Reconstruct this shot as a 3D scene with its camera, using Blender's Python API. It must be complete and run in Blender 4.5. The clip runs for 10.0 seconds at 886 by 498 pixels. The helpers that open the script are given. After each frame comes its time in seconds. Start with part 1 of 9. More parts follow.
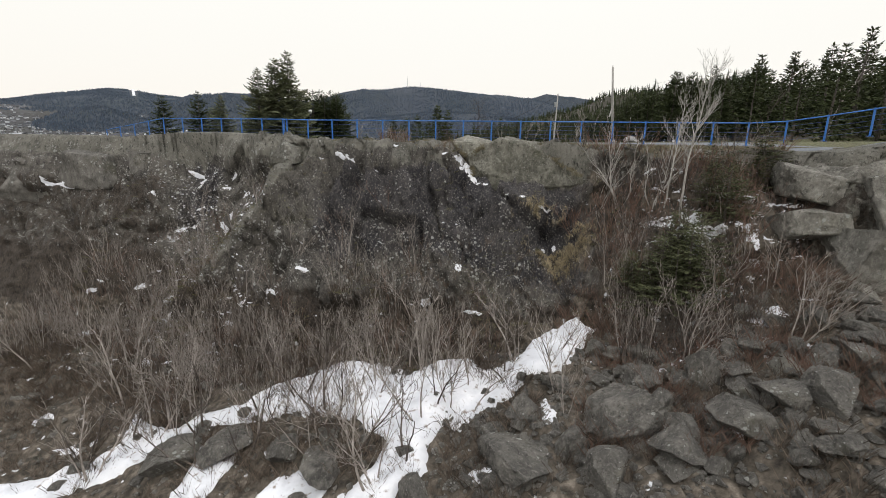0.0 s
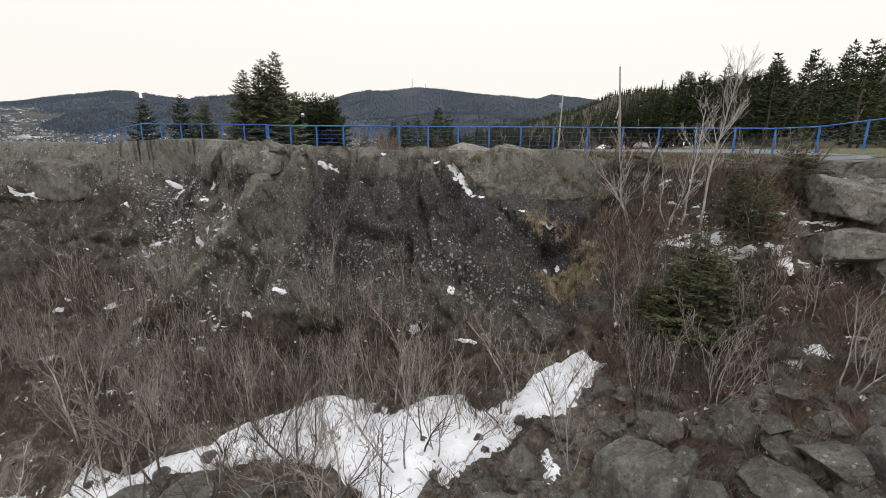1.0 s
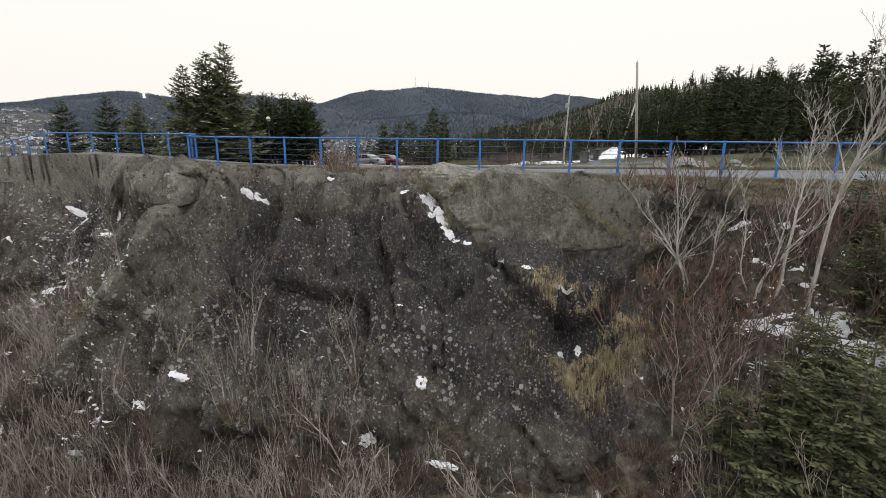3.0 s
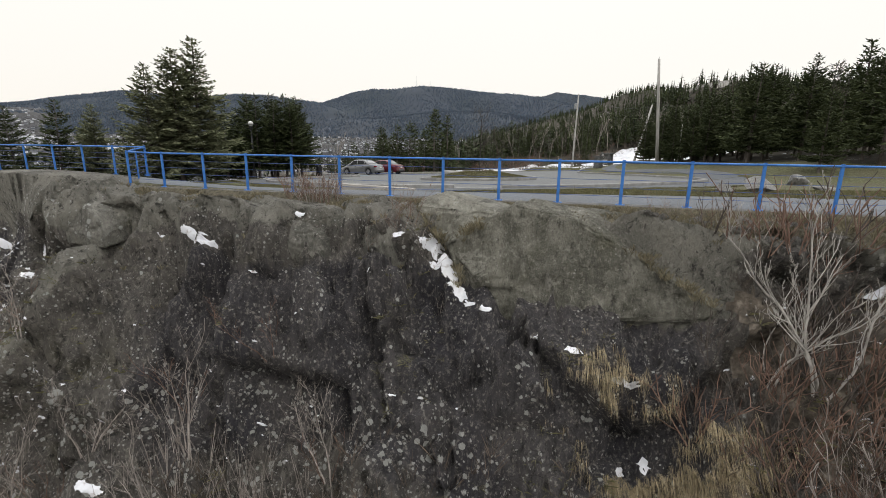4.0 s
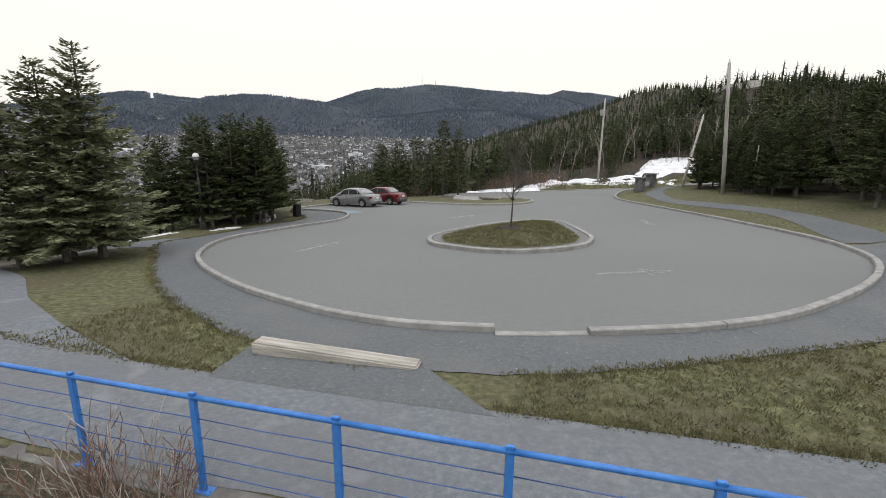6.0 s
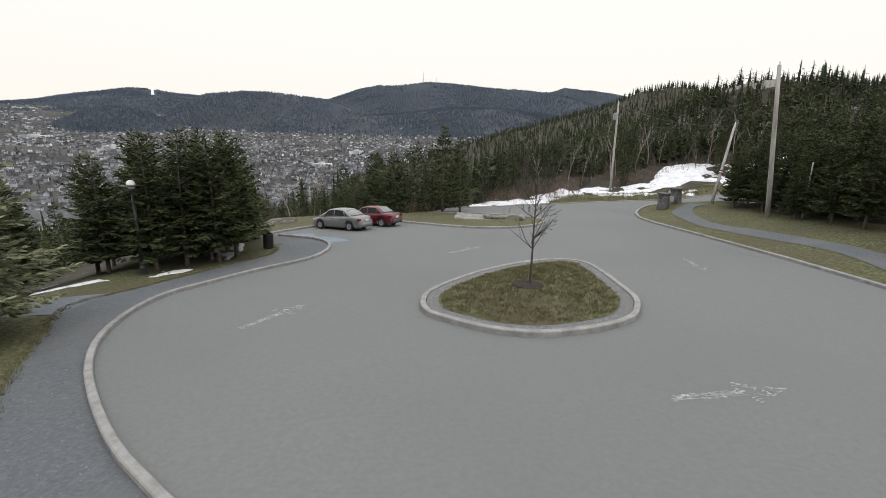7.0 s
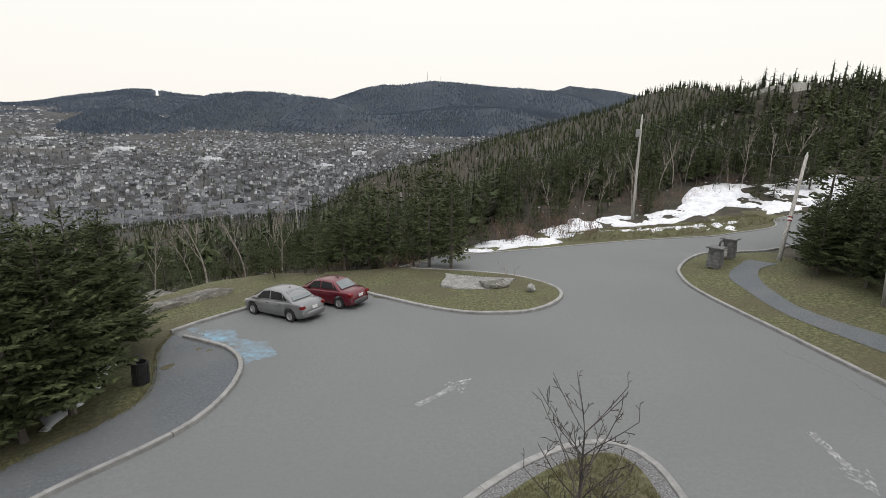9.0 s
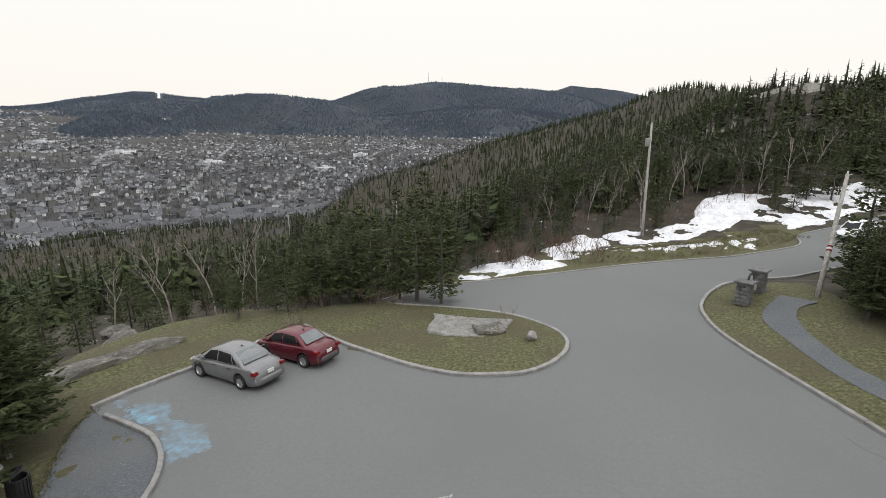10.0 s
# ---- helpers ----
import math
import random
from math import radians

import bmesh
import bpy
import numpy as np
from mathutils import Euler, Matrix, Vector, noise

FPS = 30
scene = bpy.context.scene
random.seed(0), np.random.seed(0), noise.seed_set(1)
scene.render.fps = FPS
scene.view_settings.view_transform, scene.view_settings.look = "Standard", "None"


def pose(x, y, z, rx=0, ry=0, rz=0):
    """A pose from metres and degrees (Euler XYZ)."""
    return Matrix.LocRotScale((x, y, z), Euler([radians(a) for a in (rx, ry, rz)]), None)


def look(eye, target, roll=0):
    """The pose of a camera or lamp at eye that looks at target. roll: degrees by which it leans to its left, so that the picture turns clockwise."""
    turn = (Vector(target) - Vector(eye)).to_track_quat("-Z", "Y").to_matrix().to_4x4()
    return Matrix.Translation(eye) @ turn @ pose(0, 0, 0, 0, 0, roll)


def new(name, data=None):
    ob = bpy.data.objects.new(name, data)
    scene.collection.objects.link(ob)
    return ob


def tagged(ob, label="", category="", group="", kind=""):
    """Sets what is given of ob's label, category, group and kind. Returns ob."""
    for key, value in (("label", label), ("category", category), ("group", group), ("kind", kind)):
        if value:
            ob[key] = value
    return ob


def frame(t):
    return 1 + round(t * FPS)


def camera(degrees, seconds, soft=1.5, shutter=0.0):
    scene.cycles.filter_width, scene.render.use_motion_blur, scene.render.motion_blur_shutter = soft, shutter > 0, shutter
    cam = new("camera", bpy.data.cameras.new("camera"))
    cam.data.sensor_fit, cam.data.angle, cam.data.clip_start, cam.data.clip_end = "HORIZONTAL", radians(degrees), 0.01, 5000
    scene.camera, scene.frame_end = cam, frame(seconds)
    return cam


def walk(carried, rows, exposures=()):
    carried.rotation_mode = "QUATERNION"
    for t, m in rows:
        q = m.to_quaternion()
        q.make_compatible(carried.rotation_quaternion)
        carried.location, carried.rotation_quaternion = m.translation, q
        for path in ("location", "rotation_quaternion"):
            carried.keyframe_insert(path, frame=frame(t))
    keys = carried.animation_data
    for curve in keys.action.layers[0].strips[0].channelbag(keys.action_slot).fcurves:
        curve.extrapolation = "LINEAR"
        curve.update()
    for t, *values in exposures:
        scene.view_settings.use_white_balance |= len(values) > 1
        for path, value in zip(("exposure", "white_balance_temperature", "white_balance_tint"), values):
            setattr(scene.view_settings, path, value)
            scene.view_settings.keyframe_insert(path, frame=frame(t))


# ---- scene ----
cam = camera(87.2, 10.0, soft=0.8)
PATH = [
    (0, (-3.05, -26.001, -0.084), (-2.896, -24.058, -0.53), 1.0),
    (0.5, (-2.702, -24.963, 0.077), (-2.564, -23.018, -0.368), 0.9),
    (1, (-2.283, -23.74, 0.266), (-2.151, -21.794, -0.178), 0.8),
    (1.5, (-1.857, -22.318, 0.482), (-1.73, -20.373, 0.035), 0.8),
    (2, (-1.402, -20.717, 0.678), (-1.279, -18.772, 0.231), 0.7),
    (2.5, (-1.027, -18.978, 0.795), (-0.905, -17.033, 0.348), 0.8),
    (2.7, (-0.91, -18.265, 0.843), (-0.791, -16.319, 0.398), 0.7),
    (3.8, (-0.718, -13.737, 1.391), (-0.602, -11.792, 0.942), 0.7),
    (4, (-0.709, -12.852, 1.524), (-0.598, -10.907, 1.074), 0.6),
    (4.5, (-0.809, -10.617, 1.892), (-0.699, -8.673, 1.439), 0.6),
    (5, (-0.838, -8.262, 2.307), (-0.737, -6.317, 1.852), 0.5),
    (5.1, (-0.836, -7.783, 2.373), (-0.735, -5.836, 1.927), 0.6),
    (5.5, (-0.785, -5.823, 2.894), (-0.692, -3.878, 2.438), 0.4),
    (5.7, (-0.734, -4.836, 3.137), (-0.647, -2.89, 2.684), 0.3),
    (6.8, (-0.513, 1.031, 4.462), (-0.423, 2.972, 3.991), 0.5),
    (7, (-0.371, 2.051, 4.605), (-0.288, 3.994, 4.139), 0.5),
    (7.5, (-0.024, 4.587, 5.236), (0.054, 6.53, 4.767), 0.6),
    (8, (0.398, 7.118, 5.865), (0.47, 9.061, 5.396), 0.5),
    (8.5, (0.856, 9.666, 6.56), (0.924, 11.609, 6.09), 0.4),
    (9, (1.339, 12.136, 7.208), (1.402, 14.079, 6.737), 0.2),
    (9.5, (1.939, 14.616, 7.85), (1.994, 16.559, 7.38), -0.1),
    (10, (2.332, 16.469, 8.306), (2.385, 18.413, 7.837), -0.2),
]
walk(cam, [(t, look(eye, target, roll)) for t, eye, target, roll in PATH],
     exposures=[(0.0, 0.0), (4.0, 0.02), (4.7, 0.06), (5.7, 0.06), (7.0, 0.02), (10.0, 0.0)])

# ---- light: overcast evening sky, brighter overhead ----
world = bpy.data.worlds.new("sky")
scene.world = world
world.use_nodes = True
wn, wl = world.node_tree.nodes, world.node_tree.links
wn.clear()
w_out = wn.new("ShaderNodeOutputWorld")
w_bg = wn.new("ShaderNodeBackground")
w_sky = wn.new("ShaderNodeTexSky")
w_sky.sky_type = 'NISHITA'
w_sky.sun_disc = False
w_sky.sun_elevation = radians(38)
w_sky.sun_rotation = radians(200)
w_geo = wn.new("ShaderNodeTexCoord")
w_sep = wn.new("ShaderNodeSeparateXYZ")
w_ramp = wn.new("ShaderNodeValToRGB")
w_ramp.color_ramp.elements[0].position = 0.0
w_ramp.color_ramp.elements[0].color = (1.0, 0.94, 0.87, 1)
w_ramp.color_ramp.elements[1].position = 1.0
w_ramp.color_ramp.elements[1].color = (2.05, 2.06, 2.12, 1)
e = w_ramp.color_ramp.elements.new(0.12)
e.color = (1.02, 0.985, 0.92, 1)
e = w_ramp.color_ramp.elements.new(0.30)
e.color = (1.05, 1.04, 0.985, 1)
w_mix = wn.new("ShaderNodeMix")
w_mix.data_type = 'RGBA'
w_scale = wn.new("ShaderNodeMix")
w_scale.data_type, w_scale.blend_type = 'RGBA', 'MULTIPLY'
w_scale.inputs[0].default_value = 1.0
w_scale.inputs[7].default_value = (0.1, 0.1, 0.1, 1)
w_mix.inputs[0].default_value = 0.95
wl.new(w_geo.outputs["Generated"], w_sep.inputs[0])
wl.new(w_sep.outputs["Z"], w_ramp.inputs[0])
wl.new(w_sky.outputs[0], w_scale.inputs[6])
wl.new(w_scale.outputs[2], w_mix.inputs[6])
wl.new(w_ramp.outputs[0], w_mix.inputs[7])
wl.new(w_mix.outputs[2], w_bg.inputs[0])
w_bg.inputs[1].default_value = 1.0
wl.new(w_bg.outputs[0], w_out.inputs[0])
sun = new("sun", bpy.data.lights.new("sun", 'SUN'))
sun.data.energy = 0.75
sun.data.angle = radians(25)
sun.data.color = (1.0, 0.95, 0.88)
sun.matrix_world = look((0, 0, 50), (-12, 32, 0))

# ---- materials ----


def material(name, stops, scale=1.0, detail=6.0, rough=0.85, bump=0.0, bump_scale=None, speck=None, island=0.0, obj_random=0.0,
             metal=0.0, spec=0.4, stretch=(1, 1, 1), big=None, coat=0.0):
    """stops: colours over a noise; speck: (scale, low, high, colour) dots; big: (scale, colour, amount) broad stains."""
    m = bpy.data.materials.new(name)
    m.use_nodes = True
    t = m.node_tree
    n, l = t.nodes, t.links
    bsdf = n["Principled BSDF"]
    bsdf.inputs["Roughness"].default_value = rough
    bsdf.inputs["Metallic"].default_value = metal
    bsdf.inputs["Specular IOR Level"].default_value = spec
    bsdf.inputs["Coat Weight"].default_value = coat
    co = n.new("ShaderNodeTexCoord")
    mp = n.new("ShaderNodeMapping")
    mp.inputs["Scale"].default_value = stretch
    l.new(co.outputs["Object"], mp.inputs[0])
    tex = n.new("ShaderNodeTexNoise")
    tex.inputs["Scale"].default_value = scale
    tex.inputs["Detail"].default_value = detail
    tex.inputs["Roughness"].default_value = 0.62
    l.new(mp.outputs[0], tex.inputs["Vector"])
    ramp = n.new("ShaderNodeValToRGB")
    el = ramp.color_ramp.elements
    k = len(stops)
    while len(el) < k:
        el.new(0.5)
    for i, c in enumerate(stops):
        el[i].position = 0.32 + 0.36 * i / max(1, k - 1)
        el[i].color = (*c, 1)
    l.new(tex.outputs["Fac"], ramp.inputs[0])
    col = ramp.outputs[0]

    def mixed(fac, a, b, blend='MIX'):
        x = n.new("ShaderNodeMix")
        x.data_type, x.blend_type = 'RGBA', blend
        for sock, v in ((0, fac), (6, a), (7, b)):
            if hasattr(v, "links"):
                l.new(v, x.inputs[sock])
            else:
                x.inputs[sock].default_value = v
        return x.outputs[2]

    if big:
        bt = n.new("ShaderNodeTexNoise")
        bt.inputs["Scale"].default_value = big[0]
        bt.inputs["Detail"].default_value = 3
        l.new(mp.outputs[0], bt.inputs["Vector"])
        br = n.new("ShaderNodeMapRange")
        br.inputs[1].default_value, br.inputs[2].default_value = 0.42, 0.62
        br.inputs[4].default_value = big[2]
        l.new(bt.outputs["Fac"], br.inputs[0])
        col = mixed(br.outputs[0], col, (*big[1], 1))
    if speck:
        sp = n.new("ShaderNodeTexNoise")
        sp.inputs["Scale"].default_value = speck[0]
        sp.inputs["Detail"].default_value = 4
        l.new(mp.outputs[0], sp.inputs["Vector"])
        sr = n.new("ShaderNodeMapRange")
        sr.inputs[1].default_value, sr.inputs[2].default_value = speck[1], speck[2]
        l.new(sp.outputs["Fac"], sr.inputs[0])
        col = mixed(sr.outputs[0], col, (*speck[3], 1))
    if island or obj_random:
        if island:
            g = n.new("ShaderNodeNewGeometry")
            val, amt = g.outputs["Random Per Island"], island
        else:
            g = n.new("ShaderNodeObjectInfo")
            val, amt = g.outputs["Random"], obj_random
        r = n.new("ShaderNodeMapRange")
        r.inputs[3].default_value, r.inputs[4].default_value = 1 - amt, 1 + amt
        l.new(val, r.inputs[0])
        hs = n.new("ShaderNodeHueSaturation")
        l.new(r.outputs[0], hs.inputs["Value"])
        l.new(col, hs.inputs["Color"])
        col = hs.outputs[0]
    l.new(col, bsdf.inputs["Base Color"])
    if bump:
        bn = n.new("ShaderNodeTexNoise")
        bn.inputs["Scale"].default_value = bump_scale or scale * 4
        bn.inputs["Detail"].default_value = 8
        l.new(mp.outputs[0], bn.inputs["Vector"])
        b = n.new("ShaderNodeBump")
        b.inputs["Strength"].default_value = bump
        b.inputs["Distance"].default_value = 0.05
        l.new(bn.outputs["Fac"], b.inputs["Height"])
        l.new(b.outputs[0], bsdf.inputs["Normal"])
    return m


M = {}
M["asphalt"] = material("asphalt", [(0.126, 0.131, 0.131), (0.137, 0.142, 0.141), (0.150, 0.154, 0.152)], 9, 12, 0.9, 0.3, 90, big=(0.09, (0.122, 0.127, 0.128), 0.6))
M["path"] = material("path_asphalt", [(0.098, 0.109, 0.124), (0.122, 0.134, 0.150), (0.165, 0.176, 0.19)], 10.0, 14, 0.85, 0.5, 45, speck=(1.6, 0.60, 0.74, (0.165, 0.172, 0.185)), big=(0.45, (0.115, 0.12, 0.126), 0.6))
M["pathlot"] = material("path_asphalt_dark", [(0.074, 0.081, 0.089), (0.093, 0.101, 0.110), (0.122, 0.130, 0.138)], 12.0, 14, 0.88, 0.6, 45, speck=(14, 0.66, 0.74, (0.22, 0.225, 0.23)), big=(0.45, (0.125, 0.127, 0.127), 0.5))
M["kerb"] = material("kerb_concrete", [(0.17, 0.168, 0.162), (0.225, 0.222, 0.215), (0.285, 0.28, 0.27)], 3.0, 8, 0.9, 0.3, 40, obj_random=0.08)
M["plinth"] = material("plinth_concrete", [(0.075, 0.070, 0.068), (0.11, 0.105, 0.10), (0.16, 0.155, 0.148)], 2.5, 8, 0.9, 0.3, 30)
M["grass"] = material("dry_grass", [(0.036, 0.039, 0.017), (0.084, 0.085, 0.038), (0.160, 0.155, 0.082)], 7.0, 12, 0.95, 1.0, 30, big=(0.35, (0.078, 0.068, 0.040), 0.7))
M["snow"] = material("old_snow", [(0.50, 0.51, 0.54), (0.63, 0.64, 0.67), (0.74, 0.74, 0.76)], 0.9, 10, 0.7, 0.8, 5, speck=(4, 0.60, 0.72, (0.22, 0.18, 0.15)))
M["blue"] = material("blue_paint", [(0.022, 0.105, 0.34), (0.035, 0.15, 0.44), (0.05, 0.19, 0.50)], 6, 6, 0.4, 0.1, 80, speck=(30, 0.72, 0.78, (0.3, 0.32, 0.35)))
M["bark"] = material("conifer_bark", [(0.05, 0.04, 0.035), (0.10, 0.085, 0.075), (0.16, 0.145, 0.13)], 6, 8, 0.95, 0.6, 20, stretch=(1, 1, 0.3))
M["needles"] = material("spruce_needles", [(0.028, 0.036, 0.017), (0.048, 0.059, 0.026), (0.072, 0.083, 0.038)], 1.2, 6, 0.9, island=0.4, spec=0.15)
M["olive"] = material("olive_needles", [(0.105, 0.113, 0.068), (0.155, 0.166, 0.098), (0.210, 0.221, 0.135)], 1.2, 6, 0.9, island=0.35, spec=0.15)
M["sprig"] = material("slope_needles", [(0.046, 0.050, 0.026), (0.072, 0.078, 0.040), (0.105, 0.112, 0.060)], 1.2, 6, 0.9, island=0.35, spec=0.15)
M["birch"] = material("birch_bark", [(0.20, 0.185, 0.17), (0.36, 0.34, 0.31), (0.52, 0.50, 0.46)], 4, 8, 0.9, 0.3, 20, stretch=(1, 1, 0.4))
M["twig"] = material("grey_twig", [(0.15, 0.128, 0.113), (0.26, 0.23, 0.205), (0.40, 0.362, 0.327)], 3, 6, 0.95, island=0.25)
M["darktwig"] = material("dark_twig", [(0.045, 0.036, 0.030), (0.085, 0.070, 0.060), (0.14, 0.12, 0.105)], 3, 6, 0.95, island=0.3)
M["redtwig"] = material("brown_twig", [(0.10, 0.06, 0.045), (0.16, 0.10, 0.075), (0.22, 0.15, 0.115)], 3, 6, 0.95, island=0.25)


def link_bm(name, bm, mat, parent=None, label="", smooth=False):
    me = bpy.data.meshes.new(name)
    bm.to_mesh(me)
    bm.free()
    if smooth:
        me.polygons.foreach_set("use_smooth", [True] * len(me.polygons))
    for m in (mat if isinstance(mat, (list, tuple)) else [mat]):
        me.materials.append(m)
    ob = new(name, me)
    if parent:
        ob.parent = parent
    if label:
        ob["label"] = label
    return ob


def part(name, bm, mat, parent, label="", smooth=False):
    return link_bm(name, bm, mat, parent, label, smooth)


def raw_mesh(name, verts, faces, mat, smooth=False):
    me = bpy.data.meshes.new(name)
    v = np.asarray(verts, dtype=np.float32)
    f = np.asarray(faces, dtype=np.int32)
    k = f.shape[1]
    me.vertices.add(len(v))
    me.vertices.foreach_set("co", v.ravel())
    me.loops.add(f.size)
    me.loops.foreach_set("vertex_index", f.ravel())
    me.polygons.add(len(f))
    me.polygons.foreach_set("loop_start", np.arange(0, f.size, k, dtype=np.int32))
    me.polygons.foreach_set("use_smooth", np.full(len(f), smooth))
    me.update(calc_edges=True)
    me.validate()
    for m in (mat if isinstance(mat, (list, tuple)) else [mat]):
        me.materials.append(m)
    return me


# ---- noise on arrays ----
def h3(ix, iy, iz, seed=0):
    x = (ix.astype(np.int64) * 374761393 + iy.astype(np.int64) * 668265263 + iz.astype(np.int64) * 2147483647 + seed * 974634777) & 0xFFFFFFFF
    x = ((x ^ (x >> 13)) * 1274126177) & 0xFFFFFFFF
    x = ((x ^ (x >> 16)) * 2246822519) & 0xFFFFFFFF
    return ((x ^ (x >> 15)) & 0xFFFFFF) / float(0xFFFFFF)


def vnoise(x, y, z, seed=0):
    x, y, z = np.broadcast_arrays(np.asarray(x, float), np.asarray(y, float), np.asarray(z, float))
    ix, iy, iz = np.floor(x), np.floor(y), np.floor(z)
    fx, fy, fz = x - ix, y - iy, z - iz
    fx, fy, fz = (f * f * (3 - 2 * f) for f in (fx, fy, fz))
    r = 0
    for a in (0, 1):
        for b in (0, 1):
            for c in (0, 1):
                w = (fx if a else 1 - fx) * (fy if b else 1 - fy) * (fz if c else 1 - fz)
                r = r + w * h3(ix + a, iy + b, iz + c, seed)
    return r


def fbm(x, y, z, seed=0, octaves=4):
    r, a, s = 0, 0.5, 1.0
    for i in range(octaves):
        r = r + a * (vnoise(x * s, y * s, z * s, seed + i) - 0.5)
        a, s = a * 0.5, s * 2.03
    return r


def cells(x, y, z, seed=0):
    """Nearest cell's random value, the gap to the second nearest, and a tilt term that makes each cell a facet."""
    ix, iy, iz = np.floor(x), np.floor(y), np.floor(z)
    d1 = np.full(x.shape, 9.0)
    d2 = np.full(x.shape, 9.0)
    val = np.zeros(x.shape)
    tilt = np.zeros(x.shape)
    for a in (-1, 0, 1):
        for b in (-1, 0, 1):
            for c in (-1, 0, 1):
                jx, jy, jz = ix + a, iy + b, iz + c
                px, py, pz = jx + h3(jx, jy, jz, seed), jy + h3(jx, jy, jz, seed + 1), jz + h3(jx, jy, jz, seed + 2)
                dx, dy, dz = x - px, y - py, z - pz
                d = dx * dx + dy * dy + dz * dz
                near = d < d1
                d2 = np.where(near, d1, np.minimum(d2, d))
                val = np.where(near, h3(jx, jy, jz, seed + 3), val)
                t = dx * (h3(jx, jy, jz, seed + 4) - 0.5) + dy * (h3(jx, jy, jz, seed + 5) - 0.5) + dz * (h3(jx, jy, jz, seed + 6) - 0.5)
                tilt = np.where(near, t, tilt)
                d1 = np.where(near, d, d1)
    return val, np.sqrt(d2) - np.sqrt(d1), tilt


def smooth01(a, b, x):
    t = np.clip((x - a) / (b - a), 0, 1)
    return t * t * (3 - 2 * t)


# ---- the lie of the land ----
FU, FV = 0.955, -0.2965          # direction of the fence along the cliff


def to_fence(x, y):
    return FU * x + FV * y, FV * x - FU * y


def from_fence(u, n):
    return FU * u + FV * n, FV * u - FU * n


LIP_U = [-60, -24, -17, -13, -10, -7, -4, -1, 1, 3, 5, 7, 10, 12, 14, 16, 20, 26, 60]
LIP_N = [1.0, 0.3, -1.2, 1.0, 2.6, 2.4, 2.4, 1.6, 1.5, 2.3, 2.0, 1.5, 1.4, 1.6, 2.0, 4.2, 5.0, 5.5, 6.0]
FOOT_N = [8, 6.5, 5.5, 6.5, 7.2, 7.2, 6.6, 6.3, 6.3, 6.3, 6.6, 6.6, 7.5, 7.5, 6.0, 6.5, 7.5, 9.0, 12]
FOOT_Z = [-11, -10.5, -10.5, -10.6, -10.6, -10.0, -9.6, -9.2, -9.0, -8.6, -8.0, -7.4, -6.6, -5.6, -4.5, -4.8, -5.0, -6.0, -8.0]

# far ridges: bearing from north in degrees, crest elevation in degrees, distance, depth
RIDGES = [
    (3600, 800, [-50, -41, -37.3, -34.7, -30.6, -28, -25.6, -18, -10, 0], [0.5, 2.3, 2.8, 3.5, 4.2, 4.3, 3.9, 3.4, 2.5, 1.0]),
    (2500, 420, [-38, -34, -31, -28.2, -25.6, -23.5, -20.1, -16.6, -11.1, -7, -3], [-2, 0.0, 0.9, 1.5, 3.3, 4.2, 4.6, 4.4, 4.0, 2.8, 0.0]),
    (3000, 650, [-20, -13, -11.1, -7.8, -5.2, -2.6, 0.7, 4.7, 8.6, 14.4, 20, 26], [0.5, 3.5, 4.0, 5.1, 5.6, 5.6, 6.0, 5.9, 5.4, 4.8, 3.2, 1.0]),
    (1950, 230, [-39, -36.5, -34, -31.5, -28.5, -26, -24], [-1.5, 1.0, 2.1, 2.5, 1.8, 0.4, -1.5]),
    (2250, 430, [-19, -16, -13, -9, -4, 2, 9, 15, 20], [-1, 0.6, 1.1, 1.9, 2.5, 3.1, 3.2, 2.4, 0.8]),
    (4000, 600, [6, 12, 14.4, 16.2, 19.3, 22, 26, 34], [2.5, 4.7, 5.0, 5.5, 5.1, 4.6, 3.5, 1.0]),
]


def town_level(R, az):
    """Height of the valley floor; it climbs between the hills to the west."""
    z = np.interp(R, [0, 380, 700, 1200, 2200, 3000, 5000], [-60, -56, -44, -20, 35, 60, 100])
    return z + smooth01(1500, 3000, R) * 75 * smooth01(-17, -22, az)


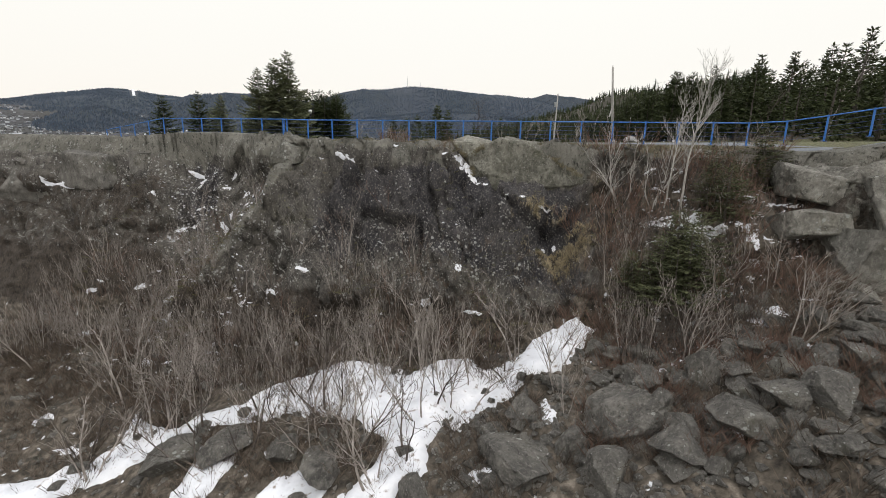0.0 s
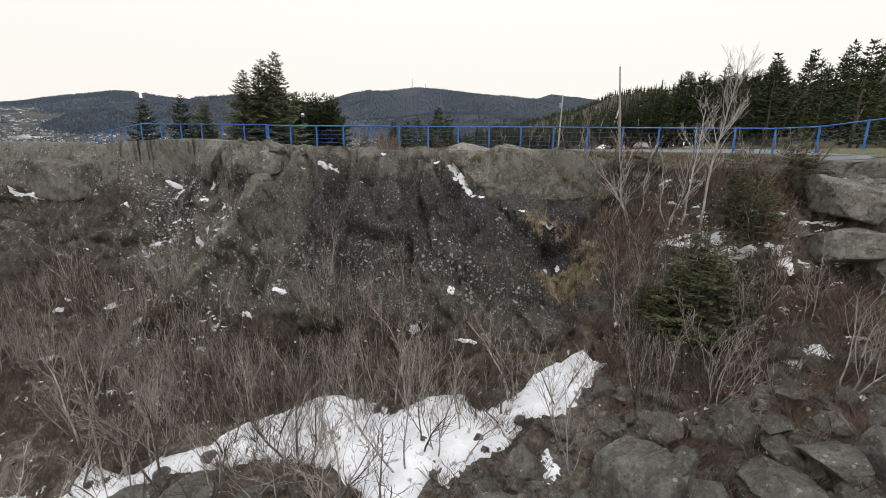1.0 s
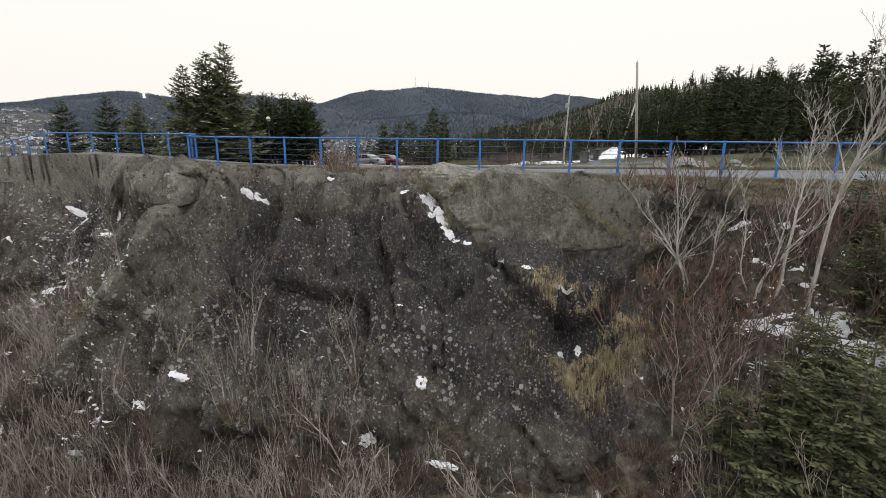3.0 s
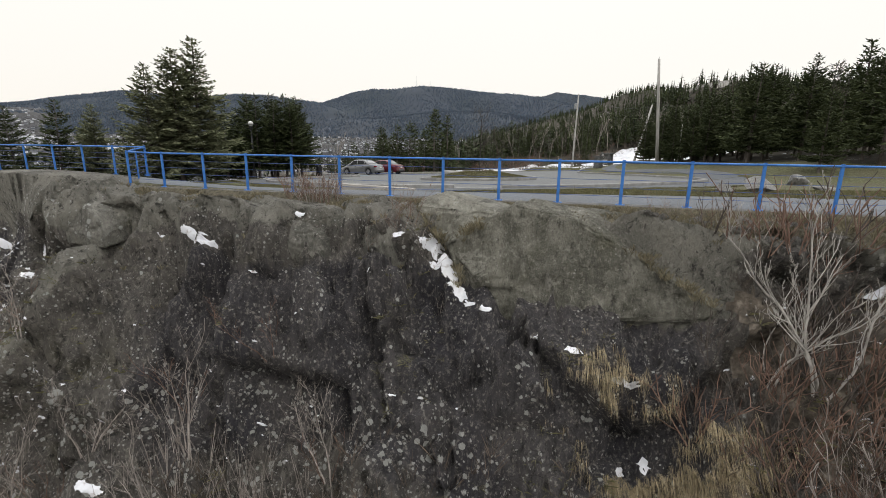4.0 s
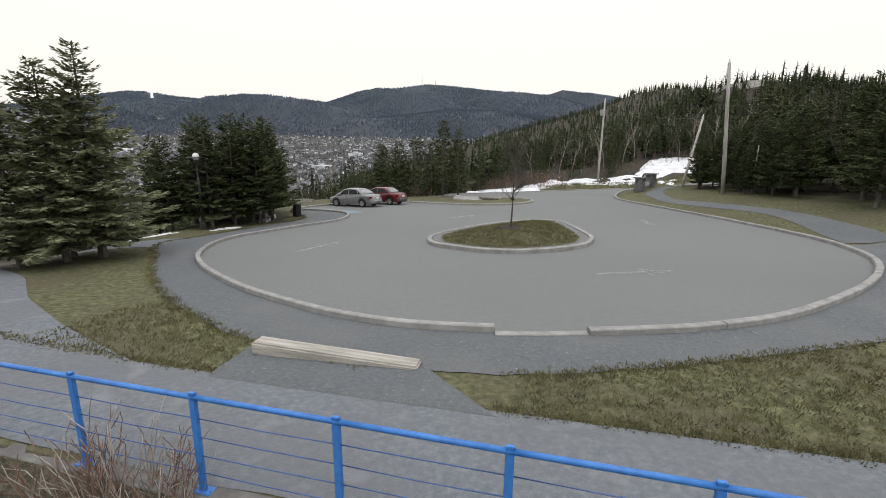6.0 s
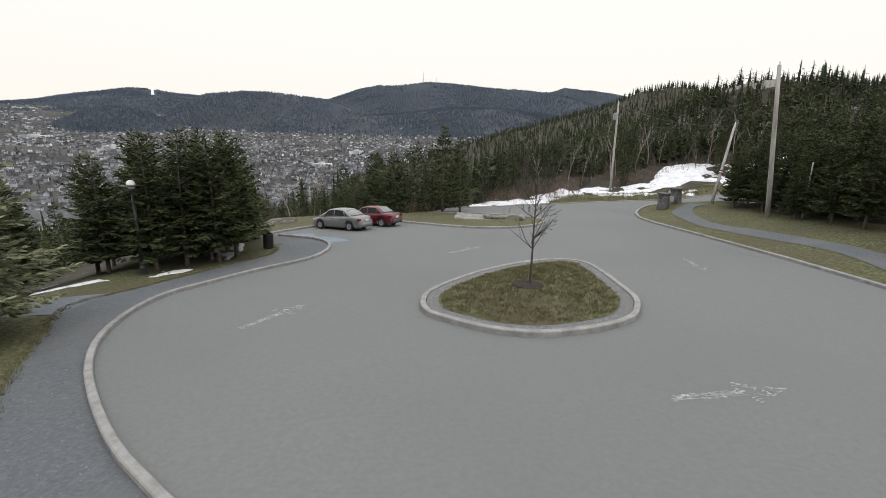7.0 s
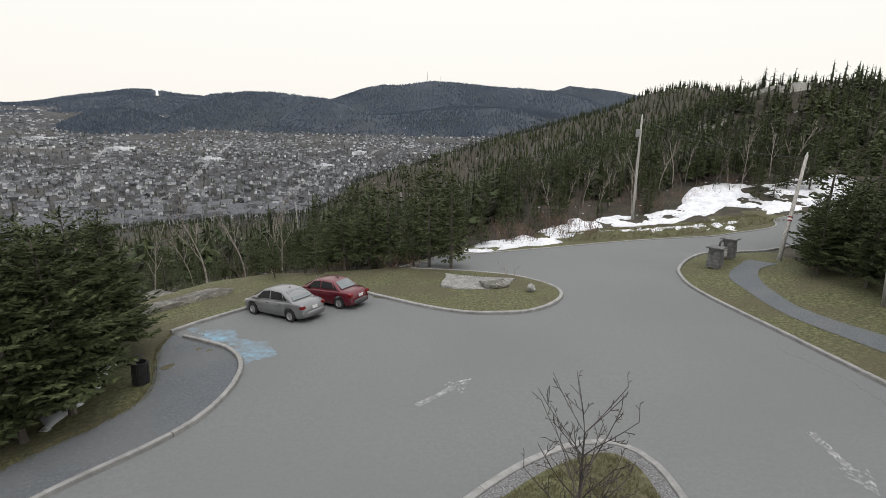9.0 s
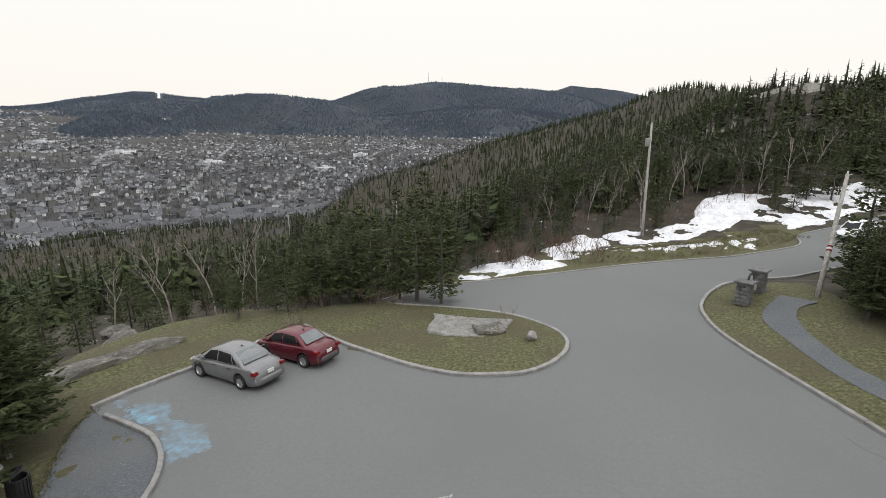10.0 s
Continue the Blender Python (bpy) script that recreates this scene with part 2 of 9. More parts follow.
def land(x, y):
    """Height of the ground at x, y, before the small relief."""
    x, y = np.asarray(x, float), np.asarray(y, float)
    u, n = to_fence(x, y)
    plane = 0.01 * x - 0.05 * y
    top = plane * smooth01(0, 3.5, -n)
    # slope down to the valley behind the lot, to the north and west
    t = np.maximum(0, y - 44 - 8 * smooth01(-4, 8, x) - 0.3 * np.maximum(0, x) + np.maximum(0, -x - 10) * 0.6)
    t = t + np.maximum(0, -x - 13) * 0.8 * smooth01(0, 25, y)
    back = 0.12 * np.maximum(t, 0) * smooth01(62, 5, x) + 1.2 * smooth01(0, 8, t) * smooth01(6, -4, x)
    # rising ground to the east
    east = 0.10 * np.maximum(0, x - 30) * smooth01(5, 40, y) + 5.5 * smooth01(57, 84, y - 0.27 * x + 6) * smooth01(4, 16, x)
    east = np.minimum(east, 14) * smooth01(420, 200, np.hypot(x, y))
    east = east + (0.2 * np.clip(x - 17.8, 0, 5) + 0.04 * np.maximum(0, x - 22.8)) * smooth01(8, 16, y) * smooth01(50, 43, y) * smooth01(120, 60, x)
    knoll = 14.5 * np.exp(-((x - 93) / 26) ** 2 - ((y - 136) / 30) ** 2)
    knoll = knoll + 0.55 * np.exp(-((y - 59.2 - 0.24 * (x - 24)) / 1.7) ** 2) * smooth01(14, 18, x) * smooth01(40, 37, x)
    hump = 0.62 * np.exp(-((u + 17) / 6.0) ** 2 - ((n + 2.6) / 3.0) ** 2)
    near = top - back + east + knoll + hump
    # valley floor and hills
    R = np.hypot(x, y)
    az = np.degrees(np.arctan2(x, np.maximum(y, 1e-6)))
    town = town_level(R, az)
    ridge = town
    for rr, width, azs, els in RIDGES:
        crest = rr * np.tan(np.radians(np.interp(az, azs, els))) + 8
        ridge = np.maximum(ridge, town + np.maximum(0, crest - town) * np.exp(-((R - rr) / width) ** 2))
    ridge = ridge + 40 * fbm(x / 300, y / 300, 0.5, 31, 4) * smooth01(1500, 2300, R)
    far = np.where(y > 0, ridge, town)
    w = smooth01(210, 430, R)
    z = near * (1 - w) + far * w
    # wooded spur beyond the road
    rs, az = np.hypot(x - 2, y - 16), np.degrees(np.arctan2(x - 2, np.maximum(y - 16, 1e-6)))
    crest = 8.3 + 300 * np.tan(np.radians(np.interp(az, [-14, -9, -4, 2, 8, 12, 16, 21, 25, 29, 33, 38, 45, 60], [-10, -6.0, -4.2, -2.5, -0.9, 0.3, 1.6, 2.8, 4.5, 4.9, 4.1, 4.0, 4.2, 3.6]))) + 8 * fbm(x / 45, y / 45, 0.4, 35, 3)
    z = np.where(y > 0, z + np.maximum(0, crest - z) * np.exp(-((rs - 300) / 80) ** 2), z)
    # the cliff and the talus in front of the fence
    n0, nf, zf = np.interp(u, LIP_U, LIP_N), np.interp(u, LIP_U, FOOT_N), np.interp(u, LIP_U, FOOT_Z)
    s = np.clip((n - n0) / (nf - n0), 0, 1)
    verge = -0.20 * smooth01(0.12, 0.5, n) + 0.9 * smooth01(15, 21, u) * smooth01(0, 3, n)
    drop = s + 0.9 * np.exp(-((u - 5.2) / 1.3) ** 2) * s * (1 - s)
    cliff = verge * (1 - s) + zf * drop - 0.27 * np.maximum(0, n - nf)
    cliff = np.maximum(cliff, -55)
    return np.where(n > 0, cliff, np.where(n > n0, z, zf * s + z * (1 - s)))


def gz(x, y):
    return float(land(x, y))

# ---- ground: one sheet from the talus to the hills ----
def rock_material(name, dark, mid, light, lichen=True, streak=1.0):
    """Massive grey rock: broad tone, vertical water streaks, cracks and round pale lichen."""
    m = bpy.data.materials.new(name)
    m.use_nodes = True
    n, l = m.node_tree.nodes, m.node_tree.links
    bsdf = n["Principled BSDF"]
    bsdf.inputs["Roughness"].default_value = 0.88
    bsdf.inputs["Specular IOR Level"].default_value = 0.3
    co = n.new("ShaderNodeTexCoord")

    def noise_tex(scale, detail, stretch=(1, 1, 1), rough=0.6):
        mp = n.new("ShaderNodeMapping")
        mp.inputs["Scale"].default_value = stretch
        l.new(co.outputs["Object"], mp.inputs[0])
        x = n.new("ShaderNodeTexNoise")
        x.inputs["Scale"].default_value, x.inputs["Detail"].default_value, x.inputs["Roughness"].default_value = scale, detail, rough
        l.new(mp.outputs[0], x.inputs["Vector"])
        return x.outputs["Fac"]

    def rng(v, a, b, c=0.0, d=1.0):
        x = n.new("ShaderNodeMapRange")
        for i, k in enumerate((a, b, c, d)):
            x.inputs[i + 1].default_value = k
        l.new(v, x.inputs[0])
        return x.outputs[0]

    def mixed(f, a, b):
        x = n.new("ShaderNodeMix")
        x.data_type = 'RGBA'
        for s, v in ((0, f), (6, a), (7, b)):
            if isinstance(v, tuple):
                x.inputs[s].default_value = (*v, 1)
            elif isinstance(v, float):
                x.inputs[s].default_value = v
            else:
                l.new(v, x.inputs[s])
        return x.outputs[2]

    col = mixed(rng(noise_tex(0.28, 8), 0.38, 0.62), dark, mid)
    col = mixed(rng(noise_tex(2.2, 10, (1, 1, 0.7)), 0.45, 0.72, 0, 0.75), col, light)
    col = mixed(rng(noise_tex(1.5, 9, (1, 1, 0.09), 0.72), 0.50, 0.66, 0, 0.85 * streak), col, tuple(v * 0.35 for v in dark))
    col = mixed(rng(noise_tex(2.6, 9, (1.3, 1.3, 0.07), 0.72), 0.58, 0.70, 0, 0.75 * streak), col, light)
    col = mixed(rng(noise_tex(0.7, 9), 0.56, 0.70, 0, 0.55), col, (0.095, 0.092, 0.05))
    col = mixed(rng(noise_tex(9.0, 9, (1, 1, 0.8), 0.75), 0.52, 0.66, 0, 0.75), col, light)
    col = mixed(rng(noise_tex(6.0, 9, (1, 1, 0.6), 0.75), 0.54, 0.68, 0, 0.85), col, tuple(v * 0.3 for v in dark))
    if lichen == "fine":
        vo = n.new("ShaderNodeTexVoronoi")
        vo.inputs["Scale"].default_value = 9.0
        l.new(co.outputs["Object"], vo.inputs["Vector"])
        edge = n.new("ShaderNodeMath")
        edge.operation = 'SUBTRACT'
        l.new(rng(noise_tex(1.1, 6), 0.46, 0.66, -0.05, 0.34), edge.inputs[0])
        l.new(vo.outputs["Distance"], edge.inputs[1])
        ragged = n.new("ShaderNodeMath")
        ragged.operation = 'ADD'
        l.new(edge.outputs[0], ragged.inputs[0])
        l.new(rng(noise_tex(26, 5, rough=0.8), 0.2, 0.8, -0.16, 0.16), ragged.inputs[1])
        col = mixed(rng(ragged.outputs[0], 0.0, 0.05, 0, 0.85), col, (0.44, 0.43, 0.39))
    elif lichen:
        vo = n.new("ShaderNodeTexVoronoi")
        vo.inputs["Scale"].default_value = 3.2
        vo.inputs["Randomness"].default_value = 1.0
        l.new(co.outputs["Object"], vo.inputs["Vector"])
        keep = rng(noise_tex(0.8, 4), 0.44, 0.62, 0.03, 0.25)
        less = n.new("ShaderNodeMath")
        less.operation = 'LESS_THAN'
        l.new(vo.outputs["Distance"], less.inputs[0])
        l.new(keep, less.inputs[1])
        col = mixed(less.outputs[0], col, (0.40, 0.40, 0.37))
        vo2 = n.new("ShaderNodeTexVoronoi")
        vo2.inputs["Scale"].default_value = 8.0
        l.new(co.outputs["Object"], vo2.inputs["Vector"])
        less2 = n.new("ShaderNodeMath")
        less2.operation = 'LESS_THAN'
        l.new(vo2.outputs["Distance"], less2.inputs[0])
        l.new(rng(noise_tex(0.5, 5), 0.48, 0.66, 0.0, 0.30), less2.inputs[1])
        col = mixed(less2.outputs[0], col, (0.33, 0.33, 0.31))
    col = mixed(rng(noise_tex(34.0, 6, (1, 1, 0.8), 0.8), 0.55, 0.66, 0, 0.40), col, light)
    col = mixed(rng(noise_tex(24.0, 6, (1, 1, 0.6), 0.8), 0.55, 0.66, 0, 0.35), col, tuple(v * 0.3 for v in dark))
    l.new(col, bsdf.inputs["Base Color"])
    add = n.new("ShaderNodeMath")
    add.operation = 'ADD'
    l.new(rng(noise_tex(3.0, 12, (1, 1, 0.5), 0.7), 0, 1, 0, 1.6), add.inputs[0])
    l.new(rng(noise_tex(14, 12, (1, 1, 0.7), 0.75), 0, 1, 0, 0.9), add.inputs[1])
    b = n.new("ShaderNodeBump")
    b.inputs["Strength"].default_value, b.inputs["Distance"].default_value = 1.0, 0.2
    l.new(add.outputs[0], b.inputs["Height"])
    l.new(b.outputs[0], bsdf.inputs["Normal"])
    return m


def cliff_material():
    """The cliff: dry grey rock, pale bedrock at the lip, a water seep, a dark gully, lichen, dead brush and litter,
    laid out by the masks on the mesh.
    """
    m = bpy.data.materials.new("cliff_face")
    m.use_nodes = True
    n, l = m.node_tree.nodes, m.node_tree.links
    bsdf = n["Principled BSDF"]
    bsdf.inputs["Roughness"].default_value = 0.88
    bsdf.inputs["Specular IOR Level"].default_value = 0.3
    co = n.new("ShaderNodeTexCoord")

    def noise_tex(scale, detail, stretch=(1, 1, 1), rough=0.6, warp=0.0):
        mp = n.new("ShaderNodeMapping")
        mp.inputs["Scale"].default_value = stretch
        l.new(co.outputs["Object"], mp.inputs[0])
        x = n.new("ShaderNodeTexNoise")
        x.inputs["Scale"].default_value, x.inputs["Detail"].default_value, x.inputs["Roughness"].default_value = scale, detail, rough
        x.inputs["Distortion"].default_value = warp
        l.new(mp.outputs[0], x.inputs["Vector"])
        return x.outputs["Fac"]

    def rng(v, a, b, c=0.0, d=1.0):
        x = n.new("ShaderNodeMapRange")
        for i, k in enumerate((a, b, c, d)):
            x.inputs[i + 1].default_value = k
        l.new(v, x.inputs[0])
        return x.outputs[0]

    def calc(op, a, b):
        x = n.new("ShaderNodeMath")
        x.operation = op
        for i, v in enumerate((a, b)):
            if isinstance(v, (int, float)):
                x.inputs[i].default_value = v
            else:
                l.new(v, x.inputs[i])
        return x.outputs[0]

    def mixed(f, a, b):
        x = n.new("ShaderNodeMix")
        x.data_type = 'RGBA'
        for s, v in ((0, f), (6, a), (7, b)):
            if isinstance(v, tuple):
                x.inputs[s].default_value = (*v, 1)
            elif isinstance(v, (int, float)):
                x.inputs[s].default_value = v
            else:
                l.new(v, x.inputs[s])
        return x.outputs[2]

    def mask(name, ragged=0.9, soft=0.14, stretch=(1, 1, 1), scale=1.6):
        """A mask of the mesh with its edge broken up."""
        a = n.new("ShaderNodeAttribute")
        a.attribute_name = name
        k = calc('ADD', a.outputs["Fac"], rng(noise_tex(scale, 9, stretch, 0.68), 0.2, 0.8, -ragged / 2, ragged / 2))
        return rng(k, 0.5 - soft, 0.5 + soft)

    fine = noise_tex(11.0, 9, (1, 1, 0.8), 0.75)
    grit = noise_tex(30.0, 6, (1, 1, 0.8), 0.8)
    streak = noise_tex(3.0, 9, (1, 1, 0.10), 0.75)
    streak2 = noise_tex(6.0, 9, (1.3, 1.3, 0.09), 0.75)
    dry = mixed(rng(noise_tex(0.5, 9), 0.36, 0.64), (0.062, 0.057, 0.052), (0.145, 0.132, 0.116))
    dry = mixed(rng(noise_tex(2.4, 10, (1, 1, 0.6)), 0.46, 0.70, 0, 0.7), dry, (0.195, 0.178, 0.155))
    dry = mixed(rng(streak, 0.50, 0.66, 0, 0.75), dry, (0.034, 0.032, 0.032))
    dry = mixed(rng(streak2, 0.54, 0.66, 0, 0.65), dry, (0.25, 0.23, 0.205))
    dry = mixed(rng(noise_tex(0.9, 9), 0.56, 0.70, 0, 0.45), dry, (0.085, 0.078, 0.045))
    pale = mixed(rng(noise_tex(0.8, 9), 0.36, 0.64), (0.120, 0.116, 0.099), (0.245, 0.235, 0.200))
    pale = mixed(rng(noise_tex(3.0, 9, (1, 1, 0.5)), 0.50, 0.70, 0, 0.6), pale, (0.30, 0.285, 0.24))
    pale = mixed(rng(streak, 0.54, 0.68, 0, 0.55), pale, (0.080, 0.074, 0.060))
    wet = mixed(rng(noise_tex(0.7, 8, (1, 1, 0.3)), 0.38, 0.62), (0.038, 0.036, 0.043), (0.086, 0.079, 0.079))
    wet = mixed(rng(streak2, 0.54, 0.66, 0, 0.65), wet, (0.19, 0.175, 0.16))
    wet = mixed(rng(streak, 0.50, 0.62, 0, 0.6), wet, (0.018, 0.018, 0.022))
    col = mixed(mask("pale", 0.9, 0.10), dry, pale)
    col = mixed(mask("wet", 1.1, 0.16, (1.3, 1.3, 0.22), 1.3), col, wet)
    # fine grain, joints and cracks
    col = mixed(rng(fine, 0.53, 0.62, 0, 0.75), col, (0.30, 0.28, 0.245))
    col = mixed(rng(noise_tex(6.5, 9, (1, 1, 0.6), 0.75), 0.54, 0.63, 0, 0.85), col, (0.018, 0.017, 0.016))
    crackle = n.new("ShaderNodeTexVoronoi")
    crackle.feature = 'DISTANCE_TO_EDGE'
    crackle.inputs["Scale"].default_value = 0.75
    warp = n.new("ShaderNodeVectorMath")
    warp.operation = 'ADD'
    wn_ = n.new("ShaderNodeTexNoise")
    wn_.inputs["Scale"].default_value = 1.2
    wn_.inputs["Detail"].default_value = 6
    l.new(co.outputs["Object"], wn_.inputs["Vector"])
    l.new(co.outputs["Object"], warp.inputs[0])
    l.new(wn_.outputs["Color"], warp.inputs[1])
    l.new(warp.outputs[0], crackle.inputs["Vector"])
    joint = rng(crackle.outputs["Distance"], 0.0, 0.010, 1, 0)
    col = mixed(calc('MULTIPLY', joint, rng(noise_tex(0.9, 3), 0.54, 0.66, 0, 0.55)), col, (0.010, 0.009, 0.009))
    # round crusts of lichen in two sizes
    la = n.new("ShaderNodeAttribute")
    la.attribute_name = "lichen"
    for sc, lo, hi, tint in ((2.6, -0.16, 0.27, (0.42, 0.42, 0.395)), (4.8, -0.12, 0.38, (0.40, 0.40, 0.375)), (9.0, -0.10, 0.46, (0.37, 0.365, 0.34))):
        vo = n.new("ShaderNodeTexVoronoi")
        vo.inputs["Scale"].default_value = sc
        l.new(co.outputs["Object"], vo.inputs["Vector"])
        keep = calc('MULTIPLY', rng(noise_tex(0.3 * sc, 6, (1, 1, 0.5), 0.65), 0.44, 0.62, lo, hi), la.outputs["Fac"])
        dist = calc('ADD', vo.outputs["Distance"], rng(grit, 0.2, 0.8, -0.12, 0.12))
        hit = rng(calc('SUBTRACT', keep, dist), -0.01, 0.03)
        col = mixed(hit, col, tint)
    # dead brush and litter
    bt = mixed(rng(noise_tex(5.0, 12, (1.2, 1.2, 0.5), 0.72), 0.36, 0.64), (0.026, 0.021, 0.017), (0.105, 0.085, 0.068))
    bt = mixed(rng(noise_tex(16.0, 8, (1.4, 1.4, 0.4), 0.75), 0.54, 0.66, 0, 0.7), bt, (0.22, 0.19, 0.16))
    col = mixed(mask("brush", 1.2, 0.12, (1, 1, 0.5), 2.2), col, bt)
    lt = mixed(rng(noise_tex(9, 12, rough=0.7), 0.34, 0.66), (0.055, 0.047, 0.029), (0.215, 0.190, 0.130))
    lt = mixed(rng(noise_tex(28, 8, rough=0.75), 0.54, 0.66, 0, 0.6), lt, (0.34, 0.31, 0.235))
    col = mixed(mask("litter", 0.7, 0.06, (1, 1, 1), 3.0), col, lt)
    col = mixed(rng(grit, 0.56, 0.66, 0, 0.32), col, (0.26, 0.245, 0.22))
    col = mixed(rng(noise_tex(22.0, 6, (1, 1, 0.6), 0.8), 0.56, 0.66, 0, 0.40), col, (0.014, 0.013, 0.012))
    l.new(col, bsdf.inputs["Base Color"])
    hgt = calc('ADD', rng(noise_tex(3.0, 12, (1, 1, 0.5), 0.7), 0, 1, 0, 1.5), rng(noise_tex(14, 12, (1, 1, 0.7), 0.75), 0, 1, 0, 0.9))
    hgt = calc('SUBTRACT', hgt, calc('MULTIPLY', joint, 0.5))
    b = n.new("ShaderNodeBump")
    b.inputs["Strength"].default_value, b.inputs["Distance"].default_value = 1.0, 0.2
    l.new(hgt, b.inputs["Height"])
    l.new(b.outputs[0], bsdf.inputs["Normal"])
    return m


M["rock"] = cliff_material()
M["boulder"] = rock_material("boulder_rock", (0.10, 0.095, 0.086), (0.185, 0.174, 0.155), (0.33, 0.31, 0.277), True, 0.3)
M["ledge"] = rock_material("lip_rock", (0.115, 0.112, 0.098), (0.215, 0.207, 0.180), (0.38, 0.365, 0.318), True, 0.8)
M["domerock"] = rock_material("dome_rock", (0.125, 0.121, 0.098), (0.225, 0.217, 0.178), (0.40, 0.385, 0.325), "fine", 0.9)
# paler copy of the dome rock, with sky light put into its colour
M["domelit"] = rock_material("dome_rock_lit", (0.20, 0.195, 0.165), (0.28, 0.27, 0.228), (0.46, 0.445, 0.38), "fine", 0.3)
M["paleledge"] = rock_material("ledge_rock", (0.115, 0.112, 0.10), (0.23, 0.22, 0.195), (0.41, 0.39, 0.345), True, 0.6)
M["outcrop"] = rock_material("outcrop_rock", (0.15, 0.143, 0.125), (0.27, 0.255, 0.222), (0.44, 0.42, 0.37), True, 0.4)
M["scree"] = material("brush_and_scree", [(0.020, 0.017, 0.013), (0.050, 0.042, 0.032), (0.094, 0.078, 0.061), (0.18, 0.155, 0.126)], 3.2, 12, 0.95, 1.0, 14,
                      speck=(2.2, 0.67, 0.70, (0.60, 0.61, 0.64)))
M["forest"] = material("forest_floor", [(0.018, 0.016, 0.011), (0.036, 0.031, 0.021), (0.06, 0.05, 0.035)], 0.6, 8, 0.95, 0.6, 6,
                       speck=(0.9, 0.68, 0.72, (0.55, 0.56, 0.58)))
# valley and hill colours carry a blue tint that stands in for haze
M["valley"] = material("valley_floor", [(0.024, 0.0242, 0.0265), (0.040, 0.040, 0.043), (0.066, 0.065, 0.069)], 0.03, 14, 0.95, speck=(0.06, 0.64, 0.72, (0.28, 0.29, 0.31)), big=(0.004, (0.052, 0.050, 0.038), 0.5), stretch=(1, 0.4, 1))
M["hills"] = material("hazed_hills", [(0.018, 0.025, 0.036), (0.024, 0.032, 0.045), (0.030, 0.039, 0.054), (0.040, 0.050, 0.068)], 0.03, 15, 0.95,
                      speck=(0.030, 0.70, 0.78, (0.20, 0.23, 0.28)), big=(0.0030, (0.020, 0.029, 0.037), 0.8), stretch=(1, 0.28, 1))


def spaced(a, b, first, grow):
    out, s = [a], first
    while out[-1] < b:
        out.append(out[-1] + s)
        s *= grow
    return out


u_side = spaced(0, 280, 0.3, 1.07)[1:]
u_far = [u_side[-1] + 22 + 48 * i for i in range(1, 84)]
u_lines = np.array([-(24 + v) for v in reversed(u_side)] + list(np.arange(-24, 22, 0.125)) + [22 + v for v in u_side])
u_lines = np.concatenate([-np.array(u_far)[::-1], u_lines, np.array(u_far)])
n_front = spaced(13, 900, 0.3, 1.16)
n_back = spaced(1.5, 60, 0.5, 1.02)
n_back += spaced(n_back[-1], 460, 2.0, 1.045)[1:]
n_back += list(np.arange(n_back[-1] + 44, 4700, 44))
n_lines = np.concatenate([-np.array(n_back)[::-1], np.arange(-1.4, 0, 0.14), np.arange(0, 8, 0.09), np.arange(8, 13, 0.14), np.array(n_front)])
gu, gn = np.meshgrid(u_lines, n_lines, indexing="ij")
gx, gy = from_fence(gu, gn)
gz0 = land(gx, gy)

# rock relief on the cliff, the lip and the talus
n0g, nfg = np.interp(gu, LIP_U, LIP_N), np.interp(gu, LIP_U, FOOT_N)
face = smooth01(-0.9, 0.6, gn - n0g) * smooth01(1.5, -0.5, gn - nfg)
talus = smooth01(-1.0, 1.0, gn - nfg) * smooth01(60, 20, gn)
near_u = smooth01(60, 24, np.abs(gu))
cv, cgap, ctilt = cells(gu * 0.26 + 0.25 * fbm(gu * 0.5, gn * 0.5, 0.1, 61, 2), gn * 0.4, gz0 * 0.16, 5)
cv2, cgap2, ctilt2 = cells(gu * 0.8 + gz0 * 0.25, gn * 0.9, gz0 * 0.45, 15)
cv3, cgap3, ctilt3 = cells(gu * 2.4, gn * 2.4, gz0 * 1.3 + gu * 0.4, 25)
ribs = fbm(gu * 0.2, gn * 0.08, gz0 * 0.04, 3, 3)
flute = np.abs(fbm(gu * 1.6, gn * 0.15, gz0 * 0.10, 9, 3))
push = face * near_u * (1.9 * ribs + 0.45 * (cv - 0.5) + 1.1 * ctilt - 0.25 * smooth01(0.06, 0, cgap)
                        + 0.34 * (cv2 - 0.5) + 0.75 * ctilt2 - 0.16 * smooth01(0.07, 0, cgap2) + 0.30 * ctilt3 + 0.12 * (cv3 - 0.5) - 0.05 * smooth01(0.08, 0, cgap3)
                        - 0.5 * flute + 0.16 * fbm(gu * 3.5, gn * 3.5, gz0 * 2.0, 8, 4))
guard = smooth01(0.45, 1.3, gn)
push = push * guard
lift = talus * near_u * (0.9 * fbm(gu * 0.6, gn * 0.6, 0.3, 21, 4) + 0.5 * ctilt2) + face * near_u * guard * 0.45 * push
lip = smooth01(0.35, 1.0, gn) * smooth01(2.2, 0.4, gn - n0g) * smooth01(7.5, 5.0, gu) * smooth01(-30, -20, gu)
cv4, cgap4, ctilt4 = cells(gu * 0.62 + 0.3 * fbm(gu * 0.7, gn * 0.7, 0.4, 71, 2), gn * 0.75, gz0 * 0.0 + 0.5, 45)
lift = lift + lip * (1.0 + 0.7 * smooth01(-7.5, -9.5, gu)) * (0.30 * (smooth01(0, 0.25, cgap4) - 0.5) * (0.35 + 0.9 * cv4) + 0.65 * ctilt4 + 0.30 * ctilt2 + 0.10 * ctilt3 + 0.14 * fbm(gu * 2.2, gn * 2.2, 0.7, 18, 3))
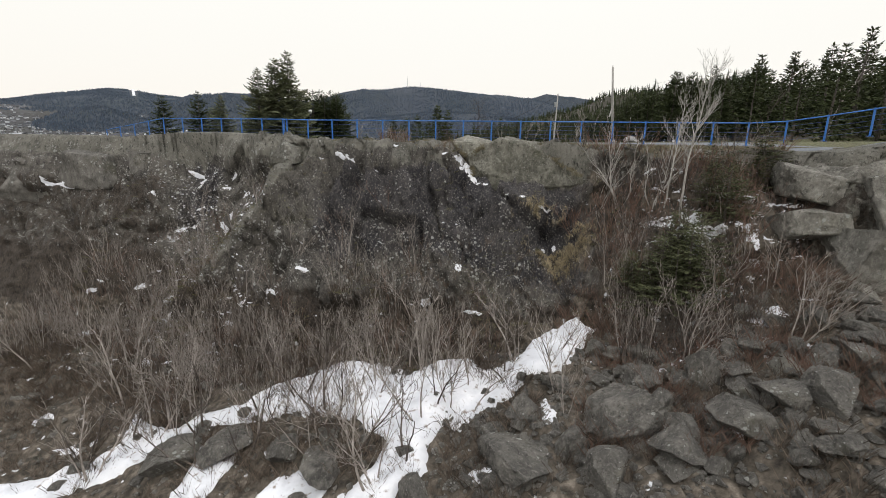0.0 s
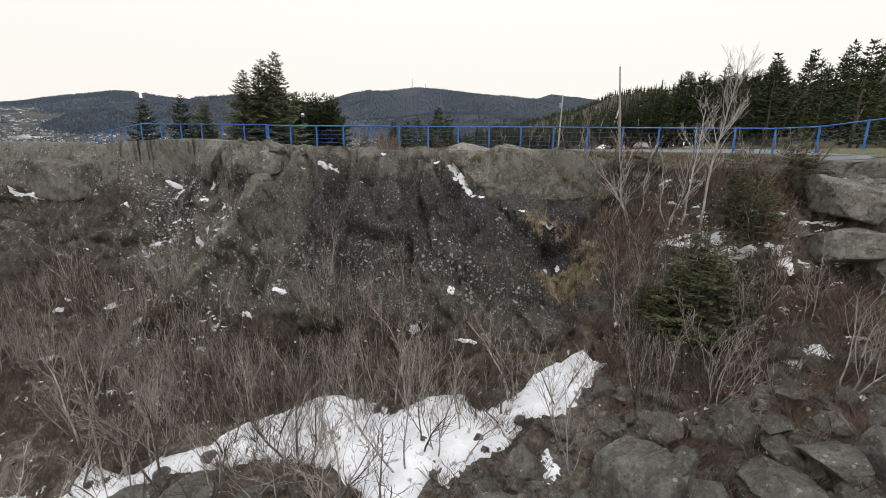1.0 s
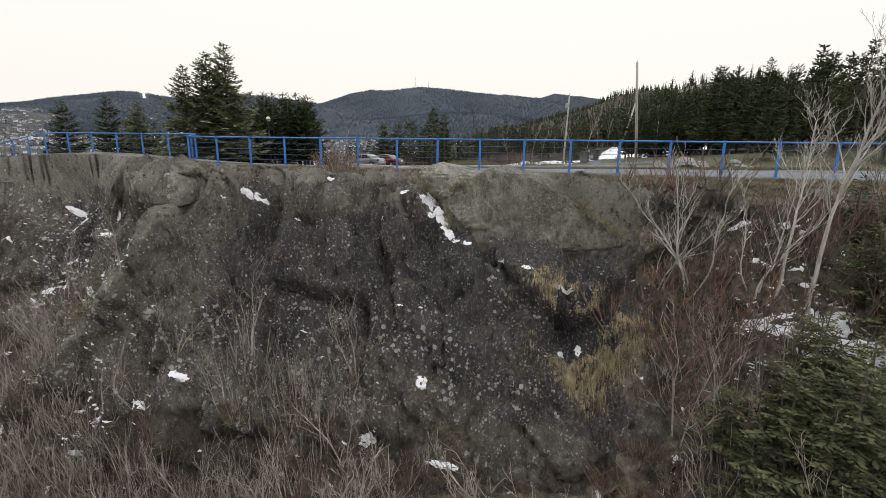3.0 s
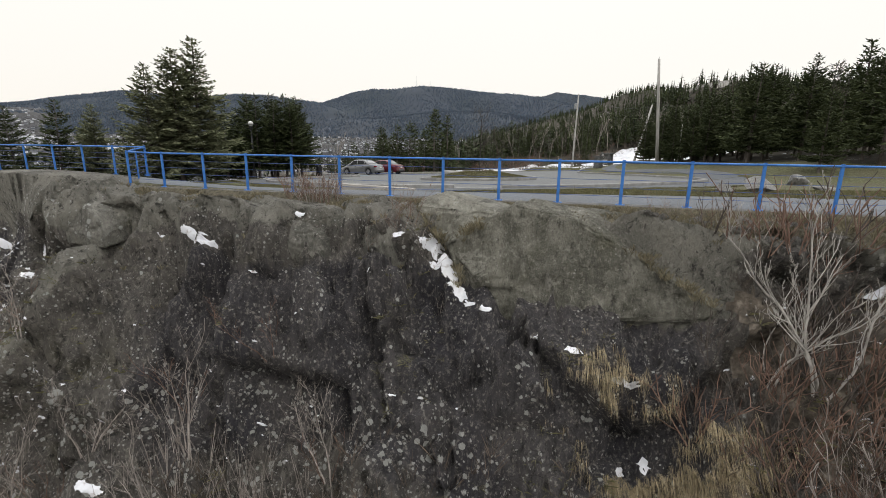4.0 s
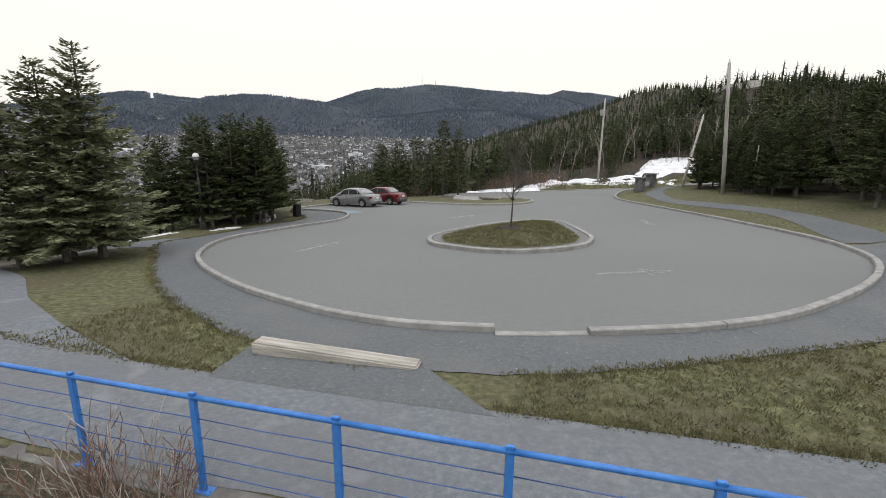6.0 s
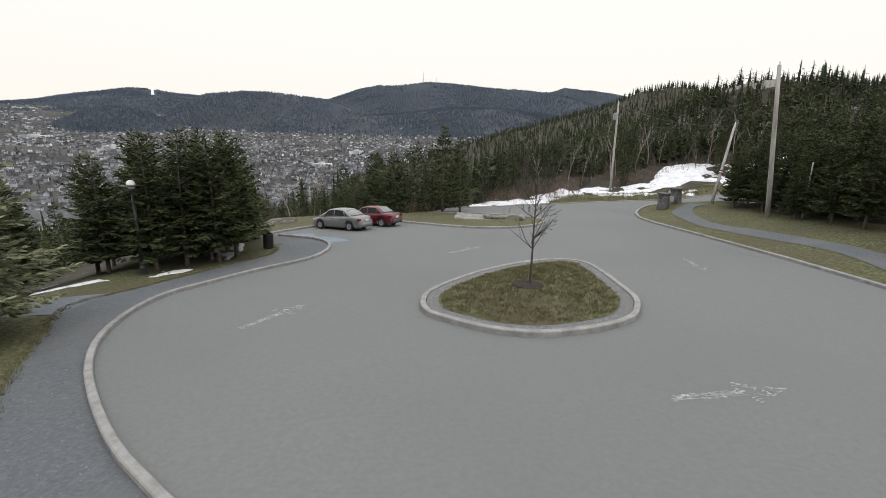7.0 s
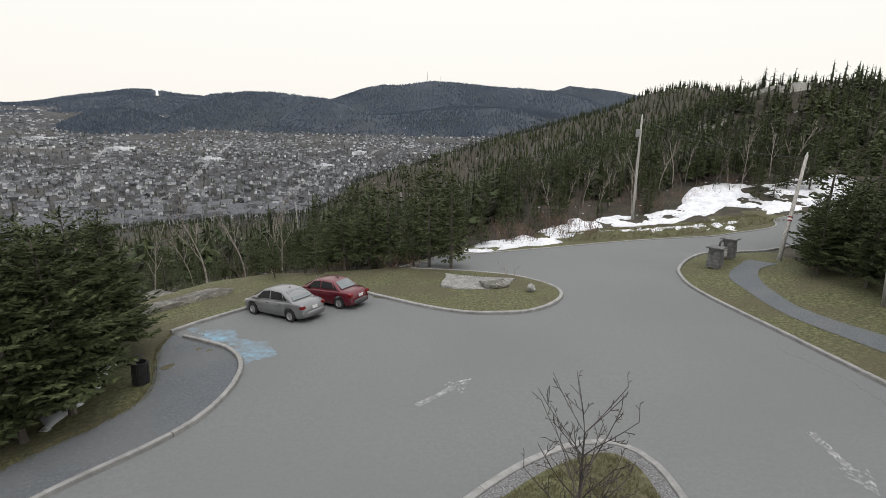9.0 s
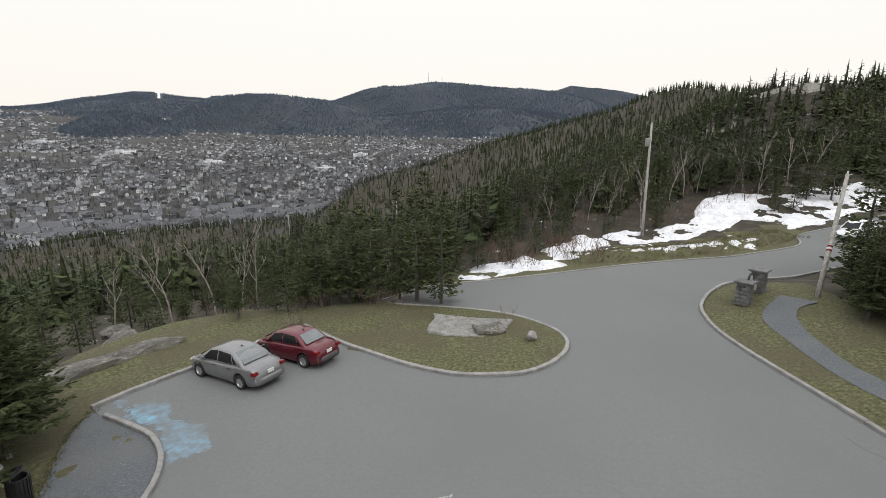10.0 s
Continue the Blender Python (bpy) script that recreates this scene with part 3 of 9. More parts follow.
# the pale block of bedrock beside the snow gully stands proud, the gully and the dark rock below it lie back
EDGE_U, EDGE_Z = [-0.2, 0.3, 0.9, 1.3, 2.5, 4.0, 5.2, 6.5, 7.2], [0.1, -0.5, -0.95, -1.65, -2.0, -2.2, -2.35, -2.2, -1.6]
edge_z = np.interp(gu, EDGE_U, EDGE_Z)
block = smooth01(-0.15, 0.2, gu) * smooth01(7.2, 6.2, gu) * smooth01(-0.9, 0.15, gz0 - edge_z - 0.25 * fbm(gu * 1.5, gz0 * 1.5, 0.3, 83, 3))
face_n = 1.80 + 0.10 * (gu - 2.4) - 0.10 * (gz0 - 0.17)
crown = smooth01(-0.15, 0.2, gu) * smooth01(7.2, 6.2, gu) * smooth01(-0.12, 0.12, gz0 - edge_z)
on_block = block * smooth01(0.7, 1.3, gn) * smooth01(0.6, 1.6, gu)
push = push * (1 - 0.75 * on_block) + on_block * np.clip(face_n - gn, -0.8, 0.8)
gully = np.exp(-((gu - 0.05 - 0.55 * np.maximum(0, -0.1 - gz0)) / 0.38) ** 2) * smooth01(0.7, 1.3, gn) * smooth01(-3.0, -1.6, gz0)
push = push - 0.30 * gully
# the long rib that runs down to the left, and the recess behind it
rib_u = np.interp(gz0, [-9, -7.7, -2.6, -1.2], [-14.2, -13.6, -9.9, -9.2])
rib = np.exp(-((gu - rib_u - 0.5) / 0.9) ** 2) * smooth01(-0.6, -1.8, gz0) * smooth01(-9.6, -8.2, gz0)
recess = smooth01(0.0, -1.2, gu - rib_u) * smooth01(-19.5, -17.0, gu) * smooth01(-0.8, -2.2, gz0) * smooth01(-9.5, -7.5, gz0)
push = push + 1.05 * rib - 0.75 * recess
du, dn = 0 * gu, 0.85 * push
gx, gy = from_fence(gu + du, gn + dn)
gz1 = gz0 + lift + 0.012 * fbm(gx * 0.8, gy * 0.8, 0.2, 41, 3) * smooth01(-0.2, -1, gn) * smooth01(300, 60, np.hypot(gx, gy))
# the ground under the paved parts lies lower than their tops
gz1 = gz1 - 0.010 * smooth01(-0.3, -0.8, gn) * smooth01(120, 60, np.abs(gy))
gz1 = gz1 - 0.03 * smooth01(36, 42, gy) * smooth01(66, 56, gy) * smooth01(2, 8, gx)
nu, nn = gu.shape
idx = np.arange(nu * nn).reshape(nu, nn)
quads = np.stack([idx[:-1, :-1], idx[:-1, 1:], idx[1:, 1:], idx[1:, :-1]], -1).reshape(-1, 4)
me = raw_mesh("ground", np.stack([gx, gy, gz1], -1).reshape(-1, 3), quads, [M["grass"], M["rock"], M["scree"], M["forest"], M["valley"], M["hills"], M["paleledge"]], True)


def cell_mean(a):
    return (a[:-1, :-1] + a[1:, 1:] + a[:-1, 1:] + a[1:, :-1]) / 4


cx, cy, cz, cu, cn = (cell_mean(a) for a in (gx, gy, gz1, gu, gn))
wob = fbm(cx * 0.5, cy * 0.5, 0.1, 77, 3)
slot = np.zeros(cx.shape, int)
R = np.hypot(cx, cy)
slot[(cn > 0.03) & (np.abs(cu) < 60)] = 1
slot[(cu < -10.8) & (cu > -34) & (cn > np.minimum(0.4, np.interp(cu, LIP_U, LIP_N)) - 2.6 + 2.0 * wob)] = 1
slot[(cn > np.interp(cu, LIP_U, FOOT_N) - 0.3 + 3 * wob)] = 2
slot[(cu > 6.8 + 4 * wob) & (cu < 13.8) & (cn > 2.6 + 3 * wob)] = 2
woods = (cy > 46.5 + 9 * smooth01(-4, 8, cx) + 0.3 * np.maximum(0, cx)) | (cx < -15.5 + 4 * wob - 0.0 * cy) & (cy > 9) | (cx > 26 + 3 * wob) & (cy > 14)
slot[(cn < -0.5) & woods & (R < 400)] = 3
bank = 0.24 * (cx - 24)
slot[(cx > 12) & (cx < 42) & (cy > 50) & (cy < 62.6 + bank + 1.5 * wob)] = 0
slot[(np.hypot((cx - 93) / 1.25, cy - 134) < 9 + 14 * wob) | (np.hypot(cx - 70, (cy - 128) / 0.5) < 8 + 10 * wob) | (np.hypot(cx - 88, cy - 104) < 4 + 12 * wob)] = 6
spur = (np.hypot(cx - 2, cy - 16) < 345) & (np.degrees(np.arctan2(cx, cy)) > -9) & (cy > 20)
slot[(R >= 330 + 200 * wob) & ~spur] = 4
slot[(R >= 330) & spur] = 3
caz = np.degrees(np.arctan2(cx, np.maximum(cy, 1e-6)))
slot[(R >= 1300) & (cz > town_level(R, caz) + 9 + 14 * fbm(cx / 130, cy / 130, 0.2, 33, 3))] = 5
me.polygons.foreach_set("material_index", slot.astype(np.int32).ravel())

# masks for the cliff's material
zz = gz0 + 0.35 * fbm(gu * 0.9, gz0 * 0.9, 0.2, 85, 3)
under_lip = -0.55 - 0.5 * smooth01(-7, -10, gu)
m_pale = np.maximum(smooth01(-0.5, 0.3, zz - under_lip), crown * smooth01(0.4, 1.0, gn))
m_pale = np.maximum(m_pale, 1.1 * np.exp(-((gu - rib_u - 0.25) / 0.5) ** 2) * smooth01(-0.6, -1.8, gz0) * smooth01(-9, -7.5, gz0))
m_pale = np.maximum(m_pale, smooth01(0.6, -0.3, gn) * smooth01(-10.4, -11.2, gu))
m_pale = np.maximum(m_pale, 0.55 * smooth01(13, 15, gu))
m_wet_dark = smooth01(-8.2, -5.2, gu) * smooth01(7.2, 5.6, gu) * smooth01(-0.9, -2.1, zz) * smooth01(-6.4, -4.6, zz + 0.25 * np.abs(gu + 1.5) - 0.5)
# the left gully takes the same dark tone as the seep
m_wet_dark = np.maximum(m_wet_dark * (1 - crown), 0.85 * np.exp(-((gu + 16.2) / 1.7) ** 2) * smooth01(-1.2, -2.2, zz) * smooth01(-6.5, -4.5, zz))
m_lichen = 0.66 + 0.5 * smooth01(-3.6, -5.0, zz) * smooth01(-8.6, -7.2, zz) * smooth01(-11, -8, gu) * smooth01(5.5, 3.5, gu) + 0.35 * smooth01(-9, -11, gu)
m_lichen = m_lichen * (1 - 0.75 * crown) * smooth01(0.2, -0.6, zz)
m_brush = smooth01(-6.0, -8.2, zz + 0.5 * fbm(gu * 0.4, gz0 * 0.4, 0.8, 86, 3)) * 0.75 + 0.55 * smooth01(-17.2, -19, gu) * smooth01(-1.5, -3, zz) + 0.6 * smooth01(5.4, 7.5, gu) * smooth01(-0.6, -1.6, zz)
litter_to = 0.50 + 1.0 * smooth01(2.6, 5.0, gu) + 0.9 * fbm(gu * 0.6, gn * 0.6, 0.1, 77, 3)
m_litter = smooth01(0.25, -0.25, gn - litter_to) * smooth01(-10.6, -9.6, gu)
for nm, val in (("pale", m_pale), ("wet", m_wet_dark), ("lichen", m_lichen), ("brush", m_brush), ("litter", m_litter)):
    at = me.attributes.new(nm, 'FLOAT', 'POINT')
    at.data.foreach_set("value", np.clip(val, 0, 1).astype(np.float32).ravel())
ground = tagged(new("ground", me), "rocky cliff, dry grass plateau, wooded slope and valley", "ground", kind="structure")

# ---- outlines on the plateau ----
LOT = [(0.75, 5.45), (-1.0, 5.8), (-2.9, 6.75), (-4.6, 8.1), (-5.7, 9.1), (-7.1, 10.7), (-8.35, 12.4), (-9.3, 14.3), (-9.8, 16.6), (-9.65, 18.5),
       (-8.8, 20.2), (-7.8, 22), (-6.6, 23.6), (-5.9, 24.9), (-5.65, 26.5), (-5.8, 28.1), (-6.3, 29.4), (-7.2, 30.5), (-8.3, 31.2), (-9.8, 32.0)]
LOT_BACK = [(-10.55, 32.6), (-9.8, 34.0), (-8.4, 36.0), (-6.6, 38.7), (-4.9, 41.2)]
TIP = [(-4.9, 41.2), (-2.4, 38.6), (-1.1, 37.5), (1.2, 35.7), (3.2, 34.65), (4.5, 34.45), (6.1, 34.5), (7.2, 35.0), (8.2, 35.9), (9.0, 37.1), (9.3, 38.4),
       (9.1, 39.7), (8.3, 41.1), (7.0, 42.5), (4.3, 43.8), (0, 45.0)]
RIGHT = [(54, 57), (40, 52.6), (33.9, 50.6), (27.1, 48.9), (23.8, 47.3), (21.7, 45.9), (19.8, 44.2), (18.6, 42.7), (18.0, 41.2), (17.4, 38.9), (17.15, 35.6),
         (17.15, 31), (17.1, 27), (16.95, 22), (16.7, 18), (16.2, 15), (15.1, 12.2), (13.5, 10.2), (11.8, 8.75), (9.7, 7.35), (7.1, 6.0), (4.7, 5.42), (2.6, 5.35)]
ROAD = [(-4, 48.0), (0, 49.0), (4.8, 50.0), (8.6, 51.1), (13.4, 52.7), (18.8, 54.6), (24.5, 56.1), (30.3, 57.2), (35.4, 57.8), (37.4, 58.5), (38.6, 60.0), (39.8, 61.9), (42.6, 63.2), (46.5, 64.2), (54, 67)]
ISLAND = [(-0.5, 17.0), (-0.25, 18.3), (0.7, 19.8), (2.1, 21.4), (3.9, 22.8), (5.5, 23.5), (6.6, 23.4), (7.25, 22.4), (7.25, 20.4), (7.1, 18.4), (6.95, 17.0),
          (6.5, 15.9), (5.9, 15.0), (4.8, 14.3), (3.4, 13.9), (2.4, 13.9), (1.4, 14.3), (0.4, 15.1), (-0.3, 15.9)]
ISLAND = [(x, y - 0.2) for x, y in ISLAND]


def curve(points, closed=False, step=0.5):
    """Evenly spaced points along a smooth line through the given ones."""
    p = [Vector((*q, 0)) for q in points]
    k = len(p)
    out = []
    for i in range(k if closed else k - 1):
        a, b, c, d = (p[(i + j) % k] if closed else p[min(max(i + j, 0), k - 1)] for j in (-1, 0, 1, 2))
        m = max(2, int((c - b).length / step))
        for j in range(m):
            t = j / m
            out.append(0.5 * ((2 * b) + (c - a) * t + (2 * a - 5 * b + 4 * c - d) * t * t + (3 * b - a - 3 * c + d) * t ** 3))
    if not closed:
        out.append(p[-1])
    return [(q.x, q.y) for q in out]


def sheet(name, outline, dz, mat, label, category, step=1.5, kind="structure", parent=None):
    bm = bmesh.new()
    f = bm.faces.new([bm.verts.new((x, y, 0)) for x, y in outline])
    if f.normal.z < 0 or f.calc_area() and sum(a[0] * b[1] - b[0] * a[1] for a, b in zip(outline, outline[1:] + outline[:1])) < 0:
        bmesh.ops.reverse_faces(bm, faces=[f])
    bmesh.ops.triangulate(bm, faces=bm.faces[:])
    xs, ys = [q[0] for q in outline], [q[1] for q in outline]
    for lo, hi, axis in ((min(xs), max(xs), 0), (min(ys), max(ys), 1)):
        v = lo + step
        while v < hi:
            no = (1, 0, 0) if axis == 0 else (0, 1, 0)
            bmesh.ops.bisect_plane(bm, geom=bm.verts[:] + bm.edges[:] + bm.faces[:], plane_co=(v, v, 0), plane_no=no)
            v += step
    for v in bm.verts:
        v.co.z = gz(v.co.x, v.co.y) + (dz(v.co.x, v.co.y) if callable(dz) else dz)
    ob = link_bm(name, bm, mat, parent, smooth=True)
    return tagged(ob, label, category, kind=kind) if not parent else ob


lot_line = curve(LOT) + curve(LOT_BACK)[0:] + curve(TIP)[1:]
right_line = curve(RIGHT)
road_line = curve(ROAD)
def inside_distance(q, p):
    """Signed distance of points q to the outline p, positive inside."""
    a, b = p, np.roll(p, -1, 0)
    d = np.full(len(q), 1e9)
    odd = np.zeros(len(q), bool)
    for s, e in zip(a, b):
        t = np.clip(((q - s) @ (e - s)) / (((e - s) ** 2).sum() + 1e-9), 0, 1)
        d = np.minimum(d, np.hypot(*(q - s - t[:, None] * (e - s)).T))
        cross = (s[1] > q[:, 1]) != (e[1] > q[:, 1])
        with np.errstate(divide="ignore", invalid="ignore"):
            odd ^= cross & (q[:, 0] < (e[0] - s[0]) * (q[:, 1] - s[1]) / (e[1] - s[1] + 1e-12) + s[0])
    return np.where(odd, d, -d)


lot_outline = np.array(lot_line + road_line + right_line)
gv = np.stack([gx, gy, gz1], -1).reshape(-1, 3)
cand = np.nonzero((gv[:, 0] > -14) & (gv[:, 0] < 60) & (gv[:, 1] > 4) & (gv[:, 1] < 70))[0]
sunk = inside_distance(gv[cand, :2], lot_outline)
gv[cand, 2] -= 0.15 * smooth01(0.1, 0.5, sunk)
ground.data.vertices.foreach_set("co", gv.astype(np.float32).ravel())
ground.data.update()
sheet("parking_lot", lot_line + road_line + right_line, 0.0, M["asphalt"], "worn grey asphalt parking circle with its access road", "parking lot", 2.0)

# paths of bluish asphalt
def resample(line, k):
    p = np.array(line, float)
    d = np.concatenate([[0], np.cumsum(np.hypot(*np.diff(p, axis=0).T))])
    t = np.linspace(0, d[-1], k)
    return np.stack([np.interp(t, d, p[:, 0]), np.interp(t, d, p[:, 1])], -1)


def ribbon(name, line_a, line_b, dz, mat, label, category, k=60, across=4):
    """A paved strip between two lines, laid on the ground."""
    a, b = resample(line_a, k), resample(line_b, k)
    if mat in (M["path"], M["pathlot"]):
        # crumbling, overgrown edges
        a = a + 0.22 * np.stack([fbm(a[:, 0] * 1.7, a[:, 1] * 1.7, 0.2, 15, 3), fbm(a[:, 0] * 1.7, a[:, 1] * 1.7, 0.7, 16, 3)], -1)
    t = np.linspace(0, 1, across + 1)[None, :, None]
    p = a[:, None, :] * (1 - t) + b[:, None, :] * t
    z = land(p[..., 0], p[..., 1]) + dz
    v = np.concatenate([p, z[..., None]], -1)
    i = np.arange(k * (across + 1)).reshape(k, across + 1)
    q = np.stack([i[:-1, :-1], i[1:, :-1], i[1:, 1:], i[:-1, 1:]], -1).reshape(-1, 4)
    me = raw_mesh(name, v.reshape(-1, 3), q, mat, True)
    if len(me.polygons) and me.polygons[0].normal.z < 0:
        me.flip_normals()
    return tagged(new(name, me), label, category, kind="structure")


ring_out_left = [(-0.7, 3.75), (-2.5, 4.35), (-4.2, 5.4), (-5.5, 6.5), (-6.6, 7.6), (-7.9, 9.2), (-9.1, 11.0), (-10.2, 13.0), (-11.2, 15.0), (-11.9, 16.2), (-12.2, 17.6), (-11.2, 19.6), (-10.3, 21.6),
                 (-9.6, 23.2), (-8.7, 24.9), (-8.3, 26.3), (-8.6, 27.6), (-9.4, 29.2), (-10.2, 31.0), (-10.5, 32.5)]
ring_out_right = [(-0.7, 3.75), (0.9, 3.55), (2.6, 3.6), (4.6, 3.9), (6.8, 4.3), (9.0, 4.7), (11.2, 5.2), (13.8, 6.7), (16.2, 9.2), (18.2, 12.2), (18.9, 14.6)]
ribbon("path_lot", curve(ring_out_left), [(0.75, 5.45)] + curve(LOT), 0.006, M["pathlot"], "grey gritty asphalt footpath round the lot", "path", 220)
ribbon("path_front", curve(ring_out_right), [(0.75, 5.45), (1.6, 5.38)] + [q for q in curve(RIGHT)[::-1] if q[1] < 14.6], 0.007, M["pathlot"], "grey gritty asphalt footpath in front of the lot", "path", 160)
ribbon("path_railing", [from_fence(u, -0.1) for u in (-10.4, -6, -2, 2, 6, 10, 13.9)] + [(15.2, -6.2), (16.4, -9.4)],
       [from_fence(u, -2.35) for u in (-10.4, -6, -2, 2, 6, 10, 14.2)] + [(17.2, -5.6), (18.4, -9.0)], 0.008, M["path"], "bluish worn asphalt footpath along the railing", "path", 70)
ribbon("path_plaza", [from_fence(-10.5, -0.2), (-11.8, 6.6), (-13.4, 10.6), (-16.0, 13.2)], [from_fence(-6.2, -2.2), (-8.3, 6.2), (-10.3, 7.9), (-12.4, 10.4), (-15.4, 13.0)], 0.010, M["path"], "asphalt landing behind the railing corner", "path", 30)
ribbon("path_link", [from_fence(-5.0, -2.2), (-3.9, 5.15)], [from_fence(-0.4, -2.2), (-0.6, 3.8)], 0.011, M["pathlot"], "grey asphalt link between the footpaths", "path", 8)
ribbon("path_side", curve([(-11.9, 18.7), (-15, 18.0), (-20, 17.6), (-27, 17.8)]), curve([(-11.9, 16.3), (-15, 16.2), (-20, 15.8), (-27, 16.0)]), 0.008, M["path"], "asphalt side path into the trees", "path", 20)
ribbon("path_verge", curve([(18.9, 14.6), (19.9, 18), (20.6, 23.4), (20.3, 29), (19.9, 33.0), (20.8, 37.2), (22.1, 39.6), (24.0, 40.4)]),
       curve([(16.9, 15.0), (18.3, 18.4), (19.5, 23.2), (19.1, 29), (18.9, 33.0), (19.5, 36.8), (20.4, 39.9), (23.0, 42.0)]), 0.008, M["pathlot"], "narrow grey asphalt path across the verge", "path", 50)


def kerb(name, line, label, width=0.17, height=0.14, side=1, piece=2.4):
    """A row of cast kerb stones along a line; side: to which the stone lies."""
    holder = tagged(new(name), label, "kerb", kind="structure")
    pts = [Vector((*q, 0)) for q in line]
    start = 0
    acc = 0
    runs = []
    for i in range(1, len(pts)):
        acc += (pts[i] - pts[i - 1]).length
        if acc >= piece or i == len(pts) - 1:
            runs.append(pts[start:i + 1])
            start, acc = i, 0
    for run in runs:
        if len(run) < 2:
            continue
        bm = bmesh.new()
        rows = []
        wob = random.uniform(-0.008, 0.008)
        prof = [(0, -0.06), (0, height - 0.025), (0.025, height), (width - 0.02, height), (width, height - 0.02), (width, -0.06)]
        k = len(run)
        for i, q in enumerate(run):
            d = (run[min(i + 1, k - 1)] - run[max(i - 1, 0)]).normalized()
            nrm = Vector((-d.y, d.x, 0)) * side
            pos = q + d * (0.006 if i == 0 else -0.006 if i == k - 1 else 0)
            z = gz(q.x, q.y) + wob
            rows.append([bm.verts.new((pos.x + nrm.x * a, pos.y + nrm.y * a, z + b)) for a, b in prof])
        for r0, r1 in zip(rows, rows[1:]):
            for a in range(len(prof) - 1):
                bm.faces.new((r0[a], r0[a + 1], r1[a + 1], r1[a]))
        bm.faces.new(rows[0][::-1])
        bm.faces.new(rows[-1])
        bmesh.ops.recalc_face_normals(bm, faces=bm.faces[:])
        part("kerb_stone", bm, M["kerb"], holder)
    return holder


kerb("kerb_lot", curve(LOT, step=0.6), "pale concrete kerb round the parking circle", side=-1, width=0.17)
kerb("kerb_back", curve(LOT_BACK, step=0.9), "pale concrete kerb behind the parked cars", side=1, width=0.2)
kerb("kerb_tip", curve(TIP, step=0.7), "pale concrete kerb of the grass spit", side=1, width=0.2)
kerb("kerb_right", curve(RIGHT[2:], step=0.8), "pale concrete kerb on the far side of the lot", side=1, width=0.2)
kerb("kerb_front", curve([RIGHT[-1], (1.6, 5.38), LOT[0]], step=0.6), "lowered kerb at the crossing", side=1, width=0.2, height=0.06)
kerb("kerb_road", curve(ROAD, step=1.2), "low kerb along the access road", side=1, width=0.16, height=0.08, piece=3.5)
kerb("kerb_island", curve(ISLAND, closed=True, step=0.5) + [ISLAND[0]], "pale concrete kerb of the planted island", side=-1, width=0.2, height=0.16, piece=1.7)


def inset(line, d):
    c = Vector((sum(q[0] for q in line) / len(line), sum(q[1] for q in line) / len(line)))
    out = []
    k = len(line)
    for i in range(k):
        a, b = Vector(line[i - 1]), Vector(line[(i + 1) % k])
        t = (b - a).normalized()
        nrm = Vector((-t.y, t.x))
        if nrm.dot(c - Vector(line[i])) < 0:
            nrm = -nrm
        out.append(tuple(Vector(line[i]) + nrm * d))
    return out


isl = curve(ISLAND, closed=True, step=0.6)


def mound(x, y):
    """Height of the island's grass over the lot."""
    return 0.132 + 0.36 * float(smooth01(0.6, 3.2, inside_distance(np.array([[x, y]]), np.array(isl))[0]))


M["gravel"] = material("grey_gravel", [(0.075, 0.075, 0.077), (0.15, 0.15, 0.152), (0.27, 0.268, 0.265)], 22, 4, 0.95, 1.0, 40)
sheet("gravel_bed", inset(isl, 0.22), 0.12, M["gravel"], "ring of grey gravel inside the island kerb", "gravel", 1.0, kind="stuff")
sheet("island_grass", inset(isl, 0.62), mound, M["grass"], "dry mown grass on the island mound", "grass", 0.8, kind="stuff")
sheet("spit_grass", [q for q in curve(TIP, step=0.7)] + [(-3.0, 46.0), (-6, 44)], lambda x, y: 0.10, M["grass"], "dry grass spit beside the parked cars", "grass", 1.0, kind="stuff")

# ---- small mesh helpers ----
def box(bm, lo, hi, bevel=0.0, m=None):
    r = bmesh.ops.create_cube(bm, size=1)
    vs = r["verts"]
    for v in vs:
        v.co = Vector([lo[i] + (v.co[i] + 0.5) * (hi[i] - lo[i]) for i in range(3)])
    if bevel:
        es = list({e for v in vs for e in v.link_edges})
        r = bmesh.ops.bevel(bm, geom=es, offset=bevel, segments=2, affect='EDGES')
        vs = list({v for f in r["faces"] for v in f.verts} | {v for v in vs if v.is_valid})
    if m:
        bmesh.ops.transform(bm, matrix=m, verts=[v for v in vs if v.is_valid])
    return vs


def tube(bm, points, radii, sides=8, cap=True):
    """A tube along points."""
    rings = []
    k = len(points)
    pts = [Vector(p) for p in points]
    for i, p in enumerate(pts):
        d = (pts[min(i + 1, k - 1)] - pts[max(i - 1, 0)]).normalized()
        a = d.orthogonal().normalized()
        b = d.cross(a)
        r = radii[i] if isinstance(radii, (list, tuple)) else radii
        rings.append([bm.verts.new(p + (a * math.cos(t) + b * math.sin(t)) * r) for t in (2 * math.pi * j / sides for j in range(sides))])
    for r0, r1 in zip(rings, rings[1:]):
        # match the rings so that the tube does not twist
        s = min(range(sides), key=lambda j: (r0[0].co - pts[0] - (r1[j].co - pts[0])).length)
        r1[:] = r1[s:] + r1[:s]
        for j in range(sides):
            bm.faces.new((r0[j], r0[(j + 1) % sides], r1[(j + 1) % sides], r1[j]))
    if cap:
        bm.faces.new(rings[0][::-1])
        bm.faces.new(rings[-1])


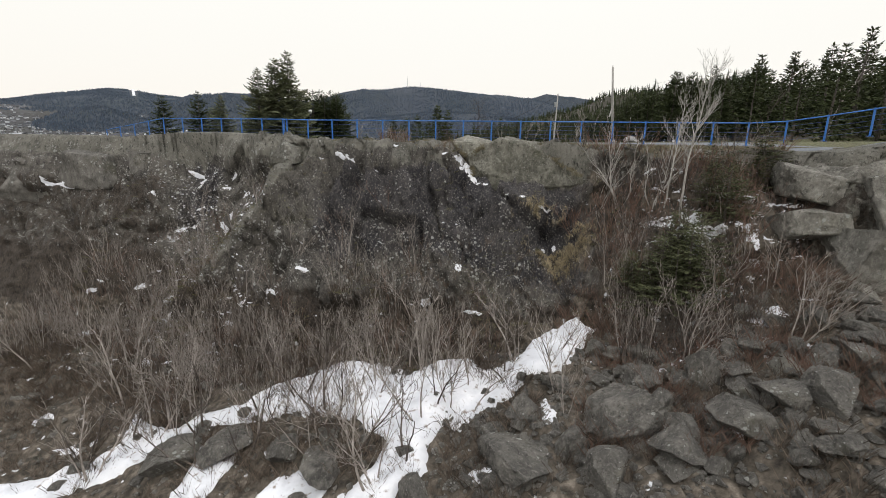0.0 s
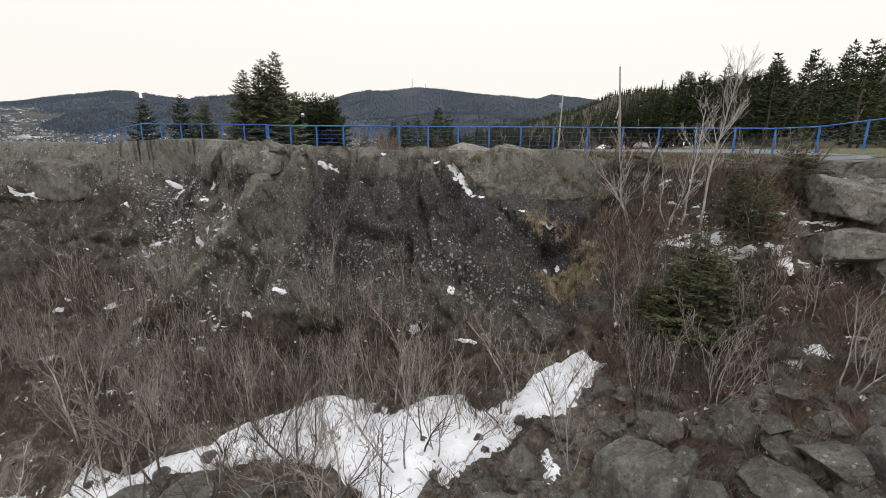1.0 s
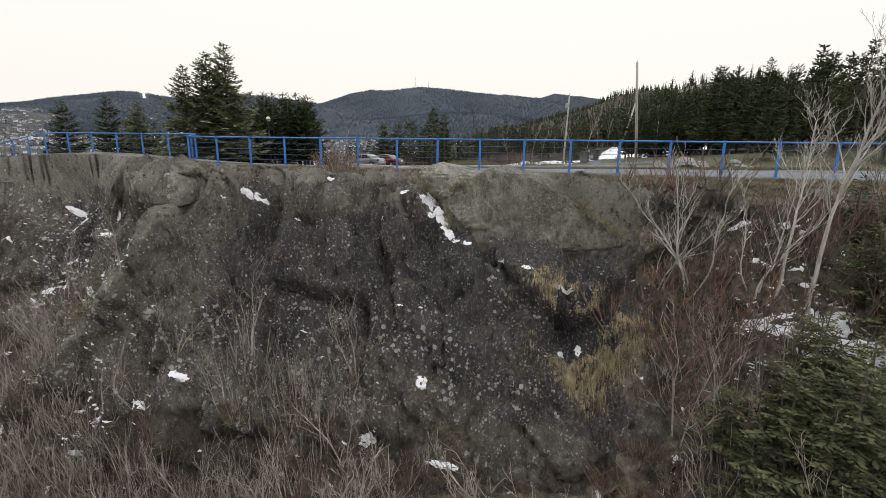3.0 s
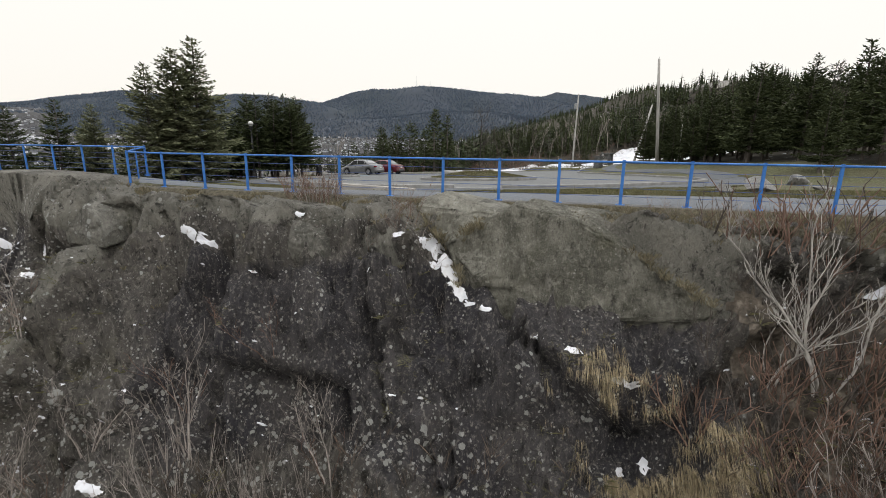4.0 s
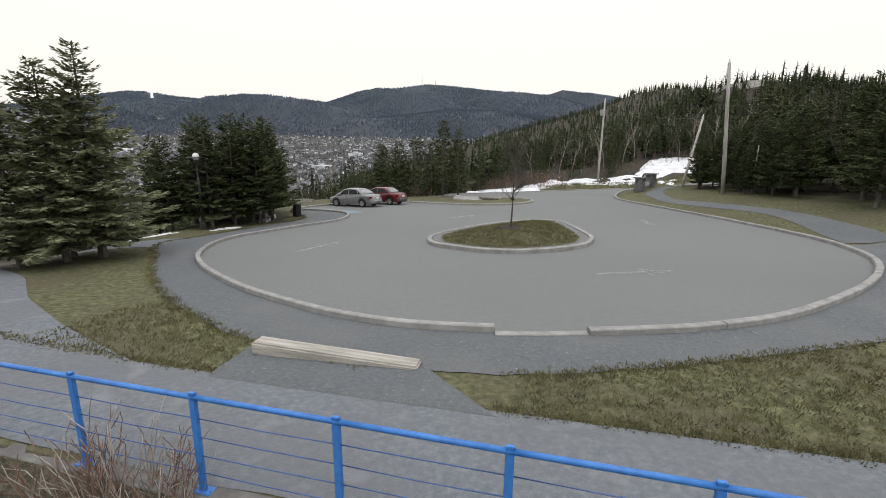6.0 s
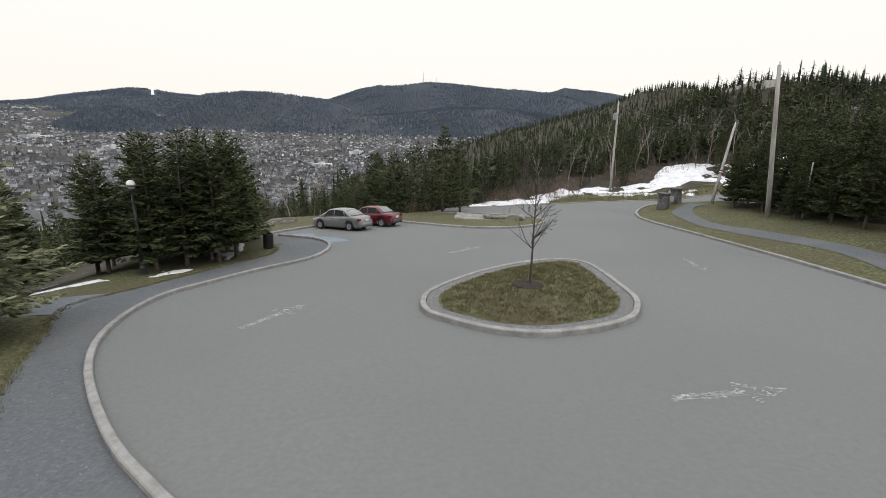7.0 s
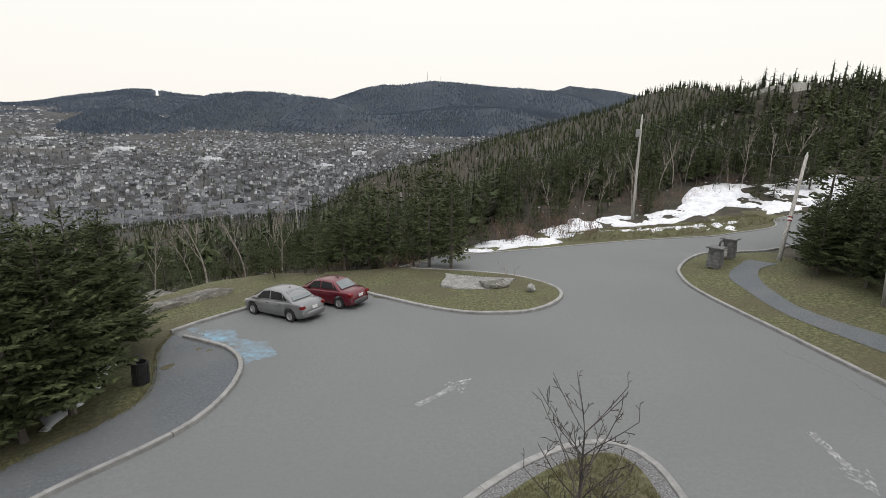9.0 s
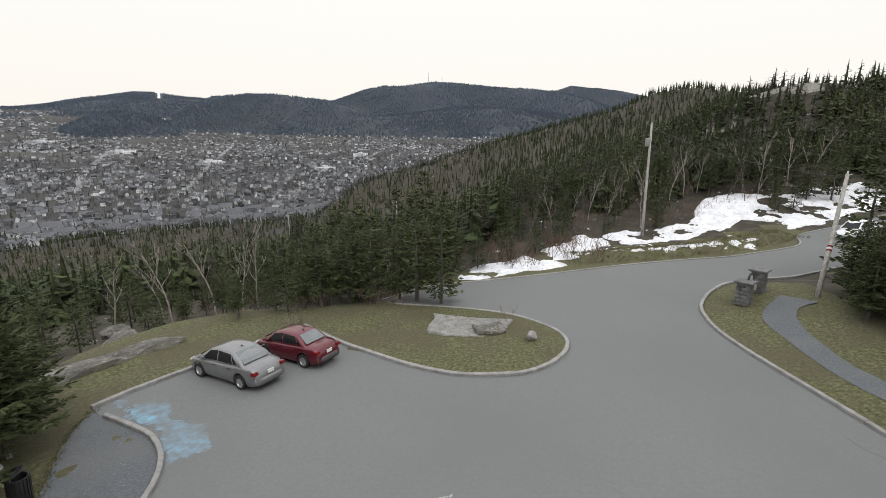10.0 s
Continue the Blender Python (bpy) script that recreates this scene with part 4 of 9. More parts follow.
def lathe(bm, profile, sides=16, m=None):
    """Turned shape about z from (radius, z) pairs."""
    rings = []
    for r, z in profile:
        if r < 1e-4:
            rings.append([bm.verts.new((0, 0, z))])
        else:
            rings.append([bm.verts.new((r * math.cos(t), r * math.sin(t), z)) for t in (2 * math.pi * j / sides for j in range(sides))])
    for a, b in zip(rings, rings[1:]):
        for j in range(sides):
            q = [a[j % len(a)], a[(j + 1) % len(a)], b[(j + 1) % len(b)], b[j % len(b)]]
            q = [v for i, v in enumerate(q) if v not in q[:i]]
            if len(q) > 2:
                bm.faces.new(q)
    if m:
        bmesh.ops.transform(bm, matrix=m, verts=bm.verts[:])


def shape(f, *args, **kw):
    bm = bmesh.new()
    f(bm, *args, **kw)
    bmesh.ops.recalc_face_normals(bm, faces=bm.faces[:])
    return bm


M["black"] = material("black_paint", [(0.012, 0.012, 0.013), (0.02, 0.02, 0.021), (0.03, 0.03, 0.03)], 8, 6, 0.45, 0.1, 60)
M["steel"] = material("galvanised", [(0.22, 0.23, 0.24), (0.30, 0.31, 0.32), (0.38, 0.38, 0.38)], 10, 5, 0.45, metal=0.6)
M["wire"] = material("blue_wire", [(0.03, 0.06, 0.16), (0.045, 0.085, 0.23), (0.06, 0.11, 0.28)], 6, 4, 0.5)
M["pole"] = material("weathered_pole", [(0.20, 0.19, 0.175), (0.30, 0.29, 0.27), (0.40, 0.385, 0.36)], 3, 9, 0.9, 0.5, 20, stretch=(3, 3, 0.15))
M["globe"] = material("milky_glass", [(0.6, 0.6, 0.58), (0.68, 0.68, 0.66)], 5, 3, 0.25)

# ---- blue railing along the cliff ----
FENCE_H = 1.07


def railing(name, posts, label):
    """posts: (x, y, z) of the foot of each post."""
    holder = tagged(new(name), label, "railing")
    holder.location = posts[0]
    o = Vector(posts[0])
    post_bm = bmesh.new()
    box(post_bm, (-0.037, -0.022, 0.0), (0.037, 0.022, FENCE_H + 0.05), 0.006)
    post_mesh = None
    p = [Vector(q) - o for q in posts]
    for i, q in enumerate(p):
        d = (p[min(i + 1, len(p) - 1)] - p[max(i - 1, 0)])
        ang = math.degrees(math.atan2(d.y, d.x))
        if post_mesh is None:
            ob = part("post", post_bm, M["blue"], holder)
            post_mesh = ob.data
            bm = bmesh.new()
            box(bm, (-0.11, -0.06, 0.0), (0.11, 0.06, 0.018), 0.004)
            for sx in (-0.085, 0.085):
                lathe_m = Matrix.Translation((sx, 0, 0.018))
                bm2 = shape(lathe, [(0.014, 0), (0.014, 0.012), (0, 0.014)], 6, lathe_m)
                tmp = bpy.data.meshes.new("tmp")
                bm2.to_mesh(tmp)
                bm.from_mesh(tmp)
                bm2.free()
                bpy.data.meshes.remove(tmp)
            plate = part("base_plate", bm, M["blue"], ob)
            plate_mesh = plate.data
        else:
            ob = new("post", post_mesh)
            ob.parent = holder
            pl = new("base_plate", plate_mesh)
            pl.parent = ob
        ob.matrix_basis = pose(q.x, q.y, q.z, 0, random.uniform(-0.5, 0.5), ang)
    for a, b in zip(p, p[1:]):
        bm = bmesh.new()
        tube(bm, [a + Vector((0, 0, FENCE_H)), b + Vector((0, 0, FENCE_H))], 0.028, 10)
        part("top_rail", bm, M["blue"], holder, smooth=True)
        for k, hgt in enumerate((0.22, 0.42, 0.63, 0.84)):
            bm = bmesh.new()
            mid = (a + b) / 2 + Vector((0, 0, hgt - random.uniform(0.0, 0.012)))
            tube(bm, [a + Vector((0, 0, hgt)), mid, b + Vector((0, 0, hgt))], 0.0062, 6)
            part("wire", bm, M["wire"], holder, smooth=True)
    return holder


main_posts = [(*from_fence(k * 1.545, 0), 0.0) for k in range(-6, 10)]
railing("railing", [(*from_fence(-10.63, 0), 0.02)] + main_posts, "bright blue steel railing with taut wires on the cliff edge")
railing("railing", [main_posts[-1], (14.35, -5.15, 0.06), (15.05, -6.5, 0.25), (15.65, -7.95, 0.45), (16.15, -9.4, 0.65), (16.6, -10.9, 0.8)],
        "blue steel railing climbing over the side outcrop")
railing("railing", [(*from_fence(-10.63, 0), 0.02), (*from_fence(-11.5, -1.15), 0.08), (*from_fence(-12.3, -2.3), 0.12)], "short blue steel railing return at the corner")
railing("railing", [(*from_fence(-12.3 - 1.52 * k, -2.3), 0.14) for k in range(0, 7)], "blue steel railing round the lookout end")
railing("railing", [(*from_fence(-21.42 - 1.5 * k, -2.3 - 0.25 * k), 0.14 - 0.2 * k) for k in range(0, 5)], "blue steel railing going down from the lookout")

# concrete plinth under the main railing
bm = bmesh.new()
rows = []
for u in np.arange(-10.9, 14.2, 0.9):
    q = []
    for n, z in ((-0.10, -0.35), (-0.10, 0.004), (0.13, 0.004), (0.15, -0.016), (0.17, -0.6)):
        x, y = from_fence(u, n)
        q.append(bm.verts.new((x, y, z)))
    rows.append(q)
for r0, r1 in zip(rows, rows[1:]):
    for i in range(4):
        bm.faces.new((r0[i], r0[i + 1], r1[i + 1], r1[i]))
bmesh.ops.recalc_face_normals(bm, faces=bm.faces[:])
tagged(link_bm("plinth", bm, M["plinth"]), "dark concrete strip footing under the blue railing", "footing", kind="structure")

# ---- conifers ----
def conifer_meshes(seed, height, spread, whorls, dense, droop=0.25, bare=0.12, ragged=0.3, size=1.0, slim=1.0, mat="needles"):
    """Trunk and crown of one spruce: whorls of boughs, each set with many small needle sprays."""
    rnd = random.Random(seed)
    bend = rnd.uniform(-0.03, 0.03), rnd.uniform(-0.03, 0.03)

    def axis(z):
        t = z / height
        return Vector((bend[0] * height * t * t, bend[1] * height * t * t, z))

    tb = bmesh.new()
    zs = [-0.3, 0.0, 0.15, 0.4 * height, 0.75 * height, 0.985 * height]
    tube(tb, [axis(max(z, 0)) + Vector((0, 0, min(z, 0))) for z in zs], [0.020 * height + 0.02, 0.019 * height + 0.01, 0.016 * height, 0.011 * height, 0.005 * height, 0.002 * height], 8)
    V, F = [], []

    def spray(p, d, up, length, width):
        """One flat, slightly folded spray of needles."""
        s = d.cross(up)
        if s.length < 1e-3:
            s = d.orthogonal()
        s.normalize()
        i = len(V)
        V.extend([p, p + d * length * 0.55 + s * width - up * width * 0.25, p + d * length, p + d * length * 0.55 - s * width - up * width * 0.25])
        F.append((i, i + 1, i + 2, i + 3))

    tips = []
    for w in range(whorls):
        t = bare + (1 - bare) * (w + rnd.uniform(-0.3, 0.3)) / whorls
        t = min(max(t, 0.02), 0.995)
        z = t * height
        reach = spread * (1 - t) ** 0.8 * (0.35 + 0.65 * min(1, (t - bare * 0.3) / 0.22 + 0.25)) + 0.10
        k = rnd.randint(5, 8) if t < 0.9 else 4
        a0 = rnd.uniform(0, 6.3)
        for b in range(k):
            if rnd.random() < ragged * 0.35:
                continue
            a = a0 + 6.283 * b / k + rnd.uniform(-0.35, 0.35)
            r = reach * rnd.uniform(1 - ragged * 1.2, 1 + ragged * 0.6)
            out = Vector((math.cos(a), math.sin(a), 0))
            rise = 0.5 * t - droop * (1 - t) + rnd.uniform(-0.1, 0.15)
            base = axis(z)
            n = max(3, int(r / (0.17 * size) * dense))
            pts = []
            for j in range(n + 1):
                f = j / n
                q = base + out * r * f + Vector((0, 0, r * (rise * f - droop * 0.5 * f * f + 0.18 * f ** 3)))
                pts.append(q)
            for j in range(1, n + 1):
                f = j / n
                d = (pts[j] - pts[j - 1]).normalized()
                side = d.cross(Vector((0, 0, 1))).normalized()
                wl = (0.22 + 0.26 * (1 - abs(f - 0.45))) * size * (0.5 + 0.5 * min(1, r))
                for sgn in (-1, 1):
                    if rnd.random() < 0.10:
                        continue
                    dd = (d * rnd.uniform(0.3, 0.9) + side * sgn * rnd.uniform(0.5, 1.0) + Vector((0, 0, rnd.uniform(-0.45, 0.2)))).normalized()
                    spray(pts[j] + Vector((0, 0, rnd.uniform(-0.04, 0.04))), dd, Vector((rnd.uniform(-0.5, 0.5), rnd.uniform(-0.5, 0.5), 1)).normalized(), wl * rnd.uniform(0.8, 1.4), wl * slim * rnd.uniform(0.20, 0.34))
                if rnd.random() < 0.55:
                    spray(pts[j], (d + Vector((0, 0, rnd.uniform(-0.9, 0.3)))).normalized(), side, wl * rnd.uniform(0.7, 1.2), wl * slim * 0.24)
            spray(pts[-1], (pts[-1] - pts[-2]).normalized(), Vector((0, 0, 1)), 0.30 * size, 0.07 * size)
    for j in range(6):
        a = rnd.uniform(0, 6.3)
        spray(axis(height * rnd.uniform(0.9, 0.99)), Vector((math.cos(a) * 0.5, math.sin(a) * 0.5, 1)).normalized(), Vector((math.cos(a), math.sin(a), 0.2)).normalized(), 0.35 * size, 0.07 * size)
    trunk = bpy.data.meshes.new("trunk")
    tb.to_mesh(trunk)
    tb.free()
    trunk.materials.append(M["bark"])
    crown = raw_mesh("crown", [tuple(v) for v in V], F, M[mat])
    return trunk, crown


def conifer(meshes, x, y, scale, turn, label, group, z=None):
    t = tagged(new("spruce"), label, "tree", group)
    t.matrix_basis = Matrix.LocRotScale((x, y, (gz(x, y) if z is None else z) - 0.06), Euler((0, 0, turn)), (scale[0], scale[0], scale[1]))
    for nm, me in zip(("trunk", "crown"), meshes):
        ob = new(nm, me)
        ob.parent = t
    return t


TALL = [conifer_meshes(11, 7.2, 2.0, 38, 2.0, 0.30, 0.12, 0.42, 0.62, 0.8, "olive"), conifer_meshes(12, 7.6, 1.9, 38, 2.0, 0.2, 0.10, 0.45, 0.62, 0.8, "olive")]
LUSH = [conifer_meshes(24 + i, 6.6, 1.75, 27, 1.6, 0.18, 0.15, 0.42, 0.65, 0.8) for i in range(3)]
PINE = [conifer_meshes(21 + i, 6.6, 1.75, 19, 1.0, 0.15, 0.26, 0.4, 0.9, 0.85) for i in range(3)]
WOOD = [conifer_meshes(31 + i, 7.5, 1.45 + 0.1 * i, 19, 0.55, 0.28, 0.12 + 0.05 * (i % 2), 0.35, 1.0, 0.9) for i in range(4)]
SMALL = [conifer_meshes(41 + i, 3.0, 0.95, 19, 0.95, 0.22, 0.03, 0.45, 0.34, 0.9, "sprig") for i in range(2)]
rt = random.Random(5)
# two tall spruces beside the lookout
for (x, y, h, i) in ((-13.4, 13.4, 7.1, 0), (-12.6, 14.1, 7.4, 1), (-14.6, 12.9, 6.0, 1), (-14.3, 15.0, 5.4, 0), (-17.6, 13.2, 4.4, 1), (-18.9, 14.6, 4.2, 0)):
    conifer(TALL[i], x, y, (h / 6.1, h / 7.4), rt.uniform(0, 6.3), "tall dark spruce with ragged boughs beside the footpath", "spruces by the lookout")
for (x, y, h) in ((-11.4, 23.5, 5.6), (-12.3, 22.6, 5.9), (-10.9, 24.8, 6.2), (-12.2, 25.2, 6.4), (-13.4, 24.0, 6.2), (-10.9, 26.8, 5.8), (-12.4, 27.5, 6.1), (-14.0, 26.4, 6.4),
                  (-14.8, 23.2, 5.4), (-16.2, 24.5, 5.6), (-15.6, 27.8, 6.0), (-13.2, 29.4, 5.6), (-17.6, 21.6, 5.2), (-19.0, 23.4, 5.0), (-14.2, 31.6, 5.0), (-17, 30.5, 5.4), (-20.5, 20.6, 5.0), (-22, 13.4, 5.0), (-19.2, 12.8, 4.8), (-11.2, 29.7, 6.0), (-9.95, 25.6, 6.2), (-10.2, 24.1, 5.8), (-10.8, 27.8, 6.3), (-12.3, 31.4, 5.6)):
    conifer(LUSH[rt.randrange(3)], x, y, (h / 5.8, h / 6.5), rt.uniform(0, 6.3), "dense dark green conifer in the group by the lamp", "conifers by the lamp")

# ---- parked cars ----
def car_paint(name, c):
    return material(name, [tuple(v * 0.9 for v in c), c, tuple(min(1, v * 1.1) for v in c)], 2, 6, 0.32, metal=0.35, coat=0.6, speck=(9, 0.68, 0.74, tuple(v * 0.7 + 0.06 for v in c)))


M["silver"] = car_paint("silver_paint", (0.165, 0.167, 0.172))
M["red"] = car_paint("dark_red_paint", (0.10, 0.009, 0.017))
M["white"] = car_paint("white_paint", (0.62, 0.64, 0.66))
M["tyre"] = material("tyre_rubber", [(0.012, 0.012, 0.012), (0.022, 0.022, 0.022)], 20, 4, 0.85)
M["rim"] = material("alloy_rim", [(0.32, 0.32, 0.33), (0.42, 0.42, 0.43)], 8, 3, 0.35, metal=0.7)
M["carglass"] = material("car_glass", [(0.006, 0.007, 0.008), (0.010, 0.011, 0.012)], 2, 3, 0.22, spec=0.22)
M["palewindow"] = material("pale_rear_glass", [(0.10, 0.115, 0.12), (0.15, 0.165, 0.17)], 2, 5, 0.15, spec=0.6)
M["tail"] = material("tail_lens", [(0.12, 0.005, 0.007), (0.17, 0.008, 0.011)], 10, 3, 0.2)
M["lens"] = material("headlamp_lens", [(0.45, 0.46, 0.47), (0.6, 0.6, 0.6)], 10, 3, 0.12)
M["bumper"] = material("grey_plastic", [(0.05, 0.05, 0.053), (0.075, 0.075, 0.078)], 10, 5, 0.7)
M["plate"] = material("number_plate", [(0.5, 0.5, 0.5), (0.6, 0.6, 0.6)], 10, 3, 0.5)


def car(label, m, paint, length=4.45, width=1.72, height=1.47, base=2.62, lower=None):
    """A four-door saloon; nose towards +x, wheels on z = 0."""
    holder = tagged(new("car"), label, "car", "parked cars")
    hl, hw = length / 2, width / 2
    fx, rx = base / 2 + 0.02, -base / 2 + 0.02
    wr = 0.315

    def top(x):
        """Height of the bonnet, belt and boot line."""
        return float(np.interp(x, [-hl, -hl + 0.12, -hl + 0.30, -hl + 0.95, -0.4, 0.95, hl - 0.75, hl - 0.2, hl], [0.62, 0.86, 0.985, 1.01, 0.96, 0.93, 0.86, 0.72, 0.52]))

    def half(x):
        return float(np.interp(x, [-hl, -hl + 0.15, -hl + 0.6, 0, hl - 0.9, hl - 0.25, hl], [hw * 0.78, hw * 0.90, hw * 0.98, hw, hw * 0.98, hw * 0.87, hw * 0.68]))

    bm = bmesh.new()
    rows = []
    xs = sorted(set(list(np.linspace(-hl, hl, 30)) + [c + s * d for c in (fx, rx) for s in (-1, 1) for d in (0.12, 0.24, 0.32, 0.375, 0.39)] + [fx, rx]))
    for x in xs:
        w, zt = half(x), top(x)
        arch = 0.2
        for c in (fx, rx):
            d = abs(x - c)
            if d < 0.385:
                arch = max(arch, wr + math.sqrt(0.385 ** 2 - d * d))
        lo = max(arch, float(np.interp(abs(x), [hl - 0.35, hl], [0.2, 0.30])))
        mid = max(lo + 0.03, 0.58 * zt)
        sec = [(w * 0.90, lo), (w * 0.985, max(lo + 0.02, 0.34)), (w, mid), (w * 0.975, max(mid + 0.03, zt - 0.10)), (w * 0.90, max(mid + 0.06, zt - 0.015)), (w * 0.55, max(mid + 0.07, zt + 0.015)), (0, max(mid + 0.07, zt + 0.025))]
        rows.append([bm.verts.new((x, y, z)) for y, z in sec] + [bm.verts.new((x, -y, z)) for y, z in sec[-2::-1]])
    for r0, r1 in zip(rows, rows[1:]):
        for i in range(len(r0) - 1):
            bm.faces.new((r0[i], r1[i], r1[i + 1], r0[i + 1]))
    bm.faces.new(rows[0])
    bm.faces.new(rows[-1][::-1])
    bmesh.ops.recalc_face_normals(bm, faces=bm.faces[:])
    body = part("body", bm, paint, holder, smooth=True)
    # cabin: pillars and roof
    bm = bmesh.new()
    st = [(-hl + 0.72, 0.0, 0.84), (-hl + 1.05, 0.55, 0.80), (-0.72, 0.93, 0.735), (-0.25, 1.0, 0.72), (0.25, 0.985, 0.72), (0.62, 0.86, 0.74), (1.02, 0.40, 0.79), (1.42, 0.0, 0.84)]
    belt = 0.92
    rise = height - belt
    rows = []
    for x, f, k in st:
        z = belt + rise * f
        zb = min(z, top(x) - 0.02)
        wb, wt = half(x) * 0.93, half(x) * (0.93 - 0.20 * f)
        sec = [(wb, zb), (wb + (wt - wb) * 0.5 + 0.015, (zb + z) / 2), (wt, z - 0.045 * f - 0.002), (wt * 0.86, z + 0.0), (wt * 0.45, z + 0.022 * f), (0, z + 0.028 * f)]
        rows.append([bm.verts.new((x, y, zz)) for y, zz in sec] + [bm.verts.new((x, -y, zz)) for y, zz in sec[-2::-1]])
    for r0, r1 in zip(rows, rows[1:]):
        for i in range(len(r0) - 1):
            bm.faces.new((r0[i], r1[i], r1[i + 1], r0[i + 1]))
    bmesh.ops.recalc_face_normals(bm, faces=bm.faces[:])
    part("roof", bm, paint, holder, smooth=True)

    def pane(nm, pts, mat, thick=0.012, label=""):
        b2 = bmesh.new()
        vs = [b2.verts.new(p) for p in pts]
        f = b2.faces.new(vs)
        r = bmesh.ops.extrude_face_region(b2, geom=[f])
        nrm = f.normal.copy() if f.normal.length else Vector((0, 0, 1))
        b2.normal_update()
        nrm = f.normal.copy()
        c = sum((Vector(p) for p in pts), Vector()) / len(pts)
        if nrm.dot(c - Vector((0.1, 0, 0.9))) < 0:
            nrm = -nrm
        for e in r["geom"]:
            if isinstance(e, bmesh.types.BMVert):
                e.co += nrm * thick
        for v in vs:
            v.co -= nrm * 0.02
        bmesh.ops.recalc_face_normals(b2, faces=b2.faces[:])
        return part(nm, b2, mat, holder, label)

    def cab(x, f, k):
        """Point on the cabin side at x, share f of the way from belt to roof."""
        fr = float(np.interp(x, [s[0] for s in st], [s[1] for s in st]))
        wb, wt = half(x) * 0.93, half(x) * (0.93 - 0.20 * fr)
        z = belt + rise * fr
        zb = min(z, top(x) - 0.02)
        return (x, k * (wb + (wt - wb) * f + 0.018 * (1 - abs(2 * f - 1)) + 0.004), zb + (z - zb) * f)

    for k in (1, -1):
        pane("side_window", [cab(x, f, k) for x, f in ((0.08, 0.14), (0.98, 0.2), (0.58, 0.86), (0.12, 0.88))], M["carglass"])
        pane("side_window", [cab(x, f, k) for x, f in ((-0.88, 0.16), (0.0, 0.14), (0.04, 0.88), (-0.66, 0.86))], M["carglass"])
        pane("quarter_window", [cab(x, f, k) for x, f in ((-1.12, 0.30), (-0.94, 0.18), (-0.75, 0.82))], M["carglass"])
        bm = bmesh.new()
        box(bm, (0.86, k * (hw - 0.02) - 0.08, 0.90), (1.0, k * (hw - 0.02) + 0.10, 1.03), 0.03)
        part("wing_mirror", bm, paint, holder)
        for hx in (0.12, -0.78):
            bm = bmesh.new()
            box(bm, (hx, k * (hw - 0.002) - 0.02, 0.80), (hx + 0.17, k * (hw - 0.002) + 0.018, 0.835), 0.008)
            part("door_handle", bm, M["black"], holder)
        bm = bmesh.new()
        box(bm, (-hl + 0.05, k * hw * 0.80 - 0.13, 0.72), (-hl + 0.26, k * hw * 0.80 + 0.13, 0.865), 0.025, Matrix.Rotation(0, 4, "Z"))
        part("tail_light", bm, M["tail"], holder, "red tail light")
        bm = bmesh.new()
        box(bm, (hl - 0.42, k * hw * 0.70 - 0.14, 0.56), (hl - 0.12, k * hw * 0.70 + 0.10, 0.70), 0.04)
        part("headlight", bm, M["lens"], holder)
        for wx in (fx, rx):
            wob = new("wheel")
            wob.parent = holder
            wob.location = (wx, k * (hw - 0.115), wr)
            rot = Matrix.Rotation(math.radians(90) * k, 4, 'X')
            bm = shape(lathe, [(0.205, -0.1), (0.30, -0.1), (wr, -0.07), (wr, 0.07), (0.30, 0.1), (0.205, 0.1)], 24, rot)
            part("tyre", bm, M["tyre"], wob, smooth=False)
            bm = bmesh.new()
            lathe(bm, [(0, -0.055), (0.05, -0.06), (0.06, -0.04), (0.17, -0.035), (0.195, -0.085), (0.207, -0.085), (0.207, 0.05)], 24, rot)
            for s in range(5):
                box(bm, (0.03, -0.028, -0.08), (0.19, 0.028, -0.035), 0.008, rot @ Matrix.Rotation(2 * math.pi * s / 5, 4, 'Z'))
            bmesh.ops.recalc_face_normals(bm, faces=bm.faces[:])
            part("rim", bm, M["rim"], wob)
    rw = half(-1.2)
    pane("rear_window", [(-hl + 0.80, rw * 0.72, 1.05), (-hl + 0.80, -rw * 0.72, 1.05), (-0.80, -rw * 0.60, belt + rise * 0.88), (-0.80, rw * 0.60, belt + rise * 0.88)], M["palewindow"], 0.02, "pale rear window")
    pane("windscreen", [(1.32, rw * 0.76, 1.00), (1.32, -rw * 0.76, 1.00), (0.62, -rw * 0.62, belt + rise * 0.83), (0.62, rw * 0.62, belt + rise * 0.83)], M["carglass"], 0.02)
    bm = bmesh.new()
    rows = []
    for y in np.linspace(-hw * 0.86, hw * 0.86, 11):
        bx = -hl - 0.03 + 0.20 * (y / hw) ** 4
        rows.append([bm.verts.new((bx + 0.16, y, 0.26)), bm.verts.new((bx + 0.02, y, 0.28)), bm.verts.new((bx - 0.02, y, 0.42)), bm.verts.new((bx + 0.0, y, 0.56)), bm.verts.new((bx + 0.12, y, 0.60))])
    for r0, r1 in zip(rows, rows[1:]):
        for i in range(4):
            bm.faces.new((r0[i], r1[i], r1[i + 1], r0[i + 1]))
    bmesh.ops.recalc_face_normals(bm, faces=bm.faces[:])
    part("rear_bumper", bm, lower or paint, holder, smooth=True)
    bm = bmesh.new()
    box(bm, (-hl - 0.012, -0.16, 0.66), (-hl + 0.03, 0.16, 0.80), 0.004)
    part("number_plate", bm, M["plate"], holder, "pale number plate")
    bm = bmesh.new()
    box(bm, (-0.62, -0.03, height + 0.015), (-0.50, 0.03, height + 0.055), 0.015)
    part("aerial_base", bm, M["black"], holder)
    holder.matrix_basis = m
    return holder


